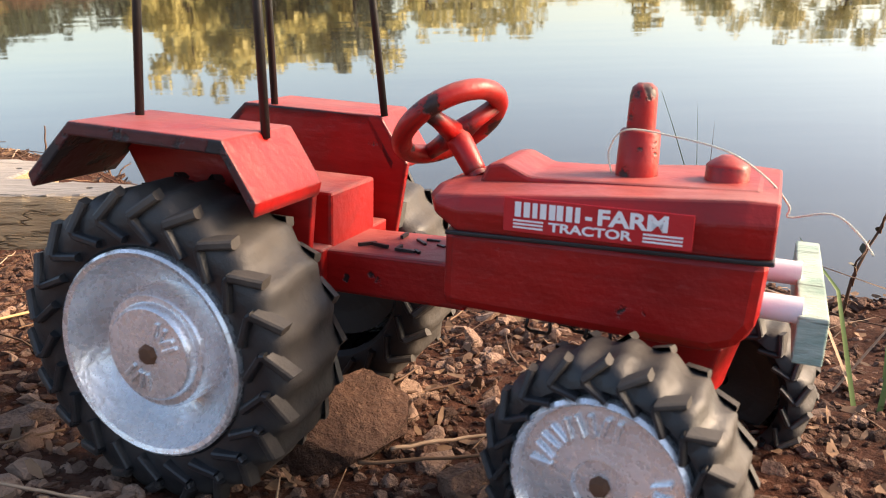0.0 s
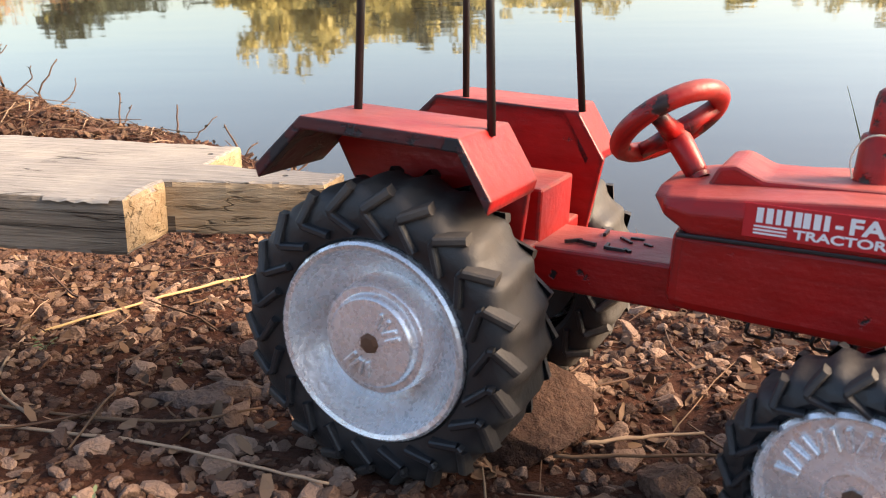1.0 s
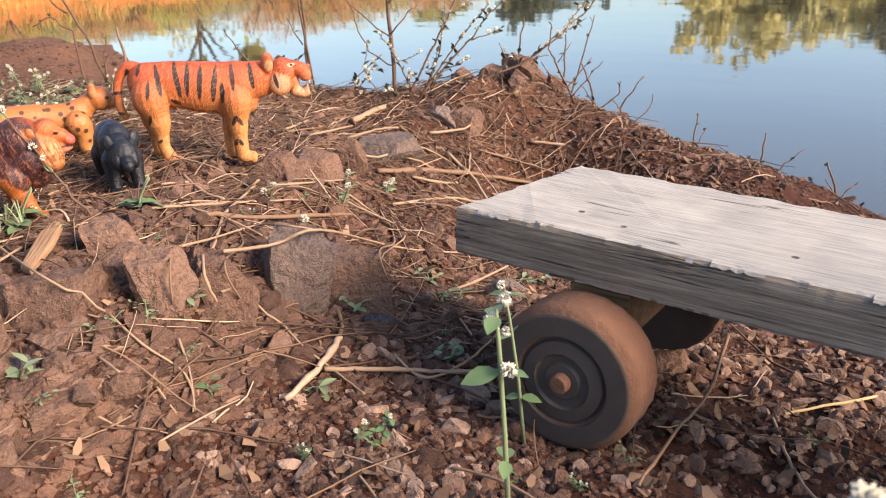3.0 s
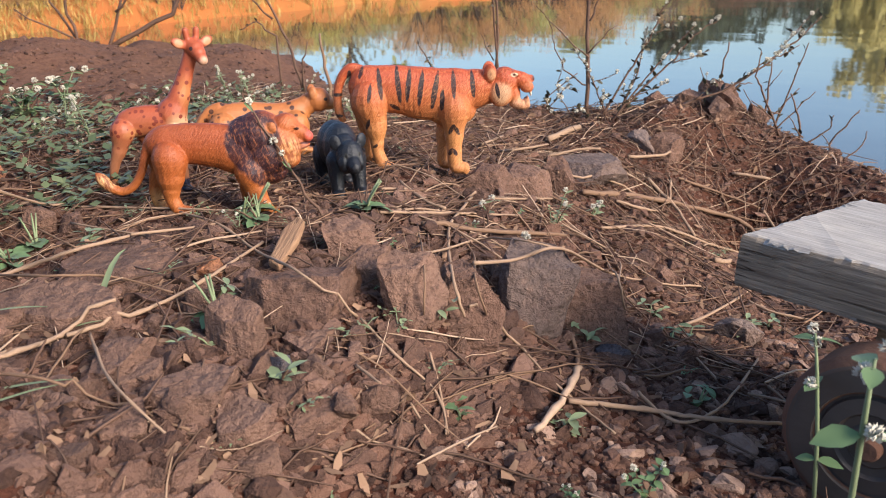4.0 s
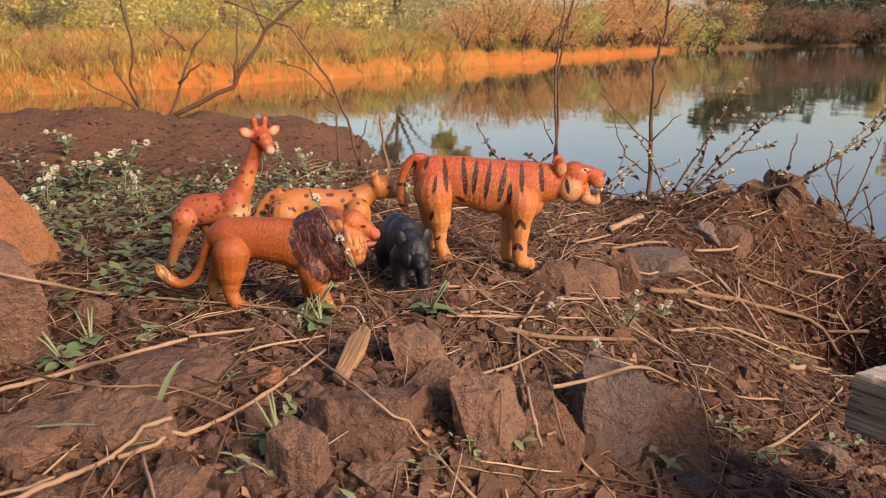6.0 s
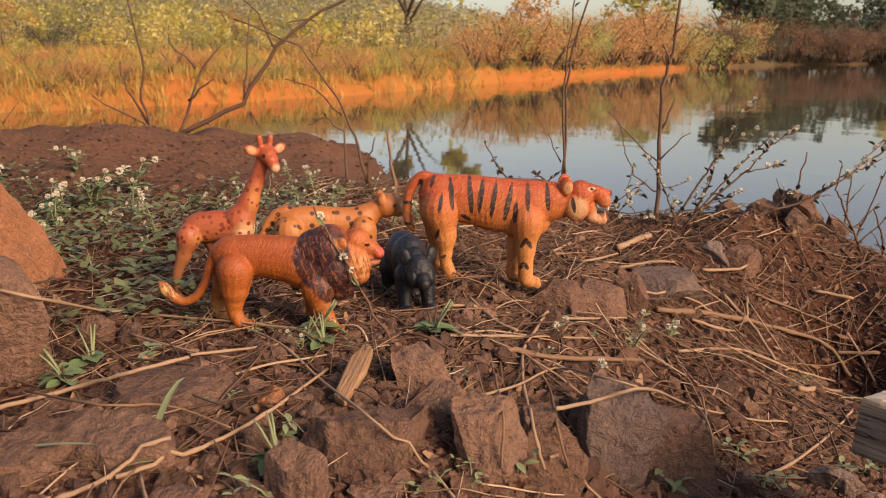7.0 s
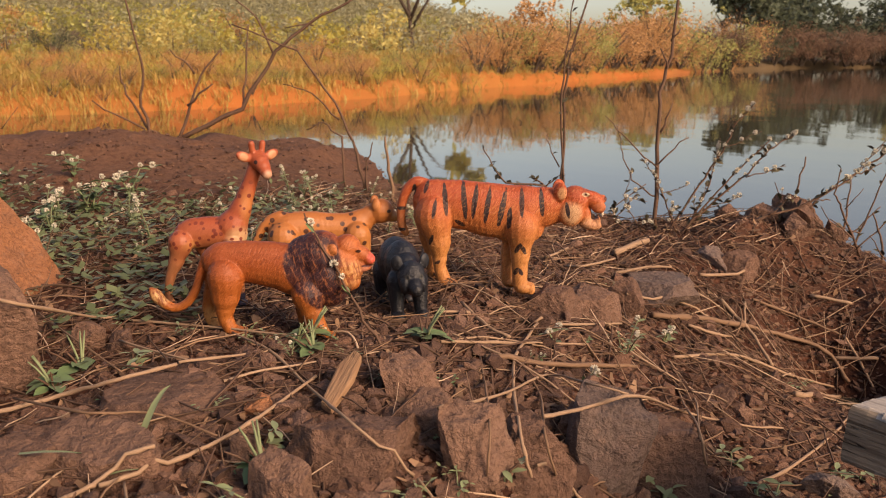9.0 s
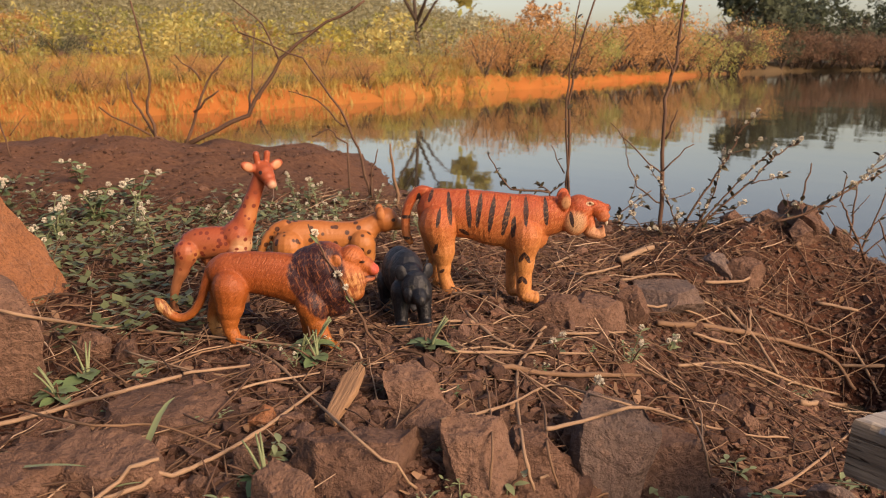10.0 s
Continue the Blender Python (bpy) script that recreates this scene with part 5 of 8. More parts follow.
def build_lion():
    q, h = px(318, 703, 0.0002), Heap()
    u1 = q.unit
    strand(h, q, [(250, 462, 50), (285, 464, 66), (360, 466, 70), (440, 476, 76), (505, 492, 84), (560, 515, 86)], 0, 0.8)
    # mane, cheeks, skull, muzzle, jaw
    for u, v, r, wide in ((545, 455, 78, 0.85), (585, 450, 88, 0.85), (600, 505, 88, 0.85), (612, 555, 58, 0.85), (640, 470, 78, 0.8), (655, 510, 58, 0.85), (672, 490, 50, 0.9), (680, 525, 34, 0.9)):
        ellipsoid(h, q(u, v), (r * u1, r * u1 * wide, r * u1))
    ellipsoid(h, q(672, 418), (46 * u1, 44 * u1, 44 * u1))
    ellipsoid(h, q(712, 438), (40 * u1, 28 * u1, 28 * u1), 22)
    ellipsoid(h, q(740, 455), (22 * u1, 24 * u1, 20 * u1))
    ellipsoid(h, q(722, 484), (28 * u1, 22 * u1, 13 * u1), -8)
    ellipsoid(h, q(705, 470), (30 * u1, 26 * u1, 26 * u1))
    for s in (-1, 1):
        ellipsoid(h, q(634, 412, s * 54 * u1), (17 * u1, 10 * u1, 19 * u1), 0, s * 20)
        ellipsoid(h, q(702, 416, s * 26 * u1), (16 * u1, 10 * u1, 8 * u1), 20)
    # legs and tail
    strand(h, q, [(288, 505, 60), (284, 560, 48), (280, 600, 34), (278, 640, 25), (292, 675, 23)], -0.0078)
    paw(h, q, 312, 686, -0.0078, 33, 18, 0.0056)
    strand(h, q, [(246, 515, 52), (226, 570, 36), (206, 615, 25), (202, 650, 22), (212, 678, 21)], 0.0075)
    paw(h, q, 230, 687, 0.0075, 31, 17, 0.0054)
    strand(h, q, [(548, 560, 54), (556, 610, 38), (572, 655, 29), (586, 686, 25)], -0.0078)
    paw(h, q, 602, 694, -0.0078, 30, 15, 0.0054)
    strand(h, q, [(525, 570, 48), (520, 620, 32), (518, 660, 25), (522, 684, 23)], 0.0078)
    paw(h, q, 536, 692, 0.0078, 28, 14, 0.0052)
    strand(h, q, [(258, 428, 26), (222, 446, 19), (196, 500, 16), (176, 555, 15), (144, 602, 15), (104, 620, 15), (68, 606, 17), (44, 580, 21), (26, 556, 6)], 0.0)

    def marks(n):
        streak = n.noise(1.0, 3, 0.6, n.mapped((560, 420, 90), source=n.mapped((1, 1, 1), (0, 18, 0))))
        hair = n.mix(n.ramp(streak, (0.52, 0.0), (0.7, 1.0)), (0.022, 0.007, 0.01), (0.24, 0.085, 0.035))
        yield n.ball(q(570, 460), 100 * u1, 0.1, (1, 4, 1.05), 0.15, 200), hair
        yield n.ball(q(612, 520), 92 * u1, 0.1, (0.9, 4, 1.05), 0.15, 200), hair
        yield n.ball(q(684, 485), 52 * u1, 0.4, (0.85, 4, 1.35), 0.4, 260), n.mix(n.ramp(streak, (0.4, 0.0), (0.6, 1.0)), (0.2, 0.055, 0.016), (0.5, 0.24, 0.09))
        yield n.ball(q(694, 418), 48 * u1, 0.3, (1, 4, 0.95), 0.2, 200), (0.36, 0.1, 0.024)
        yield n.ball(q(634, 412, -58 * u1), 22 * u1, 0.3), (0.36, 0.12, 0.035)
        yield n.ball(q(752, 450), 26 * u1, 0.5, (0.8, 2, 1)), (0.42, 0.07, 0.045)
        yield n.ball(q(738, 474), 22 * u1, 0.25, (1.2, 3, 0.24)), (0.05, 0.008, 0.008)
        yield n.ball(q(728, 488), 20 * u1, 0.5, (1, 2, 0.7)), (0.42, 0.16, 0.09)
        for s in (-1, 1):
            yield n.ball(q(712, 424, s * 32 * u1), 7 * u1, 0.2, (1.5, 2, 0.9)), (0.012, 0.008, 0.008)
        yield n.ball(q(52, 588), 40 * u1, 0.35), n.mix(n.ramp(streak, (0.42, 0.0), (0.6, 1.0)), (0.16, 0.05, 0.016), (0.5, 0.3, 0.12))
        yield n.ball(q(212, 660), 45 * u1, 0.5, (1, 3, 1.1)), (0.42, 0.2, 0.06)
        yield n.ball(q(596, 690), 40 * u1, 0.6, (1.2, 3, 1)), (0.4, 0.15, 0.03)
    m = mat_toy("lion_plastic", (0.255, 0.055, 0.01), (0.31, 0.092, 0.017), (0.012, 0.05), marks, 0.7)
    figure("toy_lion", "tawny plastic toy lion with a dark brown mane", h, m, pose(-0.823, 0.2, 0.055, 0, 0, 51))


def build_giraffe():
    q, h = px(105, 645, 0.000192), Heap()
    strand(h, q, [(158, 388, 50), (190, 384, 58), (250, 380, 58), (318, 386, 58)], 0, 0.82)
    strand(h, q, [(318, 362, 58), (348, 312, 42), (374, 250, 32), (396, 195, 27), (414, 148, 27)], 0, 0.9)
    # the head is turned towards the open side
    face, side, crown = Vector((0.62, -0.78, 0)), Vector((0.78, 0.62, 0)), q(426, 122)
    ellipsoid(h, crown, (0.0068, 0.0066, 0.0072))
    for k, (f, d, r) in enumerate(((0.004, 0.001, 0.0062), (0.0075, 0.0035, 0.0052), (0.0105, 0.0066, 0.0043), (0.012, 0.0082, 0.0038))):
        ellipsoid(h, crown + face * f - Vector((0, 0, d)), (r, r, r * 0.92))
    for s in (-1, 1):
        ellipsoid(h, crown + side * (s * 0.0105) + Vector((0, 0, 0.0035)), (0.0062, 0.002, 0.0036), -s * 24, 38)
        limb(h, [crown + side * (s * 0.0032) + Vector((0, 0, 0.004)), crown + side * (s * 0.0042) + Vector((0, 0, 0.0118))], [0.0021, 0.0024])
    for rows, y in (([(142, 410, 46), (124, 470, 29), (98, 530, 19), (84, 585, 15), (86, 632, 15)], -0.007), ([(205, 436, 38), (226, 510, 20), (228, 575, 15), (226, 632, 15)], 0.008), ([(326, 430, 40), (344, 500, 22), (346, 570, 16), (346, 634, 15)], -0.0075), ([(300, 430, 36), (306, 510, 20), (312, 575, 15), (314, 634, 15)], 0.0075)):
        strand(h, q, rows, y)
        ellipsoid(h, q(rows[-1][0] + 3, 638, y), (0.0042, 0.0038, 0.0026))
    strand(h, q, [(135, 360, 14), (115, 400, 11), (112, 450, 13)], 0)

    def marks(n):
        spots = n.ramp(n.voronoi(215), (0.3, 1.0), (0.36, 0.0))
        area = n.math("MULTIPLY", n.ramp(n.math("MULTIPLY", n.axis(2), 10), (0.3, 0.0), (0.36, 1.0)), n.math("SUBTRACT", 1.0, n.ball(crown, 0.017, 0.2)))
        yield n.ball(q(350, 395), 0.0105, 0.5, (1.0, 3, 0.9)), (0.42, 0.24, 0.12)
        yield n.ball(q(180, 420), 0.008, 0.6, (1.0, 3, 0.7)), (0.36, 0.15, 0.05)
        yield n.ball(q(385, 290), 0.0075, 0.6, (0.9, 3, 2.2), 0.3), (0.36, 0.13, 0.04)
        yield n.math("MULTIPLY", spots, area), (0.15, 0.026, 0.012)
        yield n.ball(crown + face * 0.0145 - Vector((0, 0, 0.0095)), 0.0048, 0.4), (0.42, 0.24, 0.15)
        for s in (-1, 1):
            yield n.ball(crown + face * 0.0068 + side * (s * 0.005) - Vector((0, 0, 0.0002)), 0.0016, 0.2), (0.015, 0.008, 0.008)
            yield n.ball(crown + side * (s * 0.011) + face * 0.002 + Vector((0, 0, 0.0035)), 0.004, 0.4), (0.42, 0.2, 0.1)
        for u, y in ((346, -0.0075), (314, 0.0075)):
            yield n.ball(q(u, 630, y), 0.0085, 0.2, (1, 0.8, 0.9)), (0.012, 0.016, 0.035)
    m = mat_toy("giraffe_plastic", (0.28, 0.06, 0.02), (0.33, 0.125, 0.05), (0.026, 0.06), marks, 0.25)
    figure("toy_giraffe", "reddish plastic toy giraffe with brown spots", h, m, pose(-0.914, 0.19, 0.056, 0, 0, 55) @ Matrix.Scale(1.03, 4))


def build_leopard():
    q, h = px(464, 478, 0.000232), Heap()
    strand(h, q, [(472, 352, 52), (505, 348, 62), (570, 344, 58), (650, 350, 55), (722, 346, 54), (772, 314, 38), (800, 300, 36)], 0, 0.85)
    ellipsoid(h, q(822, 294), (0.0108, 0.0102, 0.0104))
    ellipsoid(h, q(856, 312), (0.0076, 0.0062, 0.0052), 8)
    ellipsoid(h, q(874, 314), (0.0034, 0.0044, 0.0042))
    for s in (-1, 1):
        ellipsoid(h, q(802, 264, s * 0.0082), (0.004, 0.0024, 0.0056), 0, s * 20)
    for rows, y in (([(735, 370, 48), (748, 410, 34), (744, 445, 27), (748, 465, 24)], -0.0085), ([(715, 370, 44), (700, 415, 30), (696, 460, 24)], 0.0085), ([(478, 370, 56), (462, 410, 38), (444, 440, 26), (450, 466, 23)], -0.0085), ([(500, 370, 52), (512, 415, 34), (505, 462, 23)], 0.0085)):
        strand(h, q, rows, y)
        paw(h, q, rows[-1][0] + 12, 468, y, 28, 12, 0.0055)
    strand(h, q, [(470, 305, 24), (440, 310, 19), (408, 338, 17), (386, 380, 15), (376, 420, 14)], 0.0)

    def marks(n):
        spots = n.ramp(n.voronoi(135), (0.25, 1.0), (0.32, 0.0))
        yield n.math("MULTIPLY", spots, n.math("SUBTRACT", 1.0, n.ball(q(840, 300), 0.021, 0.15))), (0.05, 0.018, 0.01)
        yield n.ball(q(866, 322), 0.0075, 0.4), (0.46, 0.24, 0.08)
        yield n.ball(q(804, 270, -0.0095), 0.0045, 0.4, (0.9, 1, 1)), (0.42, 0.17, 0.06)
        for s in (-1, 1):
            yield n.ball(q(848, 290, s * 0.0085), 0.0016, 0.2, (1.3, 2, 1)), (0.012, 0.008, 0.008)
        yield n.ball(q(886, 306), 0.0024, 0.2), (0.05, 0.015, 0.015)
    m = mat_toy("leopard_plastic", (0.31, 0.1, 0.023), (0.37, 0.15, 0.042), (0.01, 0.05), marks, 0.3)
    figure("toy_leopard", "tan plastic toy leopard with small dark spots", h, m, pose(-0.97, 0.3, 0.056, 0, 0, 62) @ Matrix.Scale(1.05, 4))


def build_bear():
    h = Heap()
    ellipsoid(h, (-0.03, 0, 0.0325), (0.0225, 0.0172, 0.0185))
    ellipsoid(h, (-0.012, 0, 0.0345), (0.018, 0.0162, 0.0175))
    ellipsoid(h, (0.003, 0, 0.031), (0.013, 0.014, 0.0145))
    ellipsoid(h, (0.0175, 0, 0.0315), (0.0108, 0.0125, 0.0118))
    ellipsoid(h, (0.0275, 0, 0.0275), (0.0082, 0.0064, 0.0058), 22)
    ellipsoid(h, (0.0332, 0, 0.0258), (0.0034, 0.0046, 0.0042))
    for s in (-1, 1):
        ellipsoid(h, (0.0145, s * 0.0122, 0.0418), (0.0022, 0.0054, 0.0056), 0, s * 22)
        ellipsoid(h, (0.022, s * 0.0072, 0.028), (0.006, 0.0048, 0.0066))
        limb(h, [(0.004, s * 0.0098, 0.026), (0.007, s * 0.0104, 0.014), (0.009, s * 0.0104, 0.005)], [0.0088, 0.0066, 0.0056])
        ellipsoid(h, (0.0125, s * 0.0104, 0.0038), (0.0078, 0.0062, 0.004))
        limb(h, [(-0.038, s * 0.0098, 0.024), (-0.039, s * 0.0106, 0.012), (-0.037, s * 0.0106, 0.004)], [0.0108, 0.0076, 0.006])
        ellipsoid(h, (-0.033, s * 0.0106, 0.0038), (0.008, 0.0062, 0.004))

    def marks(n):
        yield n.ball((0.0358, 0, 0.0268), 0.0028, 0.3), (0.004, 0.004, 0.005)
        for s in (-1, 1):
            yield n.ball((0.0262, s * 0.0062, 0.0338), 0.0022, 0.2), (0.03, 0.028, 0.022)
            yield n.ball((0.0268, s * 0.0062, 0.0338), 0.0012, 0.2), (0.003, 0.003, 0.004)
    # the sky's bluish sheen on the bear's back is put into the top colour
    m = mat_toy("bear_plastic", (0.009, 0.0105, 0.0145), (0.0045, 0.005, 0.007), (0.012, 0.05), marks, 0.55, 0.48)
    figure("toy_bear", "black plastic toy bear standing on dry stalks", h, m, pose(-0.803, 0.318, 0.0475, 0, 0, -20) @ Matrix.Diagonal((0.93, 0.82, 1.04, 1)))


build_tiger()
build_lion()
build_giraffe()
build_leopard()
build_bear()

# ---- stones ----
def stone_mesh(seed, size, cuts=14, rough=0.04, material=None, detail=4, faces=()):
    """An angular stone: a ball cut flat by planes, then roughened."""
    rng = random.Random(seed)
    bm = bmesh.new()
    bmesh.ops.create_icosphere(bm, subdivisions=detail, radius=1.0)
    planes = [(Vector(n).normalized(), d) for n, d in faces]
    for _ in range(cuts):
        n = Vector((rng.gauss(0, 1), rng.gauss(0, 1), rng.gauss(0, 0.9))).normalized()
        planes.append((n, rng.uniform(0.42, 0.72)))
    for v in bm.verts:
        for n, d in planes:
            k = v.co.dot(n) - d
            if k > 0:
                v.co -= n * k
        w = noise.noise(v.co * 2.3 + Vector((seed, 0, 0))) * rough * 1.6 + noise.noise(v.co * 7 + Vector((0, seed, 0))) * rough * 0.7
        v.co += v.co.normalized() * w
        v.co = Vector((v.co.x * size[0] / 1.35, v.co.y * size[1] / 1.35, v.co.z * size[2] / 1.35))
    for v in bm.verts:
        p = Vector((v.co.x, v.co.y, v.co.z))
        k = 1.0 if max(size) < 0.5 else 16.0
        v.co += p.normalized() * (noise.noise(p * 160 / k + Vector((seed, 3, 0))) * 0.0011 + noise.noise(p * 420 / k) * 0.0005) * k
    return from_bm("stone", bm, material, False)


def stone(seed, x, y, size, material, label, turn=0.0, tip=0.0, sink=0.3, z=None, cuts=14, faces=()):
    ob = new("stone", stone_mesh(seed, size, cuts, 0.03, material, 5, faces))
    ob.matrix_basis = pose(x, y, (height(x, y) if z is None else z) + size[2] * (0.44 - sink), tip, 0, turn)
    return tagged(ob, label, "stone", "stones on the bank")


BROWN_LABEL, GREY_LABEL = "angular brown stone half sunk in soil", "weathered grey stone half sunk in soil"
# placed row by row: seed, x, y, width, depth, height, turn, tip, sink
for row in ((23, -0.845, 0.13, 0.026, 0.02, 0.018, 5, 0, 0.3), (24, -0.862, 0.112, 0.024, 0.018, 0.016, 50, 0, 0.3), (27, -0.387, 0.372, 0.03, 0.022, 0.02, 10, 0, 0.35)):
    stone(row[0], row[1], row[2], row[3:6], STONE, BROWN_LABEL, row[6], row[7], row[8])
for row in ((25, -0.194, 0.316, 0.03, 0.018, 0.011, 25, 0, 0.3), (26, -0.2, 0.298, 0.03, 0.014, 0.01, -5, 0, 0.25)):
    stone(row[0], row[1], row[2], row[3:6], STONE_GREY, GREY_LABEL, row[6], row[7], row[8])
for row in ((30, -0.835, 0.84, 0.034, 0.03, 0.034, 0, 0, 0.2), (31, -0.815, 0.872, 0.034, 0.03, 0.036, 35, 0, 0.16), (32, -0.795, 0.845, 0.04, 0.035, 0.036, 70, 0, 0.3), (33, -0.8, 0.89, 0.028, 0.026, 0.034, 15, 0, 0.2), (34, -0.775, 0.815, 0.03, 0.026, 0.03, 55, 0, 0.3), (35, -0.868, 0.82, 0.03, 0.03, 0.026, 25, 0, 0.25), (36, -0.765, 0.875, 0.03, 0.026, 0.032, 80, 0, 0.25)):
    stone(row[0], row[1], row[2], row[3:6], STONE, "crumbling brown stone on the bank's crest", row[6], row[7], row[8])
stone(40, -0.06, 0.306, (0.045, 0.036, 0.036), CLOD, "rounded clod of brown earth under the toy", 30, 0, 0.32, cuts=6)
stone(41, -0.009, 0.266, (0.018, 0.016, 0.012), STONE, "small brown stone beside the toy wheel", 0, 0, 0.3)
stone(42, -0.177, 0.386, (0.0145, 0.013, 0.0135), STRAW_PALE, "small pale rounded pebble", 0, 0, 0.3)

# blocky half-buried stones among the large ones
_rng = random.Random(77)
_shapes = [stone_mesh(60 + k, (0.024, 0.02, 0.018), 16, 0.02, STONE, 3) for k in range(7)]
for k in range(60):
    if k < 42:
        x, y = _rng.uniform(-0.72, -0.54), _rng.uniform(0.03, 0.32)
    else:
        x, y = _rng.uniform(-0.82, -0.6), _rng.uniform(0.3, 0.6)
    s = _rng.choice([0.3, 0.4, 0.5, 0.6, 0.8]) * _rng.uniform(0.85, 1.15)
    ob = new("stone", _shapes[k % 7])
    ob.matrix_basis = pose(x, y, height(x, y) + s * 0.0015, _rng.uniform(-25, 25), _rng.uniform(-25, 25), _rng.uniform(0, 360)) @ Matrix.Scale(s, 4)
    tagged(ob, "small blocky brown stone half sunk in soil", "stone", "stones on the bank")


def build_gravel():
    rng = random.Random(21)
    shapes = []
    for k in range(14):
        bm = bmesh.new()
        bmesh.ops.create_icosphere(bm, subdivisions=1, radius=1.0)
        r2 = random.Random(k)
        n1, n2 = [Vector((r2.gauss(0, 1), r2.gauss(0, 1), r2.gauss(0, 1))).normalized() for _ in range(2)]
        for v in bm.verts:
            v.co *= r2.uniform(0.72, 1.12)
            for n in (n1, n2):
                d = v.co.dot(n) - 0.45
                if d > 0:
                    v.co -= n * d
        bm.verts.ensure_lookup_table()
        shapes.append((np.array([v.co[:] for v in bm.verts]), [tuple(v.index for v in f.verts) for f in bm.faces]))
        bm.free()
    verts, faces, count = [], [], 0
    xs, ys = [], []
    while len(xs) < 74000:
        if len(xs) < 46000:
            x, y = rng.uniform(-1.65, 0.32), rng.uniform(0.02, 1.05)
        else:
            x, y = rng.uniform(-0.95, -0.36), rng.uniform(0.02, 0.75)
        dx, dy = x - MID[0], y - MID[1]
        r = math.hypot(dx, dy)
        if r > near_shore(math.degrees(math.atan2(-dx, dy))) + 0.03:
            continue
        keep = 1.0 if x > -0.5 else 0.95 if x > -0.78 else 0.6 if r < 1.06 else 0.12
        if rng.random() < keep * (1.0 if y < 0.6 else 0.6):
            xs.append(x), ys.append(y)
    zs = land(np.array(xs), np.array(ys))
    for x, y, z in zip(xs, ys, zs):
        v, f = shapes[rng.randrange(14)]
        s = min(0.0095, 0.0015 * math.exp(abs(rng.gauss(0, 0.56)))) * (0.8 if x > -0.5 or count > 46000 * 12 else 1.0)
        m = np.array(Euler((rng.uniform(-0.5, 0.5), rng.uniform(-0.5, 0.5), rng.uniform(0, 6.28))).to_matrix())
        p = (v * np.array([s * rng.uniform(0.9, 1.7), s, s * rng.uniform(0.4, 0.8)])) @ m.T + np.array([x, y, z + s * 0.12])
        o = count
        verts.extend(p.tolist())
        faces.extend([(a + o, b + o, c + o) for a, b, c in f])
        count += len(v)
    tagged(new("gravel", mesh_of("gravel", verts, faces, GRAVEL)), "loose brown and grey gravel and soil crumbs", "gravel", kind="stuff")


build_gravel()


def build_rubble(name, material, count, area, size, label, seed):
    """Chunky broken fragments of stone, half sunk."""
    rng = random.Random(seed)
    shapes = []
    for k in range(12):
        bm = bmesh.new()
        bmesh.ops.create_icosphere(bm, subdivisions=2, radius=1.0)
        cuts = [(Vector((rng.gauss(0, 1), rng.gauss(0, 1), rng.gauss(0, 1))).normalized(), rng.uniform(0.35, 0.6)) for _ in range(9)]
        for v in bm.verts:
            for n, d in cuts:
                v.co -= n * max(0.0, v.co.dot(n) - d)
            v.co *= rng.uniform(1.25, 1.4)
        bm.verts.ensure_lookup_table()
        shapes.append((np.array([v.co[:] for v in bm.verts]), [tuple(v.index for v in f.verts) for f in bm.faces]))
        bm.free()
    heap = Heap()
    while count:
        x, y = rng.uniform(area[0], area[1]), rng.uniform(area[2], area[3])
        if waves(x + 4, y, 0.07, 2) < rng.uniform(-0.5, 0.25):
            continue
        v, f = shapes[rng.randrange(12)]
        s = min(size * 3.2, size * math.exp(abs(rng.gauss(0, 0.55))))
        m = np.array(Euler((rng.uniform(-0.6, 0.6), rng.uniform(-0.6, 0.6), rng.uniform(0, 6.28))).to_matrix())
        heap.add(((v * np.array([s * rng.uniform(0.9, 1.6), s, s * rng.uniform(0.5, 0.9)])) @ m.T + np.array([x, y, height(x, y) + s * 0.15])).tolist(), f)
        count -= 1
    tagged(new(name, heap.mesh(name, material)), label, "gravel", kind="stuff")


build_rubble("rubble", RUBBLE, 1900, (-0.78, -0.5, 0.0, 0.36), 0.0023, "broken brown and grey stone fragments on the soil", 5)
build_rubble("rubble", RUBBLE, 700, (-0.95, -0.48, 0.3, 0.85), 0.0021, "broken brown stone fragments on the slope", 6)
build_rubble("pale_gravel", GRAVEL_PALE, 2100, (-0.5, 0.2, 0.12, 0.5), 0.0018, "pale grey and buff gravel on the brown soil", 8)


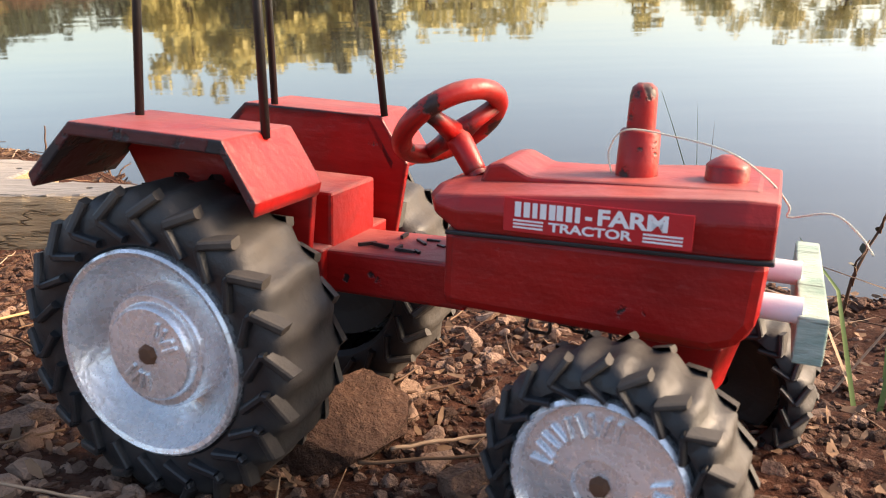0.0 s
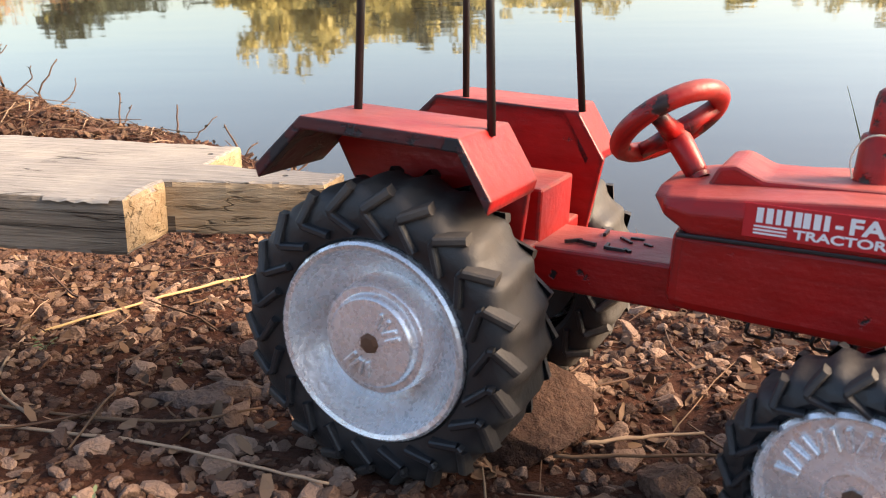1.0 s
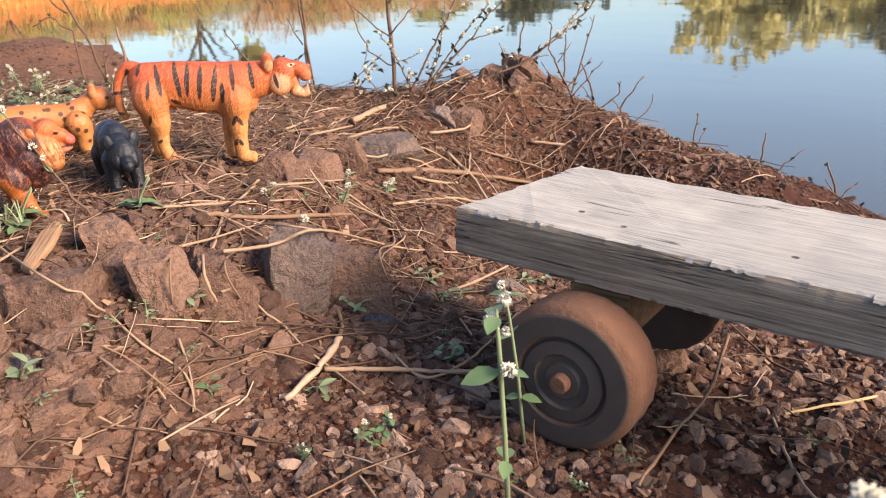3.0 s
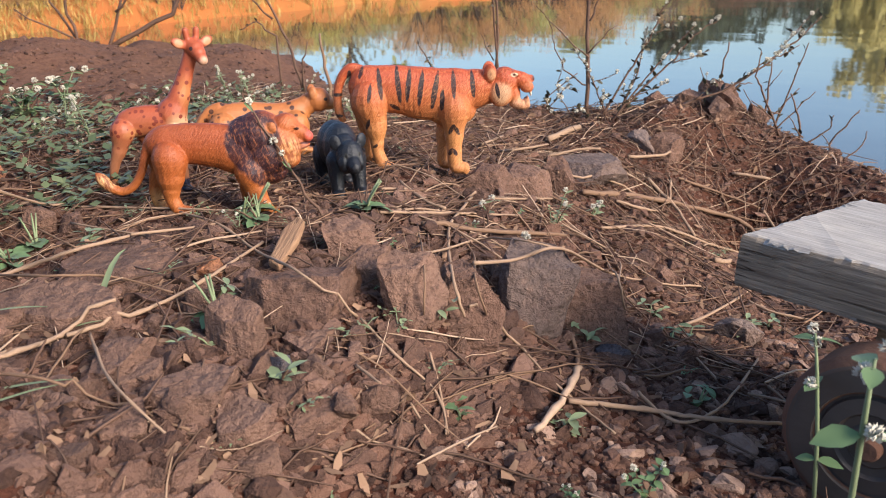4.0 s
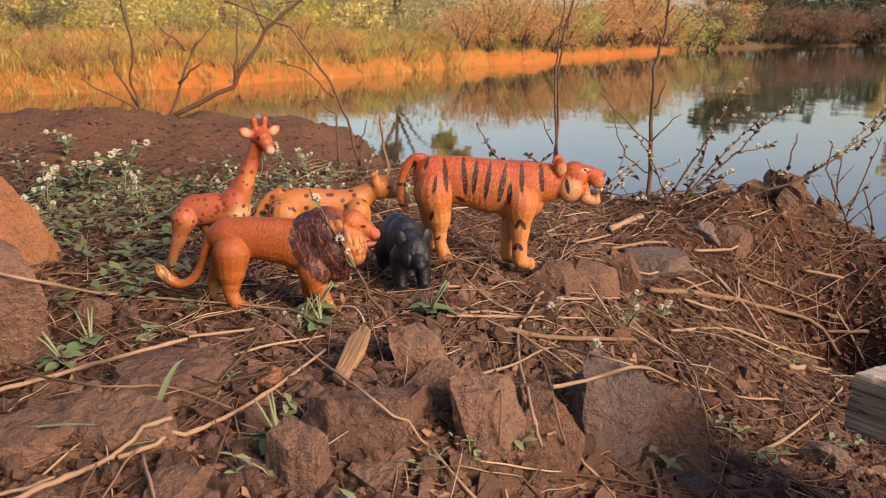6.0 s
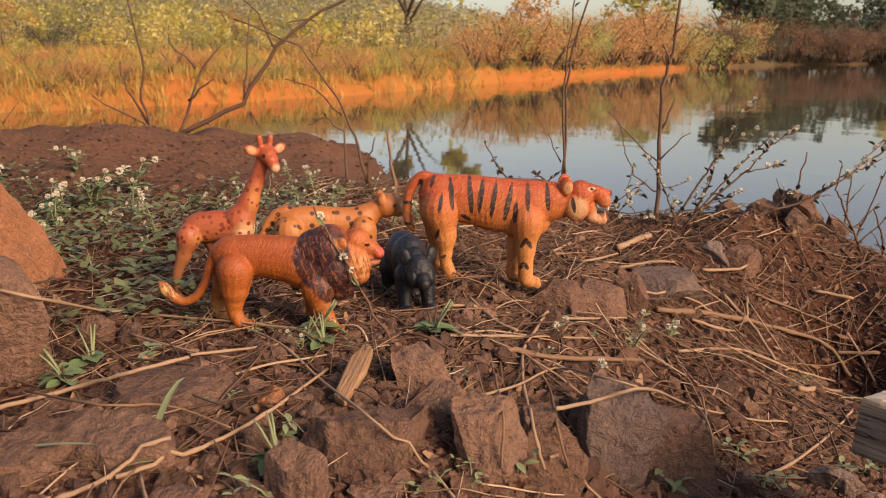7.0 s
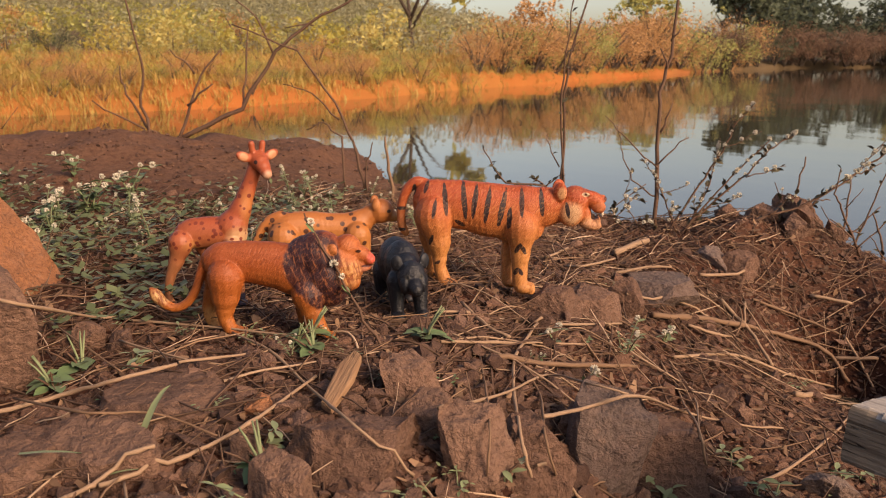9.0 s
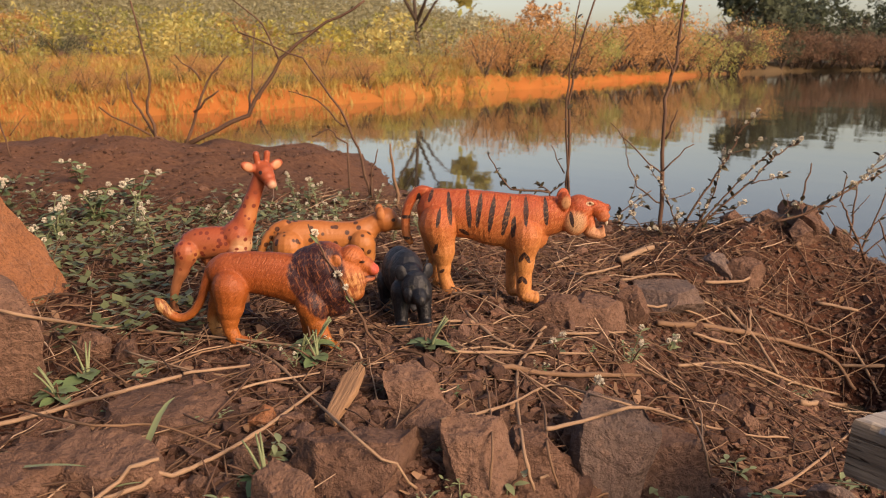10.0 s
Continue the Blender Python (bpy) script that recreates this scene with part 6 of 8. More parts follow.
# ---- dry stalks ----
def build_straw():
    rng = random.Random(33)
    for name, mat, n, thick, label in (("straw", STRAW, 1250, 0.00036, "thin dry straw strewn over the soil"), ("straw_bits", STRAW_PALE, 420, 0.00036, "pale broken straw on the soil"), ("twigs", TWIG, 1500, 0.00045, "dark brown thin twigs on the soil")):
        heap, made = Heap(), 0
        while made < n:
            x, y = rng.uniform(-1.3, 0.3), rng.uniform(0.03, 1.0)
            dx, dy = x - MID[0], y - MID[1]
            if math.hypot(dx, dy) > near_shore(math.degrees(math.atan2(-dx, dy))) - 0.02:
                continue
            if x > -0.5 and rng.random() < 0.8 or x > -0.66 and rng.random() < 0.5:
                continue
            if -0.36 < x < -0.12 and 0.22 < y < 0.45 and rng.random() < 0.5:
                continue
            l, a = rng.uniform(0.006, 0.03) * rng.choice([1, 1, 1.4, 2.4]), rng.uniform(0, math.pi)
            bend, lift = rng.gauss(0, 0.16), rng.uniform(0, 0.008) * rng.choice([0.3, 1, 1.6])
            pts = []
            k = 5
            cx, cy, ang = x, y, a
            for i in range(k):
                pts.append((cx, cy, height(cx, cy) + 0.0015 + lift * i / (k - 1) + rng.uniform(0, 0.002)))
                cx, cy, ang = cx + math.cos(ang) * l / (k - 1) * 1.6, cy + math.sin(ang) * l / (k - 1) * 1.6, ang + bend * 0.3
            r = thick * rng.uniform(0.6, 1.7)
            heap.add(*tube_data(pts, [r, r, r, r * 0.9, r * 0.6], 4, False))
            made += 1
        tagged(new(name, heap.mesh(name, mat, True)), label, "dry straw", kind="stuff")


build_straw()


def build_flakes():
    """Curled scraps of dead leaf and bark."""
    rng = random.Random(44)
    heap = Heap()
    made = 0
    while made < 6500:
        x, y = rng.uniform(-1.3, 0.3), rng.uniform(0.03, 1.02)
        dx, dy = x - MID[0], y - MID[1]
        if math.hypot(dx, dy) > near_shore(math.degrees(math.atan2(-dx, dy))) - 0.02 or (x > -0.5 and rng.random() < 0.5):
            continue
        s, a = rng.uniform(0.0018, 0.0055), rng.uniform(0, 6.28)
        m = Euler((rng.gauss(0, 0.4), rng.gauss(0, 0.4), a)).to_matrix()
        z = height(x, y) + 0.0012 + rng.uniform(0, 0.002)
        w = rng.uniform(0.25, 0.6)
        c = rng.uniform(0.0, 0.4)
        heap.add([Vector((x, y, z)) + m @ Vector(p) * s for p in ((-1, -w * 0.5, c), (0, -w, 0), (1, -w * 0.3, c), (1.1, w * 0.4, c), (0.1, w, 0.1), (-0.9, w * 0.6, c))], [(0, 1, 4, 5), (1, 2, 3, 4)])
        made += 1
    tagged(new("leaf_scraps", heap.mesh("leaf_scraps", STRAW)), "small brown scraps of dead leaves on the soil", "dead leaves", kind="stuff")


build_flakes()


def stalk(points, radius, material, label, category="dry stalk", fine=5, seed=0):
    """A long dry stalk through a few places, a little crooked, with knots."""
    rng = random.Random(seed or int(abs(points[0][0]) * 1e5))
    radius *= 0.72 if radius < 0.0025 else 1.0
    pts = []
    P = [Vector(p) for p in points]
    for i in range(len(P) - 1):
        a, b, c, d = P[max(i - 1, 0)], P[i], P[i + 1], P[min(i + 2, len(P) - 1)]
        for k in range(fine):
            t = k / fine
            p = 0.5 * ((2 * b) + (c - a) * t + (2 * a - 5 * b + 4 * c - d) * t * t + (3 * b - a - 3 * c + d) * t ** 3)
            pts.append(p + Vector([rng.uniform(-1, 1) * radius * 0.5 for _ in range(3)]))
    pts.append(P[-1])
    pts = [Vector((p.x, p.y, max(p.z, height(p.x, p.y) + radius * 0.4))) for p in pts]
    radii = [radius * (1.25 if k % 9 == 4 else 1.0) * (1 - 0.35 * k / len(pts)) for k in range(len(pts))]
    ob = new("dry_stalk", tube("dry_stalk", pts, radii, material, 6))
    return tagged(ob, label, category, "long dry stalks on the ground")


L1, L2 = "long pale dry stalk lying on the soil", "thin bent brown stalk lying on the stones"
stalk([(-0.245, 0.5, -0.026), (-0.27, 0.45, -0.016), (-0.299, 0.394, -0.008), (-0.322, 0.361, -0.006)], 0.0014, STRAW_GOLD, "bright golden straw bent over the gravel")
stalk([(-0.322, 0.361, -0.006), (-0.305, 0.325, 0.001), (-0.285, 0.295, 0.006), (-0.25, 0.272, 0.008)], 0.0012, STRAW_PALE, "pale bent straw on the gravel")
stalk([(-0.357, 0.394, 0.014), (-0.343, 0.33, 0.014), (-0.34, 0.29, 0.018), (-0.327, 0.228, 0.034)], 0.0013, STRAW, "thin brown stem leaning before the trailer")
stalk([(-0.037, 0.291, 0.003), (-0.015, 0.303, 0.0), (0.009, 0.312, -0.002)], 0.0012, STRAW_PALE, L1)
stalk([(-0.047, 0.282, 0.003), (-0.023, 0.286, 0.003), (0.02, 0.288, 0.006)], 0.0011, STRAW, L1)
stalk([(-0.27, 0.262, 0.012), (-0.19, 0.258, 0.012), (-0.15, 0.248, 0.014), (-0.118, 0.24, 0.016)], 0.001, STRAW_PALE, L1)
stalk([(-0.277, 0.282, 0.006), (-0.197, 0.275, 0.01), (-0.166, 0.298, 0.004)], 0.001, STRAW, L1)
stalk([(-0.832, 0.59, 0.046), (-0.836, 0.645, 0.05)], 0.0036, STALK, "short thick pale piece of dry stem", fine=3)



def build_wood_piece():
    bm = prism([(0, -0.0035), (0.03, -0.0065), (0.05, -0.005), (0.056, 0.001), (0.04, 0.0055), (0.005, 0.004)], "z", 0, 0.005, 0.0014)
    ob = new("wood_piece", from_bm("wood_piece", bm, WOOD_DARK))
    ob.matrix_basis = pose(-0.672, 0.178, 0.056, 0, -12, 132)
    tagged(ob, "weathered brown splinter of wood on the soil", "wood piece")


build_wood_piece()

# ---- living weeds and dry shrubs ----
def leaf_mesh(name, length, width, material, fold=0.25):
    rows = [(0.0, 0.06), (0.25, 0.75), (0.5, 1.0), (0.75, 0.72), (1.0, 0.04)]
    verts, faces = [], []
    for t, w in rows:
        droop = -0.22 * length * t * t
        verts += [(length * t, -width * w / 2, droop + fold * width * w / 2), (length * t, 0, droop), (length * t, width * w / 2, droop + fold * width * w / 2)]
    for i in range(4):
        for k in range(2):
            faces.append((i * 3 + k, i * 3 + 3 + k, i * 3 + 4 + k, i * 3 + 1 + k))
    return mesh_of(name, verts, faces, material, True)


def bloom_mesh(name, size):
    """A small papery white flower head of many pointed florets."""
    rng = random.Random(9)
    heap = Heap()
    for k in range(70):
        d = Vector((rng.gauss(0, 1), rng.gauss(0, 1), rng.gauss(0.25, 0.8))).normalized()
        u = d.orthogonal().normalized()
        v = d.cross(u)
        b = d * size * 0.5
        heap.add([b + u * size * 0.22, b + v * size * 0.22, b - u * size * 0.22, d * size * rng.uniform(0.8, 1.0)], [(0, 1, 3), (1, 2, 3), (2, 0, 3)])
    return heap.mesh(name, PETAL)


LEAF_A, LEAF_B, LEAF_C = leaf_mesh("leaf", 0.0105, 0.0042, LEAF_GREY), leaf_mesh("leaf", 0.0085, 0.005, LEAF), leaf_mesh("leaf", 0.013, 0.0085, LEAF)
BLOOM = bloom_mesh("flower_head", 0.0036)


def along(points, t):
    """A place and a heading a share t along a polyline."""
    P = [Vector(p) for p in points]
    f = t * (len(P) - 1)
    i = min(int(f), len(P) - 2)
    return P[i].lerp(P[i + 1], f - i), (P[i + 1] - P[i]).normalized()


def hang(parent, mesh, name, place, heading, roll, scale=1.0):
    ob = new(name, mesh)
    ob.parent = parent
    q = heading.to_track_quat("X", "Z").to_matrix().to_4x4()
    ob.matrix_basis = Matrix.Translation(place) @ q @ Matrix.Rotation(roll, 4, "X") @ Matrix.Scale(scale, 4)
    return ob


def weed(seed, tall, stems=3, leaves=5, blooms=2, leaf=None, name="weed", label="low grey-green weed with small white flower heads", lean=0.6, category="weed"):
    """A small herb at the origin: bent stems, paired leaves, white heads at the tips."""
    rng = random.Random(seed)
    thing = tagged(new(name), label, category, "weeds on the bank")
    for s in range(stems):
        a = rng.uniform(0, 6.28)
        l = tall * rng.uniform(0.7, 1.1)
        out = lean * rng.uniform(0.5, 1.3)
        pts = [Vector((0, 0, -0.003)), Vector((math.cos(a) * l * out * 0.3, math.sin(a) * l * out * 0.3, l * 0.45)), Vector((math.cos(a) * l * out * 0.7, math.sin(a) * l * out * 0.7, l * 0.8)), Vector((math.cos(a) * l * out, math.sin(a) * l * out, l))]
        stem = part("stem", tube("stem", pts, [0.0008, 0.0007, 0.0006, 0.0004], TWIG if s % 2 else LEAF_GREY, 5), None, thing)
        for k in range(leaves):
            p, d = along(pts, 0.25 + 0.7 * k / max(1, leaves - 1))
            for side in (0, math.pi):
                b = a + 1.57 * (k % 2) + side + rng.uniform(-0.4, 0.4)
                h = Vector((math.cos(b), math.sin(b), rng.uniform(-0.1, 0.6))).normalized()
                hang(stem, leaf or LEAF_A, "leaf", p, h, rng.uniform(-0.4, 0.4), rng.uniform(0.6, 1.15))
        for k in range(blooms):
            p, d = along(pts, 1.0 if k == 0 else rng.uniform(0.5, 0.9))
            hang(stem, BLOOM, "flower_head", p + Vector((rng.uniform(-1, 1), rng.uniform(-1, 1), 1.2)) * 0.0022, Vector((0, 0, 1)), rng.uniform(0, 6), rng.uniform(0.75, 1.2) * (0.65 if tall > 0.08 else 1.0))
    return thing


def plant_at(thing, x, y, turn=0.0, scale=1.0, z=None):
    return copy_thing(thing, pose(x, y, height(x, y) if z is None else z, 0, 0, turn) @ Matrix.Scale(scale, 4))


def build_weeds():
    rng = random.Random(17)
    kinds = [weed(1, 0.034, 3, 5, 1), weed(2, 0.045, 3, 5, 1), weed(3, 0.026, 4, 4, 1, LEAF_B, label="low green weed with white flower heads")]
    low = [weed(5, 0.016, 3, 3, 0, LEAF_B, "seedling", "tiny green seedling on bare soil", 1.2), weed(6, 0.022, 4, 3, 0, LEAF_A, "seedling", "tiny grey-green seedling on bare soil", 1.4)]
    clover = weed(8, 0.02, 5, 1, 0, LEAF_C, "seedling", "bright green round-leaved seedling", 0.9)
    first = {}
    def put(kind, x, y, turn, scale):
        if kind.name not in first:
            first[kind.name] = True
            kind.matrix_basis = pose(x, y, height(x, y), 0, 0, turn) @ Matrix.Scale(scale, 4)
        else:
            plant_at(kind, x, y, turn, scale)
    # beside and before the trailer wheel
    lone = weed(31, 0.086, 1, 3, 3, LEAF_B, label="thin weed stem with broad leaves and white flower heads", lean=0.12)
    for x, y, s in ((-0.389, 0.247, 1.12), (-0.357, 0.19, 1.22)):
        put(lone, x, y, rng.uniform(0, 360), s)
    for k, x, y, s in ((2, -0.43, 0.2, 0.5), (2, -0.35, 0.225, 0.45), (2, -0.44, 0.17, 0.5)):
        put(kinds[k], x, y, rng.uniform(0, 360), s)
    # thin stems close before the camera
    tall = weed(11, 0.088, 2, 0, 1, None, lean=0.08)
    for x, y, s in ((-0.235, 0.1, 1.15), (-0.24, 0.094, 1.08), (-0.264, 0.078, 1.04)):
        put(tall, x, y, rng.uniform(0, 360), s)
    # green patch behind the lion, up to the ridge
    for k in range(44):
        yaw, r = rng.uniform(60, 86), rng.uniform(0.6, 1.16)
        if yaw < 79 and r > 1.06:
            r -= 0.2
        x, y = spot(yaw, r)
        if math.hypot(x + 0.958, y - 0.07) < 0.07 or math.hypot(x + 0.9, y - 0.2) < 0.05:
            continue
        put(kinds[k % 3], x, y, rng.uniform(0, 360), rng.uniform(0.55, 0.9))
    leafy = weed(41, 0.03, 4, 3, 1, LEAF_C, label="fresh green leafy weed with white flower heads")
    for k in range(12):
        put(leafy, *spot(rng.uniform(74, 90), rng.uniform(0.72, 1.15)), rng.uniform(0, 360), rng.uniform(0.8, 1.3))
    for k in range(14):
        yaw, r = rng.uniform(54, 64), rng.uniform(0.72, 1.05)
        put(kinds[(k + 1) % 3], *spot(yaw, r), rng.uniform(0, 360), rng.uniform(0.5, 0.9))
    for k, x, y, s in ((0, -0.752, 0.2, 0.55), (2, -0.668, 0.327, 0.6), (1, -0.655, 0.4, 0.7), (2, -0.78, 0.235, 0.7)):
        put(kinds[k], x, y, rng.uniform(0, 360), s)
    for x, y in ((-0.772, 0.222), (-0.765, 0.21), (-0.752, 0.215), (-0.735, 0.285), (-0.652, 0.135), (-0.8, 0.08), (-0.82, 0.1)):
        put(clover, x, y, rng.uniform(0, 360), rng.uniform(0.7, 1.1))
    for k in range(60):
        x, y = rng.uniform(-1.05, -0.4), rng.uniform(0.05, 0.6)
        put(low[k % 2], x, y, rng.uniform(0, 360), rng.uniform(0.35, 0.7))
    for k in range(10):
        x, y = rng.uniform(-0.4, -0.15), rng.uniform(0.12, 0.4)
        put(low[k % 2], x, y, rng.uniform(0, 360), rng.uniform(0.3, 0.6))


build_weeds()


def build_cover():
    """Matted low leaves between the weeds."""
    rng = random.Random(23)
    heap = Heap()
    for k in range(5200):
        yaw, r = rng.uniform(55, 92), rng.uniform(0.55, 1.2)
        if yaw < 79 and r > rng.uniform(1.0, 1.12):
            continue
        x, y = spot(yaw, r)
        if waves(x, y, 0.12, 2) < -0.15 + 0.5 * max(0, (63 - yaw) / 8) or math.hypot(x + 0.958, y - 0.07) < 0.07:
            continue
        z = height(x, y) + rng.uniform(0.0, 0.012)
        a, l, w, up = rng.uniform(0, 6.28), rng.uniform(0.006, 0.014), rng.uniform(0.002, 0.0042), rng.uniform(-0.2, 0.6)
        u, v = Vector((math.cos(a), math.sin(a), up)) * l, Vector((-math.sin(a), math.cos(a), rng.uniform(-0.4, 0.4))) * w
        p = Vector((x, y, z))
        heap.add([p, p + u * 0.5 + v, p + u, p + u * 0.5 - v], [(0, 1, 2, 3)])
    tagged(new("ground_cover", heap.mesh("ground_cover", LEAF_DULL)), "matted small grey-green leaves on the soil", "ground cover", kind="stuff")


build_cover()


def blade(points, width, material, label):
    """One long grass blade."""
    P = [Vector(p) for p in points]
    verts, faces = [], []
    n = 9
    for i in range(n):
        p, d = along(points, i / (n - 1))
        s = d.cross(Vector((0, 0, 1)))
        s = (s.normalized() if s.length > 1e-4 else Vector((1, 0, 0))) * width * (1 - (i / (n - 1)) ** 2 * 0.92) / 2
        verts += [p - s, p + Vector((0, 0, -width * 0.15)), p + s]
    for i in range(n - 1):
        for k in range(2):
            faces.append((i * 3 + k, i * 3 + 3 + k, i * 3 + 4 + k, i * 3 + 1 + k))
    return tagged(new("grass_blade", mesh_of("grass_blade", verts, faces, material, True)), label, "grass blade", "grass blades on the bank")


G1, G2 = "long green grass blade bent over the soil", "upright green grass blade at the water's edge"
blade([(0.107, 0.45, -0.03), (0.1, 0.45, 0.05), (0.086, 0.449, 0.09), (0.08, 0.449, 0.106)], 0.0035, GRASS, G2)
blade([(0.105, 0.45, -0.03), (0.101, 0.45, 0.05), (0.098, 0.45, 0.1)], 0.003, GRASS, G2)
blade([(0.108, 0.452, -0.03), (0.106, 0.45, 0.05), (0.107, 0.45, 0.09)], 0.003, STRAW, "dry brown grass blade at the water's edge")
for k in range(16):
    rr = random.Random(100 + k)
    x, y = 0.15 + rr.uniform(-0.015, 0.06), 0.3 + rr.uniform(-0.03, 0.12)
    z = height(x, y)
    a, l = rr.uniform(-0.6, 2.4), rr.uniform(0.03, 0.075)
    blade([(x, y, z), (x + math.cos(a) * l * 0.4, y + math.sin(a) * l * 0.4, z + l * 0.7), (x + math.cos(a) * l, y + math.sin(a) * l, z + l * rr.uniform(0.5, 1.0))], 0.0022, GRASS if k % 3 == 0 else STRAW_PALE, "thin dry grass blade beside the toy bumper")


def shrub_of(name, label, base, unit, strokes, thick, material, leaf=None, leaf_gap=0.0, bloom_gap=0.0, seed=0, category="shrub", swing=0.25, side=0):
    """A small open shrub. Strokes are drawn across the bank in units of `unit` metres: rightwards and upwards from the base."""
    rng = random.Random(seed)
    thing = tagged(new(name), label, category, "shrubs on the bank")
    thing.location = base
    right, deep = Vector((0.6, 0.8, 0)), Vector((-0.8, 0.6, 0))
    twigs = []
    for w, pts in strokes:
        for k in range(side):
            i = rng.randrange(len(pts) - 1)
            t = rng.random()
            u, v = pts[i][0] + (pts[i + 1][0] - pts[i][0]) * t, pts[i][1] + (pts[i + 1][1] - pts[i][1]) * t
            a, l = rng.uniform(-0.2, 1.6), rng.uniform(25, 70)
            twigs.append((w * 0.55, [(u, v), (u + math.cos(a) * l * 0.5, v + math.sin(a) * l * 0.45), (u + math.cos(a) * l, v + math.sin(a) * l)]))
    for w, pts in strokes + twigs:
        lean = rng.uniform(-swing, swing)
        P = [right * (u * unit) + Vector((0, 0, v * unit)) + deep * (lean * v * unit) for u, v in pts]
        fine = []
        for i in range(len(P) - 1):
            for k in range(4):
                fine.append(P[i].lerp(P[i + 1], k / 4) + Vector([rng.uniform(-1, 1) * thick * 0.8 for _ in range(3)]))
        fine.append(P[-1])
        branch = part("branch", tube("branch", fine, [thick * w * (1.0 - 0.6 * i / len(fine)) for i in range(len(fine))], material, 6), None, thing)
        length = sum((b - a).length for a, b in zip(P, P[1:]))
        if leaf:
            for k in range(int(length / leaf_gap)):
                p, d = along(P, rng.uniform(0.1, 1.0))
                h = (d + Vector([rng.uniform(-1, 1) for _ in range(3)])).normalized()
                hang(branch, leaf, "leaf", p, h, rng.uniform(-1, 1), rng.uniform(0.5, 1.1))
        if bloom_gap:
            for k in range(int(length / bloom_gap)):
                p, d = along(P, rng.uniform(0.45, 1.0))
                hang(branch, BLOOM, "flower_head", p + Vector((0, 0, 0.002)), Vector((0, 0, 1)), rng.uniform(0, 6), rng.uniform(0.5, 1.05))
    return thing


SHRUB_LEAF, SHRUB_DARK = leaf_mesh("leaf", 0.0075, 0.004, LEAF), leaf_mesh("leaf", 0.0085, 0.0048, LEAF_DEAD)


def build_shrubs():
    U = 0.00067
    small, dark = SHRUB_LEAF, SHRUB_DARK
    # twigs along the crest, down to the water
    for k, (x, y, z, s) in enumerate(((-0.76, 0.88, 0.02, 1.0), (-0.68, 0.9, 0.0, 0.9), (-0.6, 0.9, -0.02, 0.8), (-0.5, 0.88, -0.03, 0.7), (-0.42, 0.85, -0.04, 0.6), (-0.35, 0.82, -0.05, 0.55), (-0.8, 0.84, 0.03, 1.0), (-0.7, 0.86, 0.01, 0.8))):
        r2 = random.Random(k)
        z = max(height(x, y), WATER_Z) - 0.004
        shrub_of("twiggy_weed", "dry twig with few dead leaves on the bank's crest", (x, y, z), U * s,
                 [(1.0, [(0, 0), (r2.uniform(-20, 20), 50), (r2.uniform(-40, 40), 110)]), (0.7, [(0, 0), (r2.uniform(20, 70), 40), (r2.uniform(50, 110), r2.uniform(40, 90))]), (0.5, [(0, 20), (r2.uniform(-60, -10), 70)])], 0.0016, TWIG, dark, 0.02, 0, 20 + k)
    # bare shrub on the ridge
    V = 0.00099
    shrub_of("bare_shrub", "leafless branching shrub on the earth ridge", (-1.69, 0.47, 0.1), V,
             [(1.3, [(0, 0), (110, 55), (170, 145), (230, 190), (310, 235)]), (1.0, [(-5, 0), (-45, 20), (-52, 60), (-40, 130), (-52, 235)]), (0.8, [(-40, 12), (-85, 80), (-90, 125)]), (0.9, [(0, 0), (25, 60), (45, 110), (80, 150)]), (0.7, [(25, 60), (70, 95)]), (0.7, [(110, 55), (115, 110), (120, 190)]), (0.6, [(45, 110), (10, 150)]), (0.6, [(170, 145), (150, 200), (100, 240)]), (0.6, [(-52, 20), (-130, 70)]), (0.5, [(230, 190), (180, 185)])], 0.0032, TWIG, dark, 0.12, 0, 9, swing=0.3)
    shrub_of("dead_plant", "thin leaning bare stem at the ridge's foot", (-1.27, 0.572, 0.055), 0.00076,
             [(1.0, [(0, 0), (-20, 90), (-50, 160), (-110, 245), (-220, 290)]), (0.8, [(-35, 0), (-40, 100), (-70, 125), (-100, 112)]), (0.7, [(0, 0), (5, 60), (15, 90)]), (0.6, [(-45, 130), (-90, 175), (-140, 190)])], 0.0021, TWIG, dark, 0.045, 0, 10, "dead stem", 0.1)
    shrub_of("dry_reed", "short pale upright dry reed", (-1.19, 0.566, 0.05), 0.00072, [(1.0, [(0, 0), (-8, 60), (-14, 120)])], 0.0028, STRAW, None, 0, 0, 12, "dry reed", 0.05)
    shrub_of("dead_plant", "bare upright twig on the earth ridge", (-1.62, 0.2, 0.1), V, [(1.0, [(0, 0), (-10, 70), (-18, 140)]), (0.5, [(-5, 40), (20, 70)])], 0.0015, TWIG, None, 0, 0, 13, "dead stem")
    shrub_of("twiggy_weed", "small dead plant standing at the water's edge", (0.2, 0.5, -0.05), 0.0005, [(1.0, [(0, 0), (-20, 80), (10, 130), (30, 190)]), (0.7, [(-15, 70), (-40, 110), (-20, 130)]), (0.6, [(10, 130), (-20, 160)])], 0.0012, TWIG, dark, 0.03, 0, 14)
    # twig leaning across the lion
    shrub_of("flowering_weed", "thin weed stem with white buds leaning by the lion", (-0.741, 0.26, 0.05), 0.00035, [(1.0, [(0, 0), (-40, 60), (-75, 130), (-110, 190), (-140, 250)])], 0.0011, TWIG, small, 0.03, 0.03, 15, "weed", 0.1)


build_shrubs()


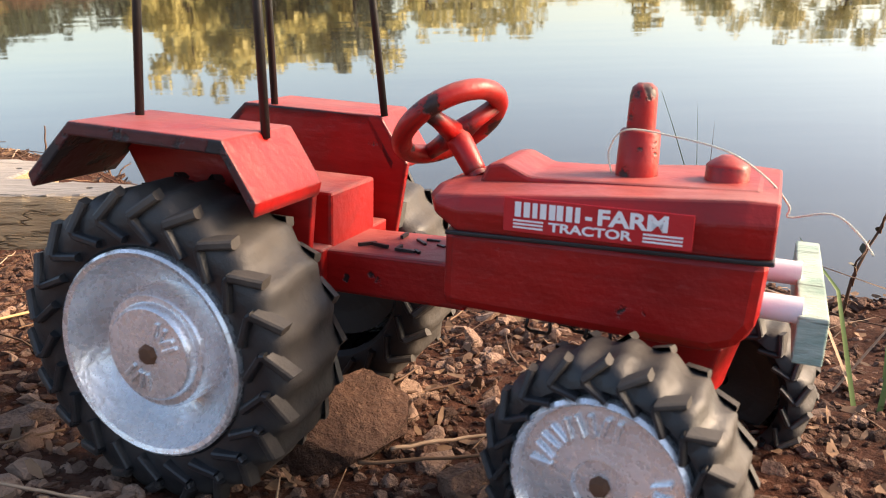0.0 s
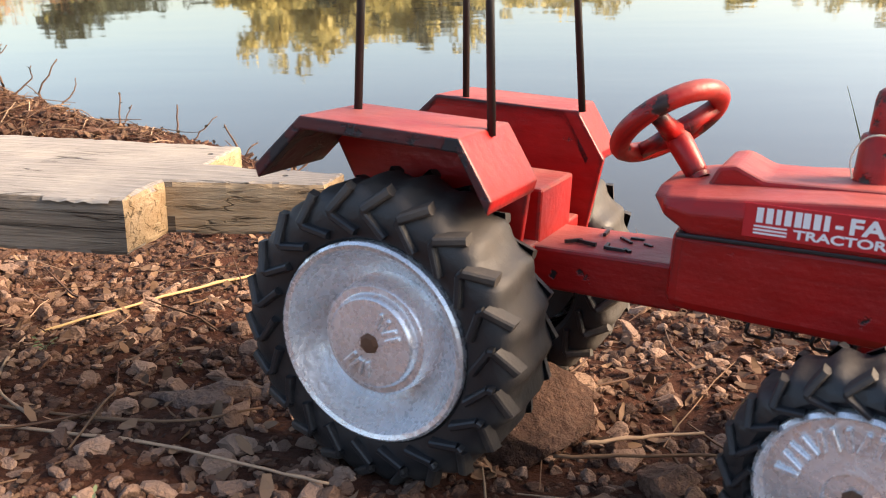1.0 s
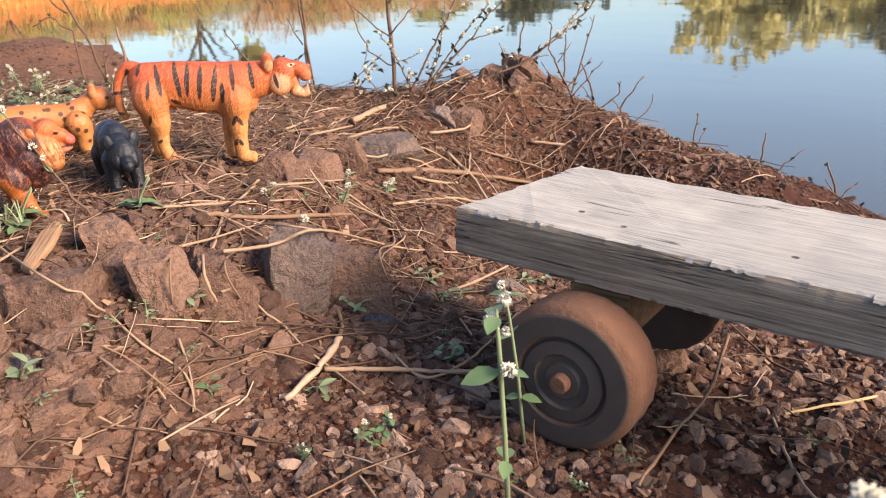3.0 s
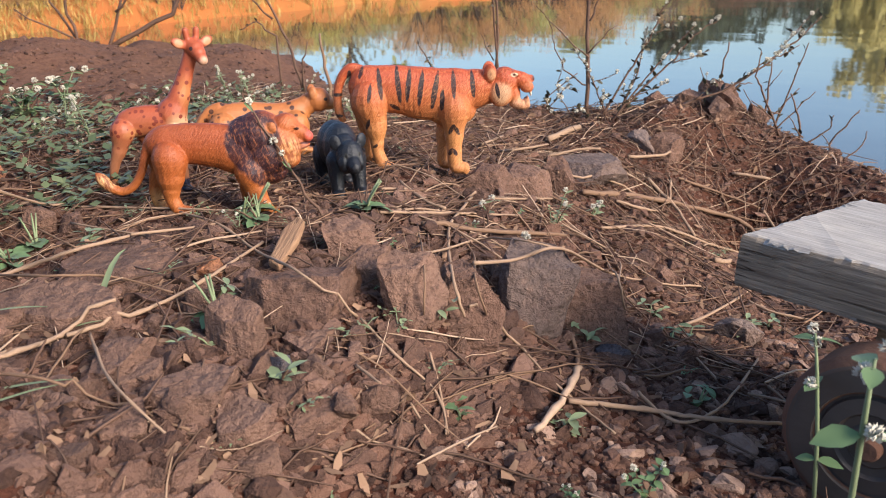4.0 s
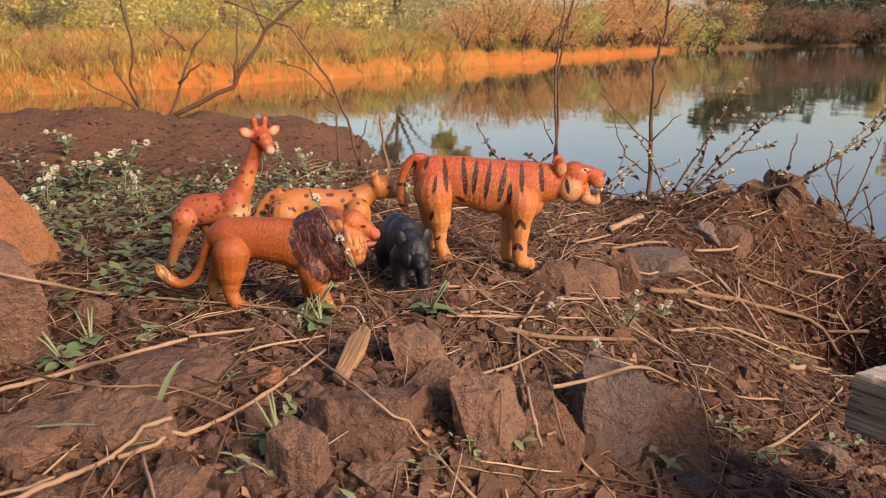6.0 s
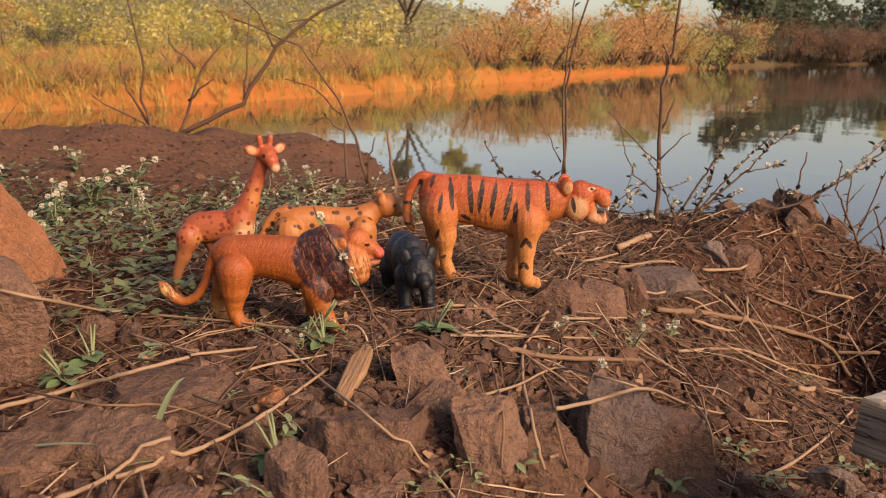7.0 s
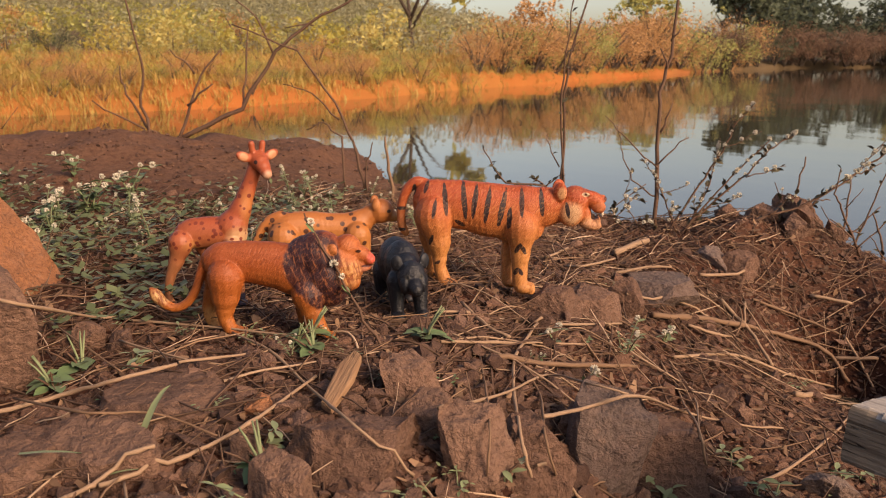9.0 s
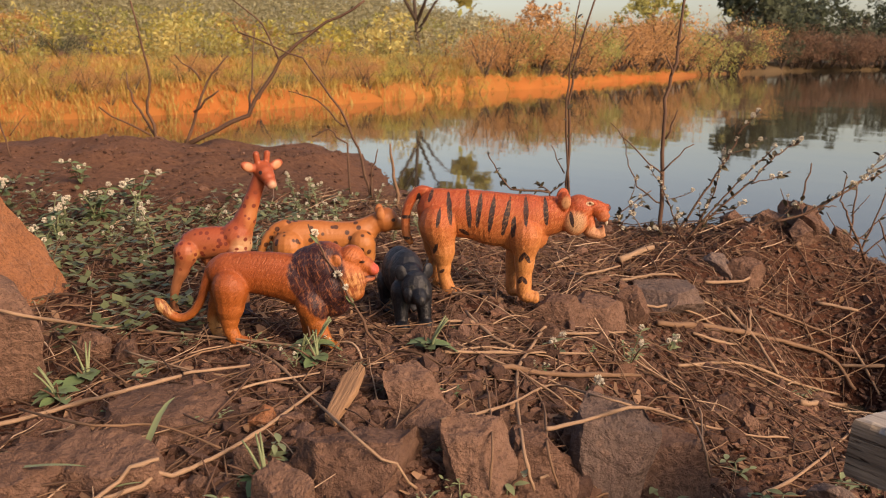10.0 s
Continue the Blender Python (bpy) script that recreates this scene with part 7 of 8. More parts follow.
# ---- loose thread snagged on the toy ----
def build_thread():
    pts = [(0.1316, 0.054, 0.0645), (0.1303, 0.054, 0.0711), (0.1348, 0.0535, 0.0775), (0.1484, 0.056, 0.0764), (0.164, 0.054, 0.0735), (0.1749, 0.056, 0.0667), (0.1815, 0.058, 0.0593), (0.182, 0.058, 0.0561), (0.1928, 0.058, 0.0583), (0.2002, 0.056, 0.0538), (0.2048, 0.054, 0.0481)]
    fine = []
    for i in range(len(pts) - 1):
        a, b, c, d = [Vector(pts[max(0, min(len(pts) - 1, i + k))]) for k in (-1, 0, 1, 2)]
        for k in range(6):
            t = k / 6
            fine.append(TRACTOR @ (0.5 * (2 * b + (c - a) * t + (2 * a - 5 * b + 4 * c - d) * t * t + (3 * b - a - 3 * c + d) * t ** 3)))
    tagged(new("thread", tube("thread", fine, 0.00028, NYLON, 5)), "thin pale thread looped round the toy exhaust", "thread")


build_thread()


# ---- everything on the mound goes with its ground ----
def settle():
    bpy.context.view_layer.update()
    for ob in list(scene.objects):
        if ob.parent or ob.name in ("ground", "water") or ob.type not in ("MESH", "EMPTY"):
            continue
        if ob.type == "MESH" and ob.matrix_basis == Matrix():
            n = len(ob.data.vertices)
            co = np.empty(n * 3)
            ob.data.vertices.foreach_get("co", co)
            co = co.reshape(n, 3)
            ob.data.vertices.foreach_set("co", drawn_in(co).ravel())
            ob.data.update()
        else:
            at = ob.matrix_basis.translation
            k = float(nearer(np.array(at)))
            if k < 0.9999:
                ob.matrix_basis = Matrix.Translation(Vector(drawn_in(np.array(at)))) @ Matrix.Scale(k, 4) @ Matrix.Translation(-at) @ ob.matrix_basis


settle()


# ---- stones, straw and shrubs set on the finished ground ----
def undrawn(p):
    """The place on the drawing of the land that ends up at p."""
    p = np.asarray(p, float)
    q = p.copy()
    for _ in range(14):
        q = STAND + (p - STAND) / nearer(q)[..., None]
    return q


def lies(x, y):
    """The height of the finished ground."""
    x, y = np.asarray(x, float), np.asarray(y, float)
    z = np.zeros_like(x) + 0.05
    for _ in range(4):
        q = undrawn(np.stack([x, y, z], -1))
        z = drawn_in(np.stack([q[..., 0], q[..., 1], land(q[..., 0], q[..., 1])], -1))[..., 2]
    return z


def set_stone(seed, x, y, top, size, turn=53.0, tip=0.0, material=STONE, label=BROWN_LABEL, cuts=9, faces=(), roll=0.0):
    ob = new("stone", stone_mesh(seed, size, cuts, 0.03, material, 5, faces))
    ob.matrix_basis = pose(x, y, top - size[2] * 0.42, tip, roll, turn)
    return tagged(ob, label, "stone", "stones on the bank")


FLAT, STEEP = ((0, -0.25, 1), 0.42), ((0, -1, 0.2), 0.45)
# seed, x, y, top, width, depth, height, turn, tip
for row in ((103, -0.553, 0.134, 0.104, 0.05, 0.038, 0.046, 50, -22), (104, -0.54, 0.103, 0.1, 0.02, 0.017, 0.04, 44, -6), (105, -0.589, 0.186, 0.104, 0.026, 0.022, 0.038, 60, -8),
            (106, -0.531, 0.173, 0.102, 0.024, 0.02, 0.052, 50, -10), (107, -0.53, 0.201, 0.094, 0.026, 0.024, 0.05, 62, -8), (108, -0.557, 0.257, 0.07, 0.022, 0.018, 0.03, 40, 0),
            (109, -0.563, 0.176, 0.094, 0.02, 0.016, 0.03, 30, 0), (110, -0.689, 0.369, 0.083, 0.033, 0.028, 0.037, 40, -6), (111, -0.683, 0.399, 0.075, 0.035, 0.028, 0.036, 62, -4), (112, -0.7, 0.454, 0.069, 0.022, 0.018, 0.04, 30, 0)):
    set_stone(row[0], row[1], row[2], row[3], row[4:7], row[7], row[8], faces=(FLAT, STEEP))
for row in ((113, -0.628, 0.099, 0.1, 0.043, 0.034, 0.028, 55, -12), (121, -0.599, 0.126, 0.092, 0.024, 0.018, 0.016, 62, 0), (114, -0.553, 0.065, 0.094, 0.022, 0.018, 0.026, 30, 0), (115, -0.604, 0.03, 0.1, 0.026, 0.02, 0.026, 60, -6), (116, -0.597, 0.058, 0.099, 0.031, 0.025, 0.026, 48, 0),
            (117, -0.523, 0.079, 0.089, 0.026, 0.02, 0.02, 70, -8), (131, -0.507, 0.082, 0.082, 0.02, 0.016, 0.016, 20, 6), (132, -0.518, 0.05, 0.086, 0.02, 0.016, 0.018, 60, 0), (133, -0.544, 0.069, 0.088, 0.024, 0.018, 0.018, 35, -6), (134, -0.502, 0.108, 0.073, 0.022, 0.018, 0.018, 80, 0), (135, -0.62, 0.05, 0.096, 0.03, 0.022, 0.02, 50, 0), (118, -0.571, 0.027, 0.092, 0.02, 0.016, 0.02, 15, 0), (119, -0.529, 0.124, 0.085, 0.02, 0.015, 0.02, 50, -5), (120, -0.511, 0.101, 0.079, 0.014, 0.012, 0.018, 35, 0), (128, -0.543, 0.036, 0.089, 0.019, 0.015, 0.018, 20, 0), (129, -0.556, 0.007, 0.096, 0.024, 0.02, 0.026, 65, 0)):
    set_stone(row[0], row[1], row[2], row[3], row[4:7], row[7], row[8], faces=(FLAT,))
set_stone(122, -0.708, 0.042, 0.124, (0.046, 0.036, 0.058), 40, 0, cuts=12)
set_stone(1, -0.85, 0.052, 0.158, (0.135, 0.11, 0.13), 53, 0, STONE_RED, "large ochre stone with a sloping face", 5, (((0.83, -0.1, 0.55), 0.3), ((0.2, -1, 0.15), 0.45)))
set_stone(123, -0.539, 0.262, 0.083, (0.028, 0.028, 0.068), 53, -14, STONE_GREY, "split grey stone half sunk in soil", 7, (FLAT, STEEP), 8)
set_stone(124, -0.538, 0.301, 0.062, (0.044, 0.034, 0.056), 53, -12, STONE, "split brown stone half sunk in soil", 7, (FLAT, STEEP), -4)
set_stone(125, -0.721, 0.524, 0.056, (0.058, 0.04, 0.034), 53, 0, STONE_GREY, "flat weathered grey stone among dry straw", 8, (((0, 0, 1), 0.45),))
set_stone(136, -0.515, 0.294, 0.026, (0.016, 0.011, 0.014), 53, 0, STONE_BLUE, "small smooth slate-blue pebble", 10)
set_stone(137, -0.507, 0.405, 0.004, (0.028, 0.016, 0.016), 53, 0, STONE_GREY, GREY_LABEL, 9)
set_stone(138, -0.524, 0.106, 0.082, (0.012, 0.009, 0.012), 53, 0, STONE_BLUE, "small smooth slate-blue pebble", 10)
set_stone(139, -0.602, 0.122, 0.094, (0.011, 0.009, 0.01), 53, 0, STONE_RED, "small ochre stone on the soil", 10)
set_stone(126, -0.743, 0.669, 0.044, (0.028, 0.024, 0.034), 53, 0, STONE, "small rounded brown stone on the bank", 10)
set_stone(127, -0.765, 0.66, 0.046, (0.03, 0.02, 0.026), 20, 0, STONE_GREY, GREY_LABEL, 10)


def long_straw():
    """Long thin stalks that lie over one another on the mound."""
    rng = random.Random(71)
    xs, ys = [], []
    plans = []
    while len(plans) < 130:
        x, y = rng.uniform(-1.0, -0.36), rng.uniform(0.06, 0.86)
        dx, dy = x - MID[0], y - MID[1]
        if math.hypot(dx, dy) > near_shore(math.degrees(math.atan2(-dx, dy))) - 0.08:
            continue
        if x + y < -0.62 and rng.random() < 0.6 or y < 0.2 and rng.random() < 0.5 or x > -0.6 and rng.random() < 0.65:
            continue
        a = rng.gauss(0.95, 0.6) if rng.random() < 0.4 else rng.uniform(0, math.pi)
        l = rng.uniform(0.025, 0.06) * rng.choice([1, 1, 1.5, 2.2])
        plans.append((x, y, a, l, rng.gauss(0, 0.22), rng.uniform(0.0005, 0.007), rng.uniform(0.0003, 0.0008), rng.random()))
    n = 8
    px_, py_ = [], []
    for x, y, a, l, bend, lift, r, pick in plans:
        cx, cy, ang = x, y, a
        for i in range(n):
            px_.append(cx), py_.append(cy)
            ang += bend * 0.35 + rng.uniform(-0.1, 0.1)
            cx, cy = cx + math.cos(ang) * l / (n - 1), cy + math.sin(ang) * l / (n - 1)
    zs = lies(np.array(px_), np.array(py_))
    heaps = {"pale": Heap(), "brown": Heap()}
    for k, (x, y, a, l, bend, lift, r, pick) in enumerate(plans):
        z = zs[k * n:(k + 1) * n]
        # a stiff stalk rests on the high spots
        fit_z = np.maximum(z, np.linspace(z[0], z[-1], n)) * 0.6 + z * 0.4
        pts = [(px_[k * n + i], py_[k * n + i], float(max(fit_z[i], z[i])) + 0.0016 + lift * (0.4 + 0.6 * math.sin(i / (n - 1) * 3.1))) for i in range(n)]
        heaps["pale" if pick < 0.42 else "brown"].add(*tube_data(pts, [r * (1.2 if i == 4 else 1.0) * (1 - 0.05 * i) for i in range(n)], 5, False))
    tagged(new("long_straw", heaps["pale"].mesh("long_straw", STRAW_PALE, True)), "long pale dry stalks lying crosswise over the soil", "dry straw", kind="stuff")
    tagged(new("long_straw", heaps["brown"].mesh("long_straw", STRAW, True)), "long brown dry stalks lying crosswise over the soil", "dry straw", kind="stuff")


long_straw()


def brow_shrubs():
    """The flowering shrubs and dead stems along the brow of the bank."""
    V = 0.00064
    shrub_of("flowering_shrub", "straggling shrub with small dark leaves and white buds over the water", (-0.845, 0.708, float(lies(-0.845, 0.708)) - 0.002), V,
             [(1.0, [(-18, 0), (28, 84), (63, 141), (84, 190), (109, 217)]), (1.0, [(0, 0), (63, 63), (112, 105), (140, 141), (186, 169)]), (0.9, [(0, 0), (30, 36), (72, 88), (110, 128), (140, 160)]), (0.8, [(-7, -7), (-71, 0), (-106, 28), (-110, 49), (-57, 88)]),
              (0.7, [(-30, -4), (-60, 12), (-80, 40), (-92, 70)]), (0.7, [(0, 0), (-20, 50), (-40, 96), (-66, 130)]), (0.7, [(10, 4), (44, 70), (58, 130), (62, 160)]), (0.6, [(-18, 0), (-44, 20), (-60, 34)])], 0.0013, TWIG, SHRUB_DARK, 0.0062, 0.017, 4, swing=0.12, side=2)
    shrub_of("flowering_shrub", "long arching shrub branch with white buds over the water", (-0.835, 0.718, float(lies(-0.835, 0.718)) - 0.002), V,
             [(1.1, [(0, 0), (70, 10), (126, 35), (176, 49), (239, 84), (295, 127), (334, 165)]), (0.7, [(176, 49), (225, 80), (262, 106), (300, 150)]), (0.6, [(126, 35), (150, 60), (170, 66)])], 0.0015, TWIG, SHRUB_DARK, 0.008, 0.016, 5, swing=0.1, side=1)
    shrub_of("dead_plant", "tall thin bare stem with short twigs", (-0.861, 0.691, float(lies(-0.861, 0.691)) - 0.002), V,
             [(1.0, [(0, 0), (-1, 119), (-3, 211), (11, 288), (25, 401), (32, 460)]), (0.5, [(-2, 170), (14, 215)]), (0.5, [(6, 270), (-4, 300)]), (0.5, [(14, 310), (26, 330)]), (0.4, [(-1, 110), (-48, 150), (-90, 195)]), (0.4, [(-1, 120), (44, 160)]), (0.4, [(0, 60), (-40, 90), (-62, 134), (-70, 180)])], 0.0024, TWIG, None, 0, 0, 6, "dead stem", 0.06)
    shrub_of("dead_plant", "tall thin pair of bare stems", (-0.97, 0.66, float(lies(-0.97, 0.66)) - 0.002), V * 1.04,
             [(1.0, [(0, 0), (0, 90), (0, 200), (9, 270), (44, 396), (52, 440)]), (0.8, [(5, 0), (-5, 190), (0, 270), (14, 400)]), (0.4, [(9, 270), (20, 320)]), (0.5, [(-5, 80), (-28, 130)])], 0.0017, TWIG, SHRUB_DARK, 0.03, 0, 7, "dead stem", 0.06)
    shrub_of("twiggy_weed", "small dark leafy twig at the bank's edge", (-0.985, 0.648, float(lies(-0.985, 0.648)) - 0.002), V,
             [(1.0, [(0, 50), (-70, 58), (-90, 80), (-112, 122)]), (1.0, [(0, 0), (0, 50), (-26, 66)]), (0.7, [(0, 50), (26, 70)])], 0.0013, TWIG, SHRUB_DARK, 0.0045, 0, 8, swing=0.1)
    for x, y, strokes in ((-0.735, 0.86, [(1.0, [(0, 0), (22, 64), (50, 150)]), (0.6, [(10, 30), (-45, 50)])]), (-0.715, 0.845, [(1.0, [(0, 0), (-40, 85), (-52, 110), (-44, 150)]), (0.7, [(-20, 40), (-60, 70)]), (0.7, [(-10, 20), (30, 60), (52, 80)]), (0.5, [(-40, 85), (-15, 120)])])):
        shrub_of("twiggy_weed", "dry twig with few dead leaves on the bank's crest", (x, y, float(lies(x, y)) - 0.003), V, strokes, 0.0013, TWIG, SHRUB_DARK, 0.02, 0, 40 + int(-x * 1000), swing=0.1)


brow_shrubs()


# ---- stalks, seedlings and blades laid over the finished ground and its stones ----
def stone_tops():
    """One search tree over all the stones."""
    bpy.context.view_layer.update()
    verts, faces = [], []
    for ob in scene.objects:
        if ob.name.split(".")[0] == "stone" and ob.type == "MESH":
            o, m = len(verts), ob.matrix_world
            verts += [m @ v.co for v in ob.data.vertices]
            faces += [[i + o for i in p.vertices] for p in ob.data.polygons]
    return BVHTree.FromPolygons(verts, faces)


TOPS = stone_tops()


def rests(x, y):
    """The height of the ground or of the stone on it."""
    z = np.array(lies(x, y), float)
    for i in range(len(z)):
        hit = TOPS.ray_cast(Vector((x[i], y[i], 0.4)), Vector((0, 0, -1)))[0]
        if hit and z[i] < hit.z < z[i] + 0.035:
            z[i] = hit.z
    return z


def lay(points, radius, material, label):
    """A dry stalk lying through a few places, bridging the hollows between."""
    rng = random.Random(int(abs(points[0][0]) * 1e5 + points[0][1] * 1e4))
    P = [Vector(p) for p in points]
    pts = []
    for i in range(len(P) - 1):
        a, b, c, d = P[max(i - 1, 0)], P[i], P[i + 1], P[min(i + 2, len(P) - 1)]
        for k in range(5):
            t = k / 5
            pts.append(0.5 * ((2 * b) + (c - a) * t + (2 * a - 5 * b + 4 * c - d) * t * t + (3 * b - a - 3 * c + d) * t ** 3))
    pts.append(P[-1])
    low = rests(np.array([p.x for p in pts]), np.array([p.y for p in pts]))
    for k, p in enumerate(pts):
        p.z = max(p.z + 0.0035, min(float(low[k]) + 0.001, p.z + 0.007)) + radius * 0.8
        p.x += rng.uniform(-0.6, 0.6) * radius
        p.z += rng.uniform(0, 0.6) * radius
    n, knots = len(pts), rng.randrange(4, 9)
    radii = [radius * (1.5 if k % knots == knots - 1 else 1.15) * (1 - 0.3 * k / n) for k in range(n)]
    return tagged(new("dry_stalk", tube("dry_stalk", pts, radii, material, 7)), label, "dry stalk", "long dry stalks on the ground")


lay([(-0.689, 0.148, 0.09), (-0.646, 0.149, 0.092), (-0.604, 0.146, 0.089), (-0.545, 0.132, 0.098), (-0.532, 0.149, 0.078)], 0.0006, STALK, L1)
lay([(-0.577, 0.054, 0.086), (-0.581, 0.078, 0.085), (-0.585, 0.098, 0.086), (-0.593, 0.123, 0.089), (-0.613, 0.154, 0.089)], 0.0008, STALK, L1)
lay([(-0.557, 0.006, 0.094), (-0.556, 0.015, 0.093), (-0.566, 0.032, 0.09), (-0.577, 0.049, 0.086), (-0.582, 0.058, 0.087), (-0.58, 0.074, 0.093)], 0.0009, STALK, L1)
lay([(-0.666, 0.033, 0.085), (-0.664, 0.062, 0.087), (-0.641, 0.079, 0.097), (-0.643, 0.104, 0.097)], 0.0009, STALK, L1)
lay([(-0.688, 0.042, 0.128), (-0.683, 0.058, 0.122), (-0.748, 0.102, 0.092), (-0.718, 0.133, 0.09), (-0.66, 0.168, 0.092)], 0.0007, STALK, L1)
lay([(-0.676, 0.046, 0.086), (-0.61, 0.06, 0.099), (-0.611, 0.084, 0.092), (-0.588, 0.099, 0.087)], 0.0005, STRAW, "long brownish dry stem lying on the soil")
lay([(-0.71, 0.099, 0.091), (-0.66, 0.115, 0.092), (-0.625, 0.147, 0.089)], 0.0005, STALK, L1)
lay([(-0.788, 0.078, 0.09), (-0.727, 0.081, 0.092), (-0.668, 0.088, 0.09)], 0.0005, STRAW, "long brownish dry stem lying on the soil")
lay([(-0.646, 0.106, 0.097), (-0.649, 0.133, 0.093), (-0.648, 0.148, 0.092)], 0.0006, STALK, L1)
lay([(-0.577, 0.062, 0.085), (-0.544, 0.055, 0.085), (-0.52, 0.053, 0.085), (-0.504, 0.059, 0.075)], 0.0005, STALK, L1)
lay([(-0.562, 0.026, 0.087), (-0.543, 0.037, 0.088), (-0.533, 0.049, 0.08), (-0.505, 0.066, 0.074)], 0.0005, STRAW, "long brownish dry stem lying on the soil")
lay([(-0.561, 0.006, 0.095), (-0.57, 0.024, 0.089), (-0.57, 0.033, 0.09)], 0.0006, STALK, L1)
lay([(-0.655, 0.325, 0.068), (-0.612, 0.269, 0.072), (-0.577, 0.237, 0.072), (-0.527, 0.195, 0.082), (-0.519, 0.194, 0.068)], 0.0008, STALK, L1)
lay([(-0.554, 0.176, 0.089), (-0.563, 0.215, 0.081), (-0.597, 0.277, 0.065), (-0.552, 0.262, 0.078), (-0.539, 0.272, 0.075)], 0.0006, STALK, L1)
lay([(-0.525, 0.206, 0.087), (-0.543, 0.25, 0.073), (-0.537, 0.275, 0.074), (-0.589, 0.384, 0.018), (-0.575, 0.421, 0.004), (-0.572, 0.464, -0.009)], 0.0008, STALK, L1)
lay([(-0.615, 0.248, 0.076), (-0.581, 0.223, 0.077), (-0.527, 0.18, 0.092), (-0.52, 0.173, 0.075)], 0.0005, STRAW, "long brownish dry stem lying on the soil")
lay([(-0.599, 0.264, 0.07), (-0.577, 0.254, 0.066), (-0.522, 0.203, 0.083), (-0.517, 0.205, 0.066)], 0.0006, STRAW, "long brownish dry stem lying on the soil")
lay([(-0.61, 0.247, 0.077), (-0.609, 0.295, 0.062), (-0.628, 0.385, 0.034)], 0.0014, STRAW, "long brownish dry stem lying on the soil")
lay([(-0.688, 0.476, 0.034), (-0.69, 0.546, 0.017), (-0.689, 0.65, -0.017), (-0.666, 0.691, -0.035), (-0.642, 0.692, -0.058)], 0.0019, STRAW, "long brownish dry stem lying on the soil")
lay([(-0.717, 0.602, 0.017), (-0.686, 0.599, -0.001), (-0.649, 0.577, -0.017)], 0.0015, STALK, L1)
lay([(-0.644, 0.444, 0.022), (-0.652, 0.53, 0.002), (-0.643, 0.592, -0.026), (-0.651, 0.683, -0.062)], 0.0011, STALK, L1)
lay([(-0.617, 0.559, -0.027), (-0.643, 0.682, -0.07)], 0.0021, STALK, L1)
lay([(-0.641, 0.426, 0.025), (-0.598, 0.395, 0.017), (-0.525, 0.306, 0.054), (-0.519, 0.305, 0.038)], 0.0006, STALK, L1)
lay([(-0.746, 0.612, 0.032), (-0.735, 0.664, 0.027)], 0.0014, STALK, L1)
lay([(-0.703, 0.727, 0.002), (-0.675, 0.749, -0.003)], 0.0015, STALK, L1)
lay([(-0.69, 0.295, 0.078), (-0.653, 0.284, 0.075), (-0.636, 0.287, 0.072)], 0.0010, STALK, L1)
lay([(-0.656, 0.324, 0.068), (-0.658, 0.362, 0.059), (-0.668, 0.417, 0.046)], 0.0008, STALK, L1)
lay([(-0.63, 0.234, 0.083), (-0.629, 0.269, 0.075), (-0.636, 0.349, 0.055)], 0.0008, STALK, L1)
lay([(-0.675, 0.269, 0.081), (-0.672, 0.287, 0.078)], 0.0008, STALK, L1)
lay([(-0.755, 0.508, 0.049), (-0.742, 0.532, 0.053), (-0.73, 0.549, 0.053)], 0.0011, STALK, L1)
lay([(-0.693, 0.451, 0.055), (-0.706, 0.52, 0.032), (-0.696, 0.556, 0.017)], 0.0009, STALK, L1)
lay([(-0.794, 0.467, 0.061), (-0.831, 0.529, 0.054)], 0.0011, STALK, L1)
lay([(-0.778, 0.474, 0.056), (-0.755, 0.473, 0.061), (-0.796, 0.555, 0.047)], 0.0010, STALK, L1)
lay([(-0.716, 0.65, 0.01), (-0.698, 0.689, -0.008), (-0.663, 0.712, -0.023)], 0.0011, STRAW, "long brownish dry stem lying on the soil")
lay([(-0.662, 0.713, -0.023), (-0.64, 0.706, -0.042), (-0.623, 0.697, -0.057)], 0.0011, STALK, L1)
lay([(-0.66, 0.695, -0.041), (-0.627, 0.71, -0.035)], 0.0015, STALK, L1)
lay([(-0.712, 0.632, 0.011), (-0.691, 0.601, 0.0)], 0.0011, STALK, L1)
lay([(-0.683, 0.511, 0.022), (-0.67, 0.535, 0.012), (-0.68, 0.571, 0.001)], 0.0011, STALK, L1)
lay([(-0.53, 0.149, 0.078), (-0.51, 0.151, 0.068), (-0.5, 0.161, 0.053), (-0.485, 0.154, 0.044)], 0.0005, STALK, L1)
lay([(-0.51, 0.167, 0.064), (-0.499, 0.163, 0.051), (-0.485, 0.153, 0.044)], 0.0005, STALK, L1)
lay([(-0.52, 0.198, 0.071), (-0.522, 0.227, 0.045), (-0.505, 0.227, 0.036), (-0.484, 0.231, 0.024), (-0.465, 0.228, 0.021)], 0.0006, STALK, L1)
lay([(-0.51, 0.132, 0.071), (-0.494, 0.131, 0.07)], 0.0005, STALK, L1)
lay([(-0.497, 0.146, 0.055), (-0.486, 0.146, 0.047)], 0.0005, STALK, L1)
lay([(-0.525, 0.271, 0.028), (-0.515, 0.263, 0.027), (-0.504, 0.251, 0.028)], 0.0011, STRAW, "long brownish dry stem lying on the soil")
lay([(-0.505, 0.252, 0.028), (-0.491, 0.227, 0.028), (-0.477, 0.193, 0.031)], 0.0016, STRAW_PALE, "thick pale dry stick lying on the soil")
lay([(-0.489, 0.226, 0.027), (-0.478, 0.251, 0.019), (-0.461, 0.266, 0.016), (-0.447, 0.276, 0.015), (-0.429, 0.306, 0.008)], 0.0011, STALK, L1)
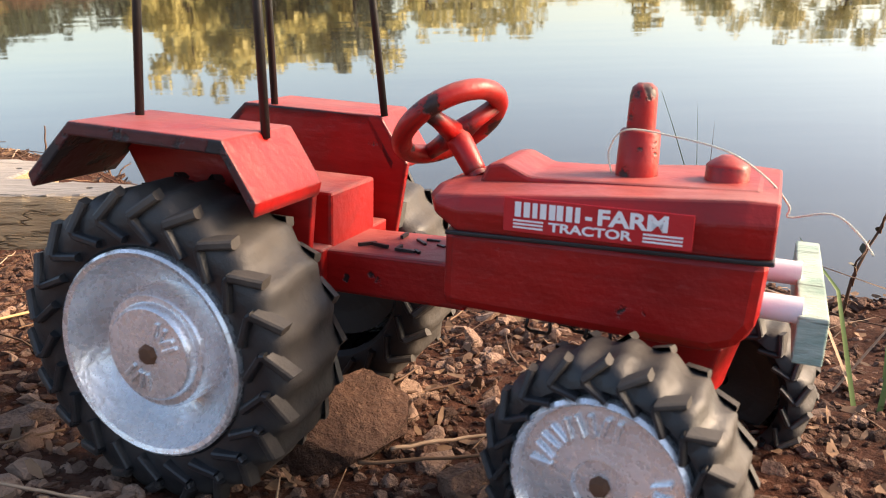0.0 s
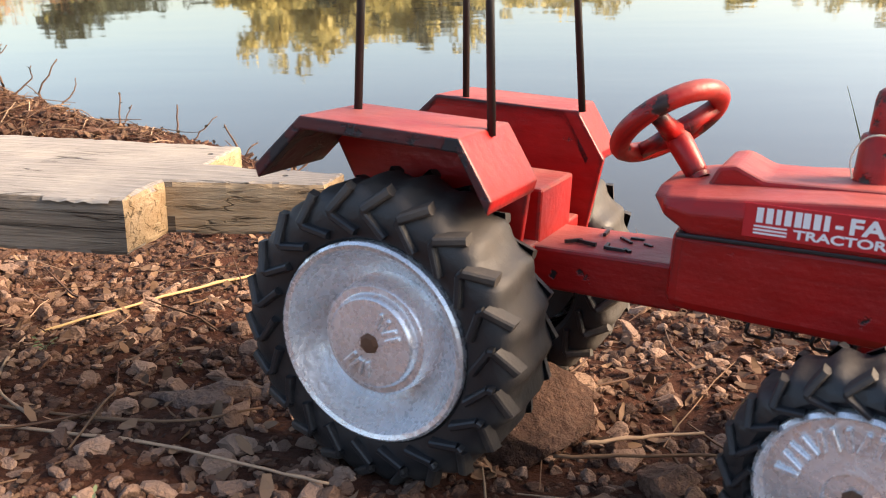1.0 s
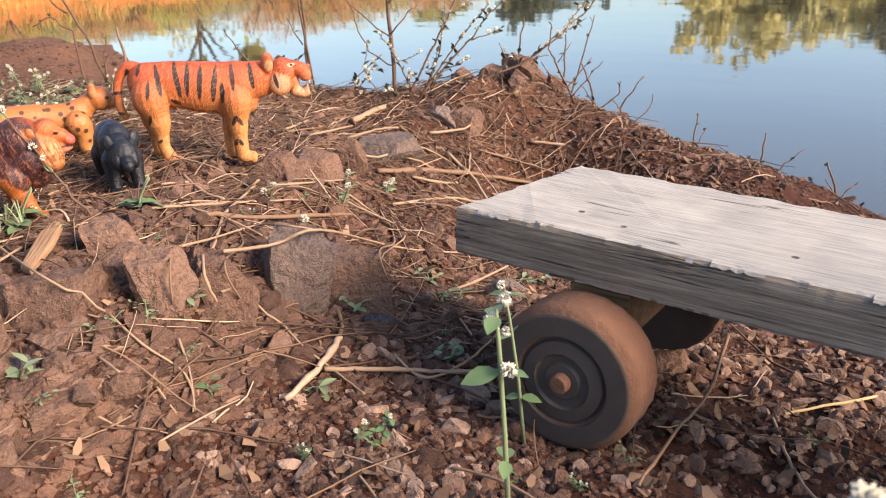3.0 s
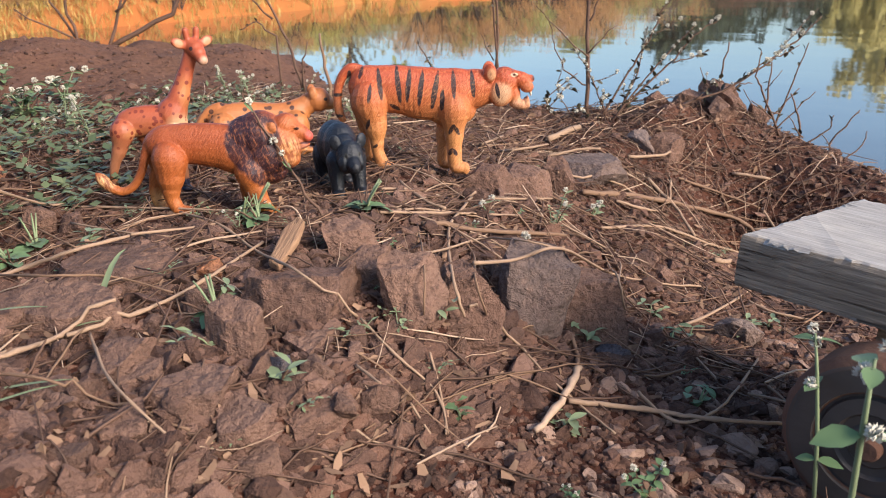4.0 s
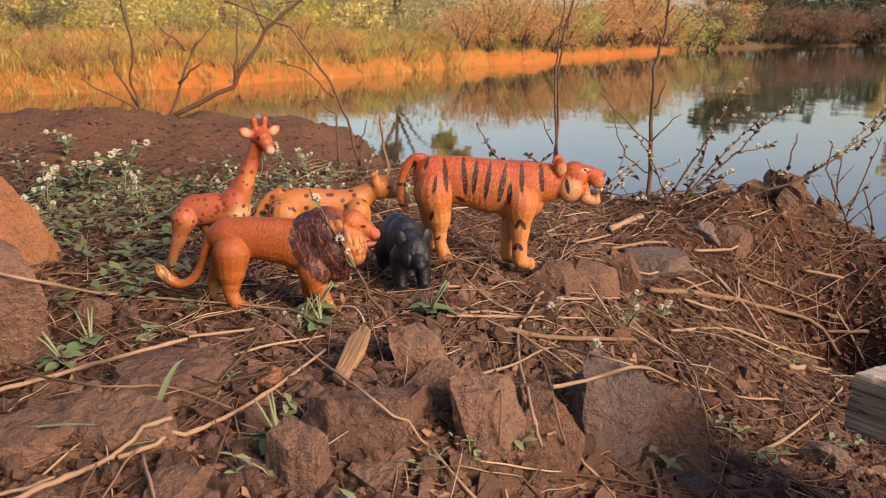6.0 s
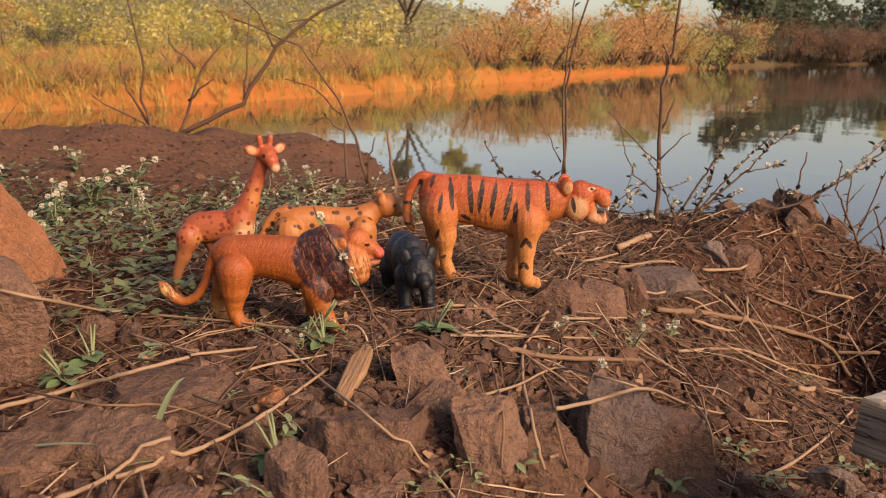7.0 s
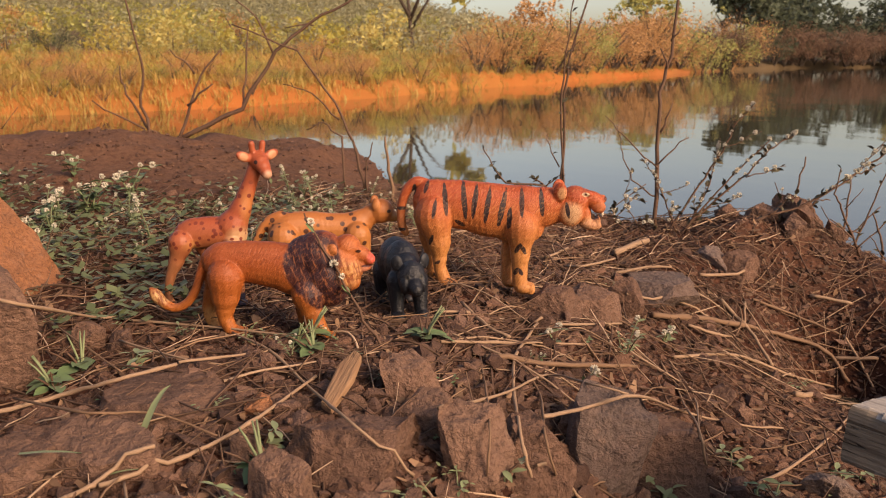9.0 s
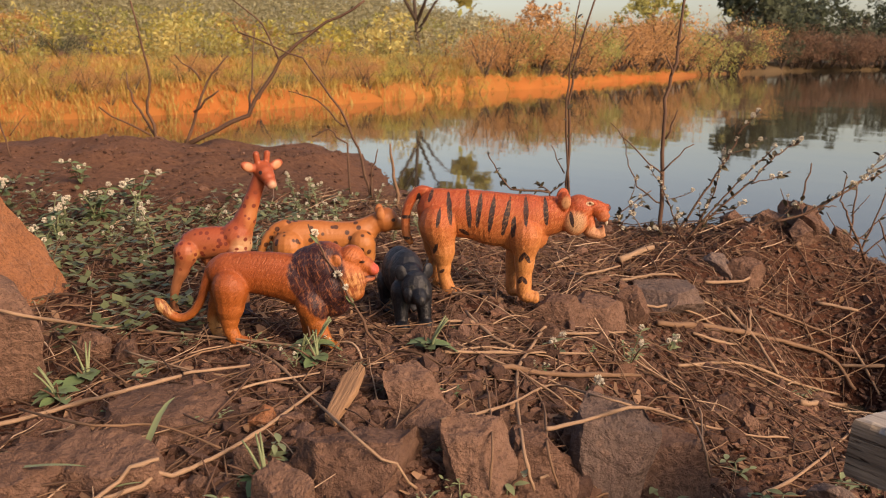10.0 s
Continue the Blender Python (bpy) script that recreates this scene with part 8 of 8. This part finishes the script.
lay([(-0.482, 0.267, 0.019), (-0.459, 0.261, 0.016), (-0.452, 0.276, 0.015), (-0.459, 0.31, 0.009), (-0.479, 0.373, -0.0)], 0.0007, STALK, L1)
lay([(-0.511, 0.338, 0.01), (-0.495, 0.337, 0.007), (-0.473, 0.32, 0.009)], 0.0006, STALK, L1)
lay([(-0.524, 0.359, 0.008), (-0.536, 0.412, -0.005), (-0.566, 0.514, -0.028), (-0.588, 0.586, -0.04)], 0.0009, STALK, L1)
lay([(-0.553, 0.496, -0.024), (-0.533, 0.496, -0.027), (-0.513, 0.51, -0.031)], 0.0009, STALK, L1)
lay([(-0.643, 0.437, 0.023), (-0.602, 0.411, 0.016), (-0.523, 0.305, 0.05), (-0.553, 0.362, 0.012)], 0.0005, STALK, L1)
lay([(-0.458, 0.344, 0.002), (-0.436, 0.324, 0.007)], 0.0007, STRAW, "long brownish dry stem lying on the soil")

# tiny seedlings, each of a few grey-green leaves
for k, (x, y) in enumerate(((-0.699, 0.066), (-0.682, 0.097), (-0.577, 0.112), (-0.63, 0.023), (-0.513, 0.103), (-0.529, 0.287), (-0.519, 0.349), (-0.547, 0.371), (-0.525, 0.471), (-0.495, 0.169), (-0.519, 0.181), (-0.479, 0.213), (-0.608, 0.319), (-0.665, 0.459), (-0.636, 0.321), (-0.464, 0.29), (-0.515, 0.36), (-0.53, 0.46))):
    sprout = weed(200 + k, 0.009, 2 + k % 2, 2, 1 if k in (12, 14, 13) else 0, LEAF_A if k % 3 else LEAF_B, "seedling", "tiny grey-green seedling on bare soil", 0.9)
    sprout.matrix_basis = pose(x, y, float(rests(np.array([x]), np.array([y]))[0]), 0, 0, k * 77) @ Matrix.Scale(0.8, 4)

# grass blades by the stones
for x, y, a, l, w, up in ((-0.6, 0.076, 120, 0.016, 0.003, 0.9), (-0.588, 0.05, 60, 0.02, 0.002, 0.3), (-0.602, 0.035, 40, 0.025, 0.002, 0.15), (-0.628, 0.018, 80, 0.016, 0.003, 0.6), (-0.56, 0.022, 50, 0.03, 0.002, 0.15), (-0.55, 0.012, 70, 0.03, 0.002, 0.2), (-0.64, 0.01, 50, 0.03, 0.002, 0.15)):
    z = float(rests(np.array([x]), np.array([y]))[0])
    c, d = math.cos(radians(a)), math.sin(radians(a))
    blade([(x, y, z), (x + c * l * 0.4, y + d * l * 0.4, z + l * up * 0.5), (x + c * l * 0.75, y + d * l * 0.75, z + l * up * 0.75), (x + c * l, y + d * l, z + l * up * 0.8)], w, LEAF_GREY, "short grey-green grass blade among the stones")
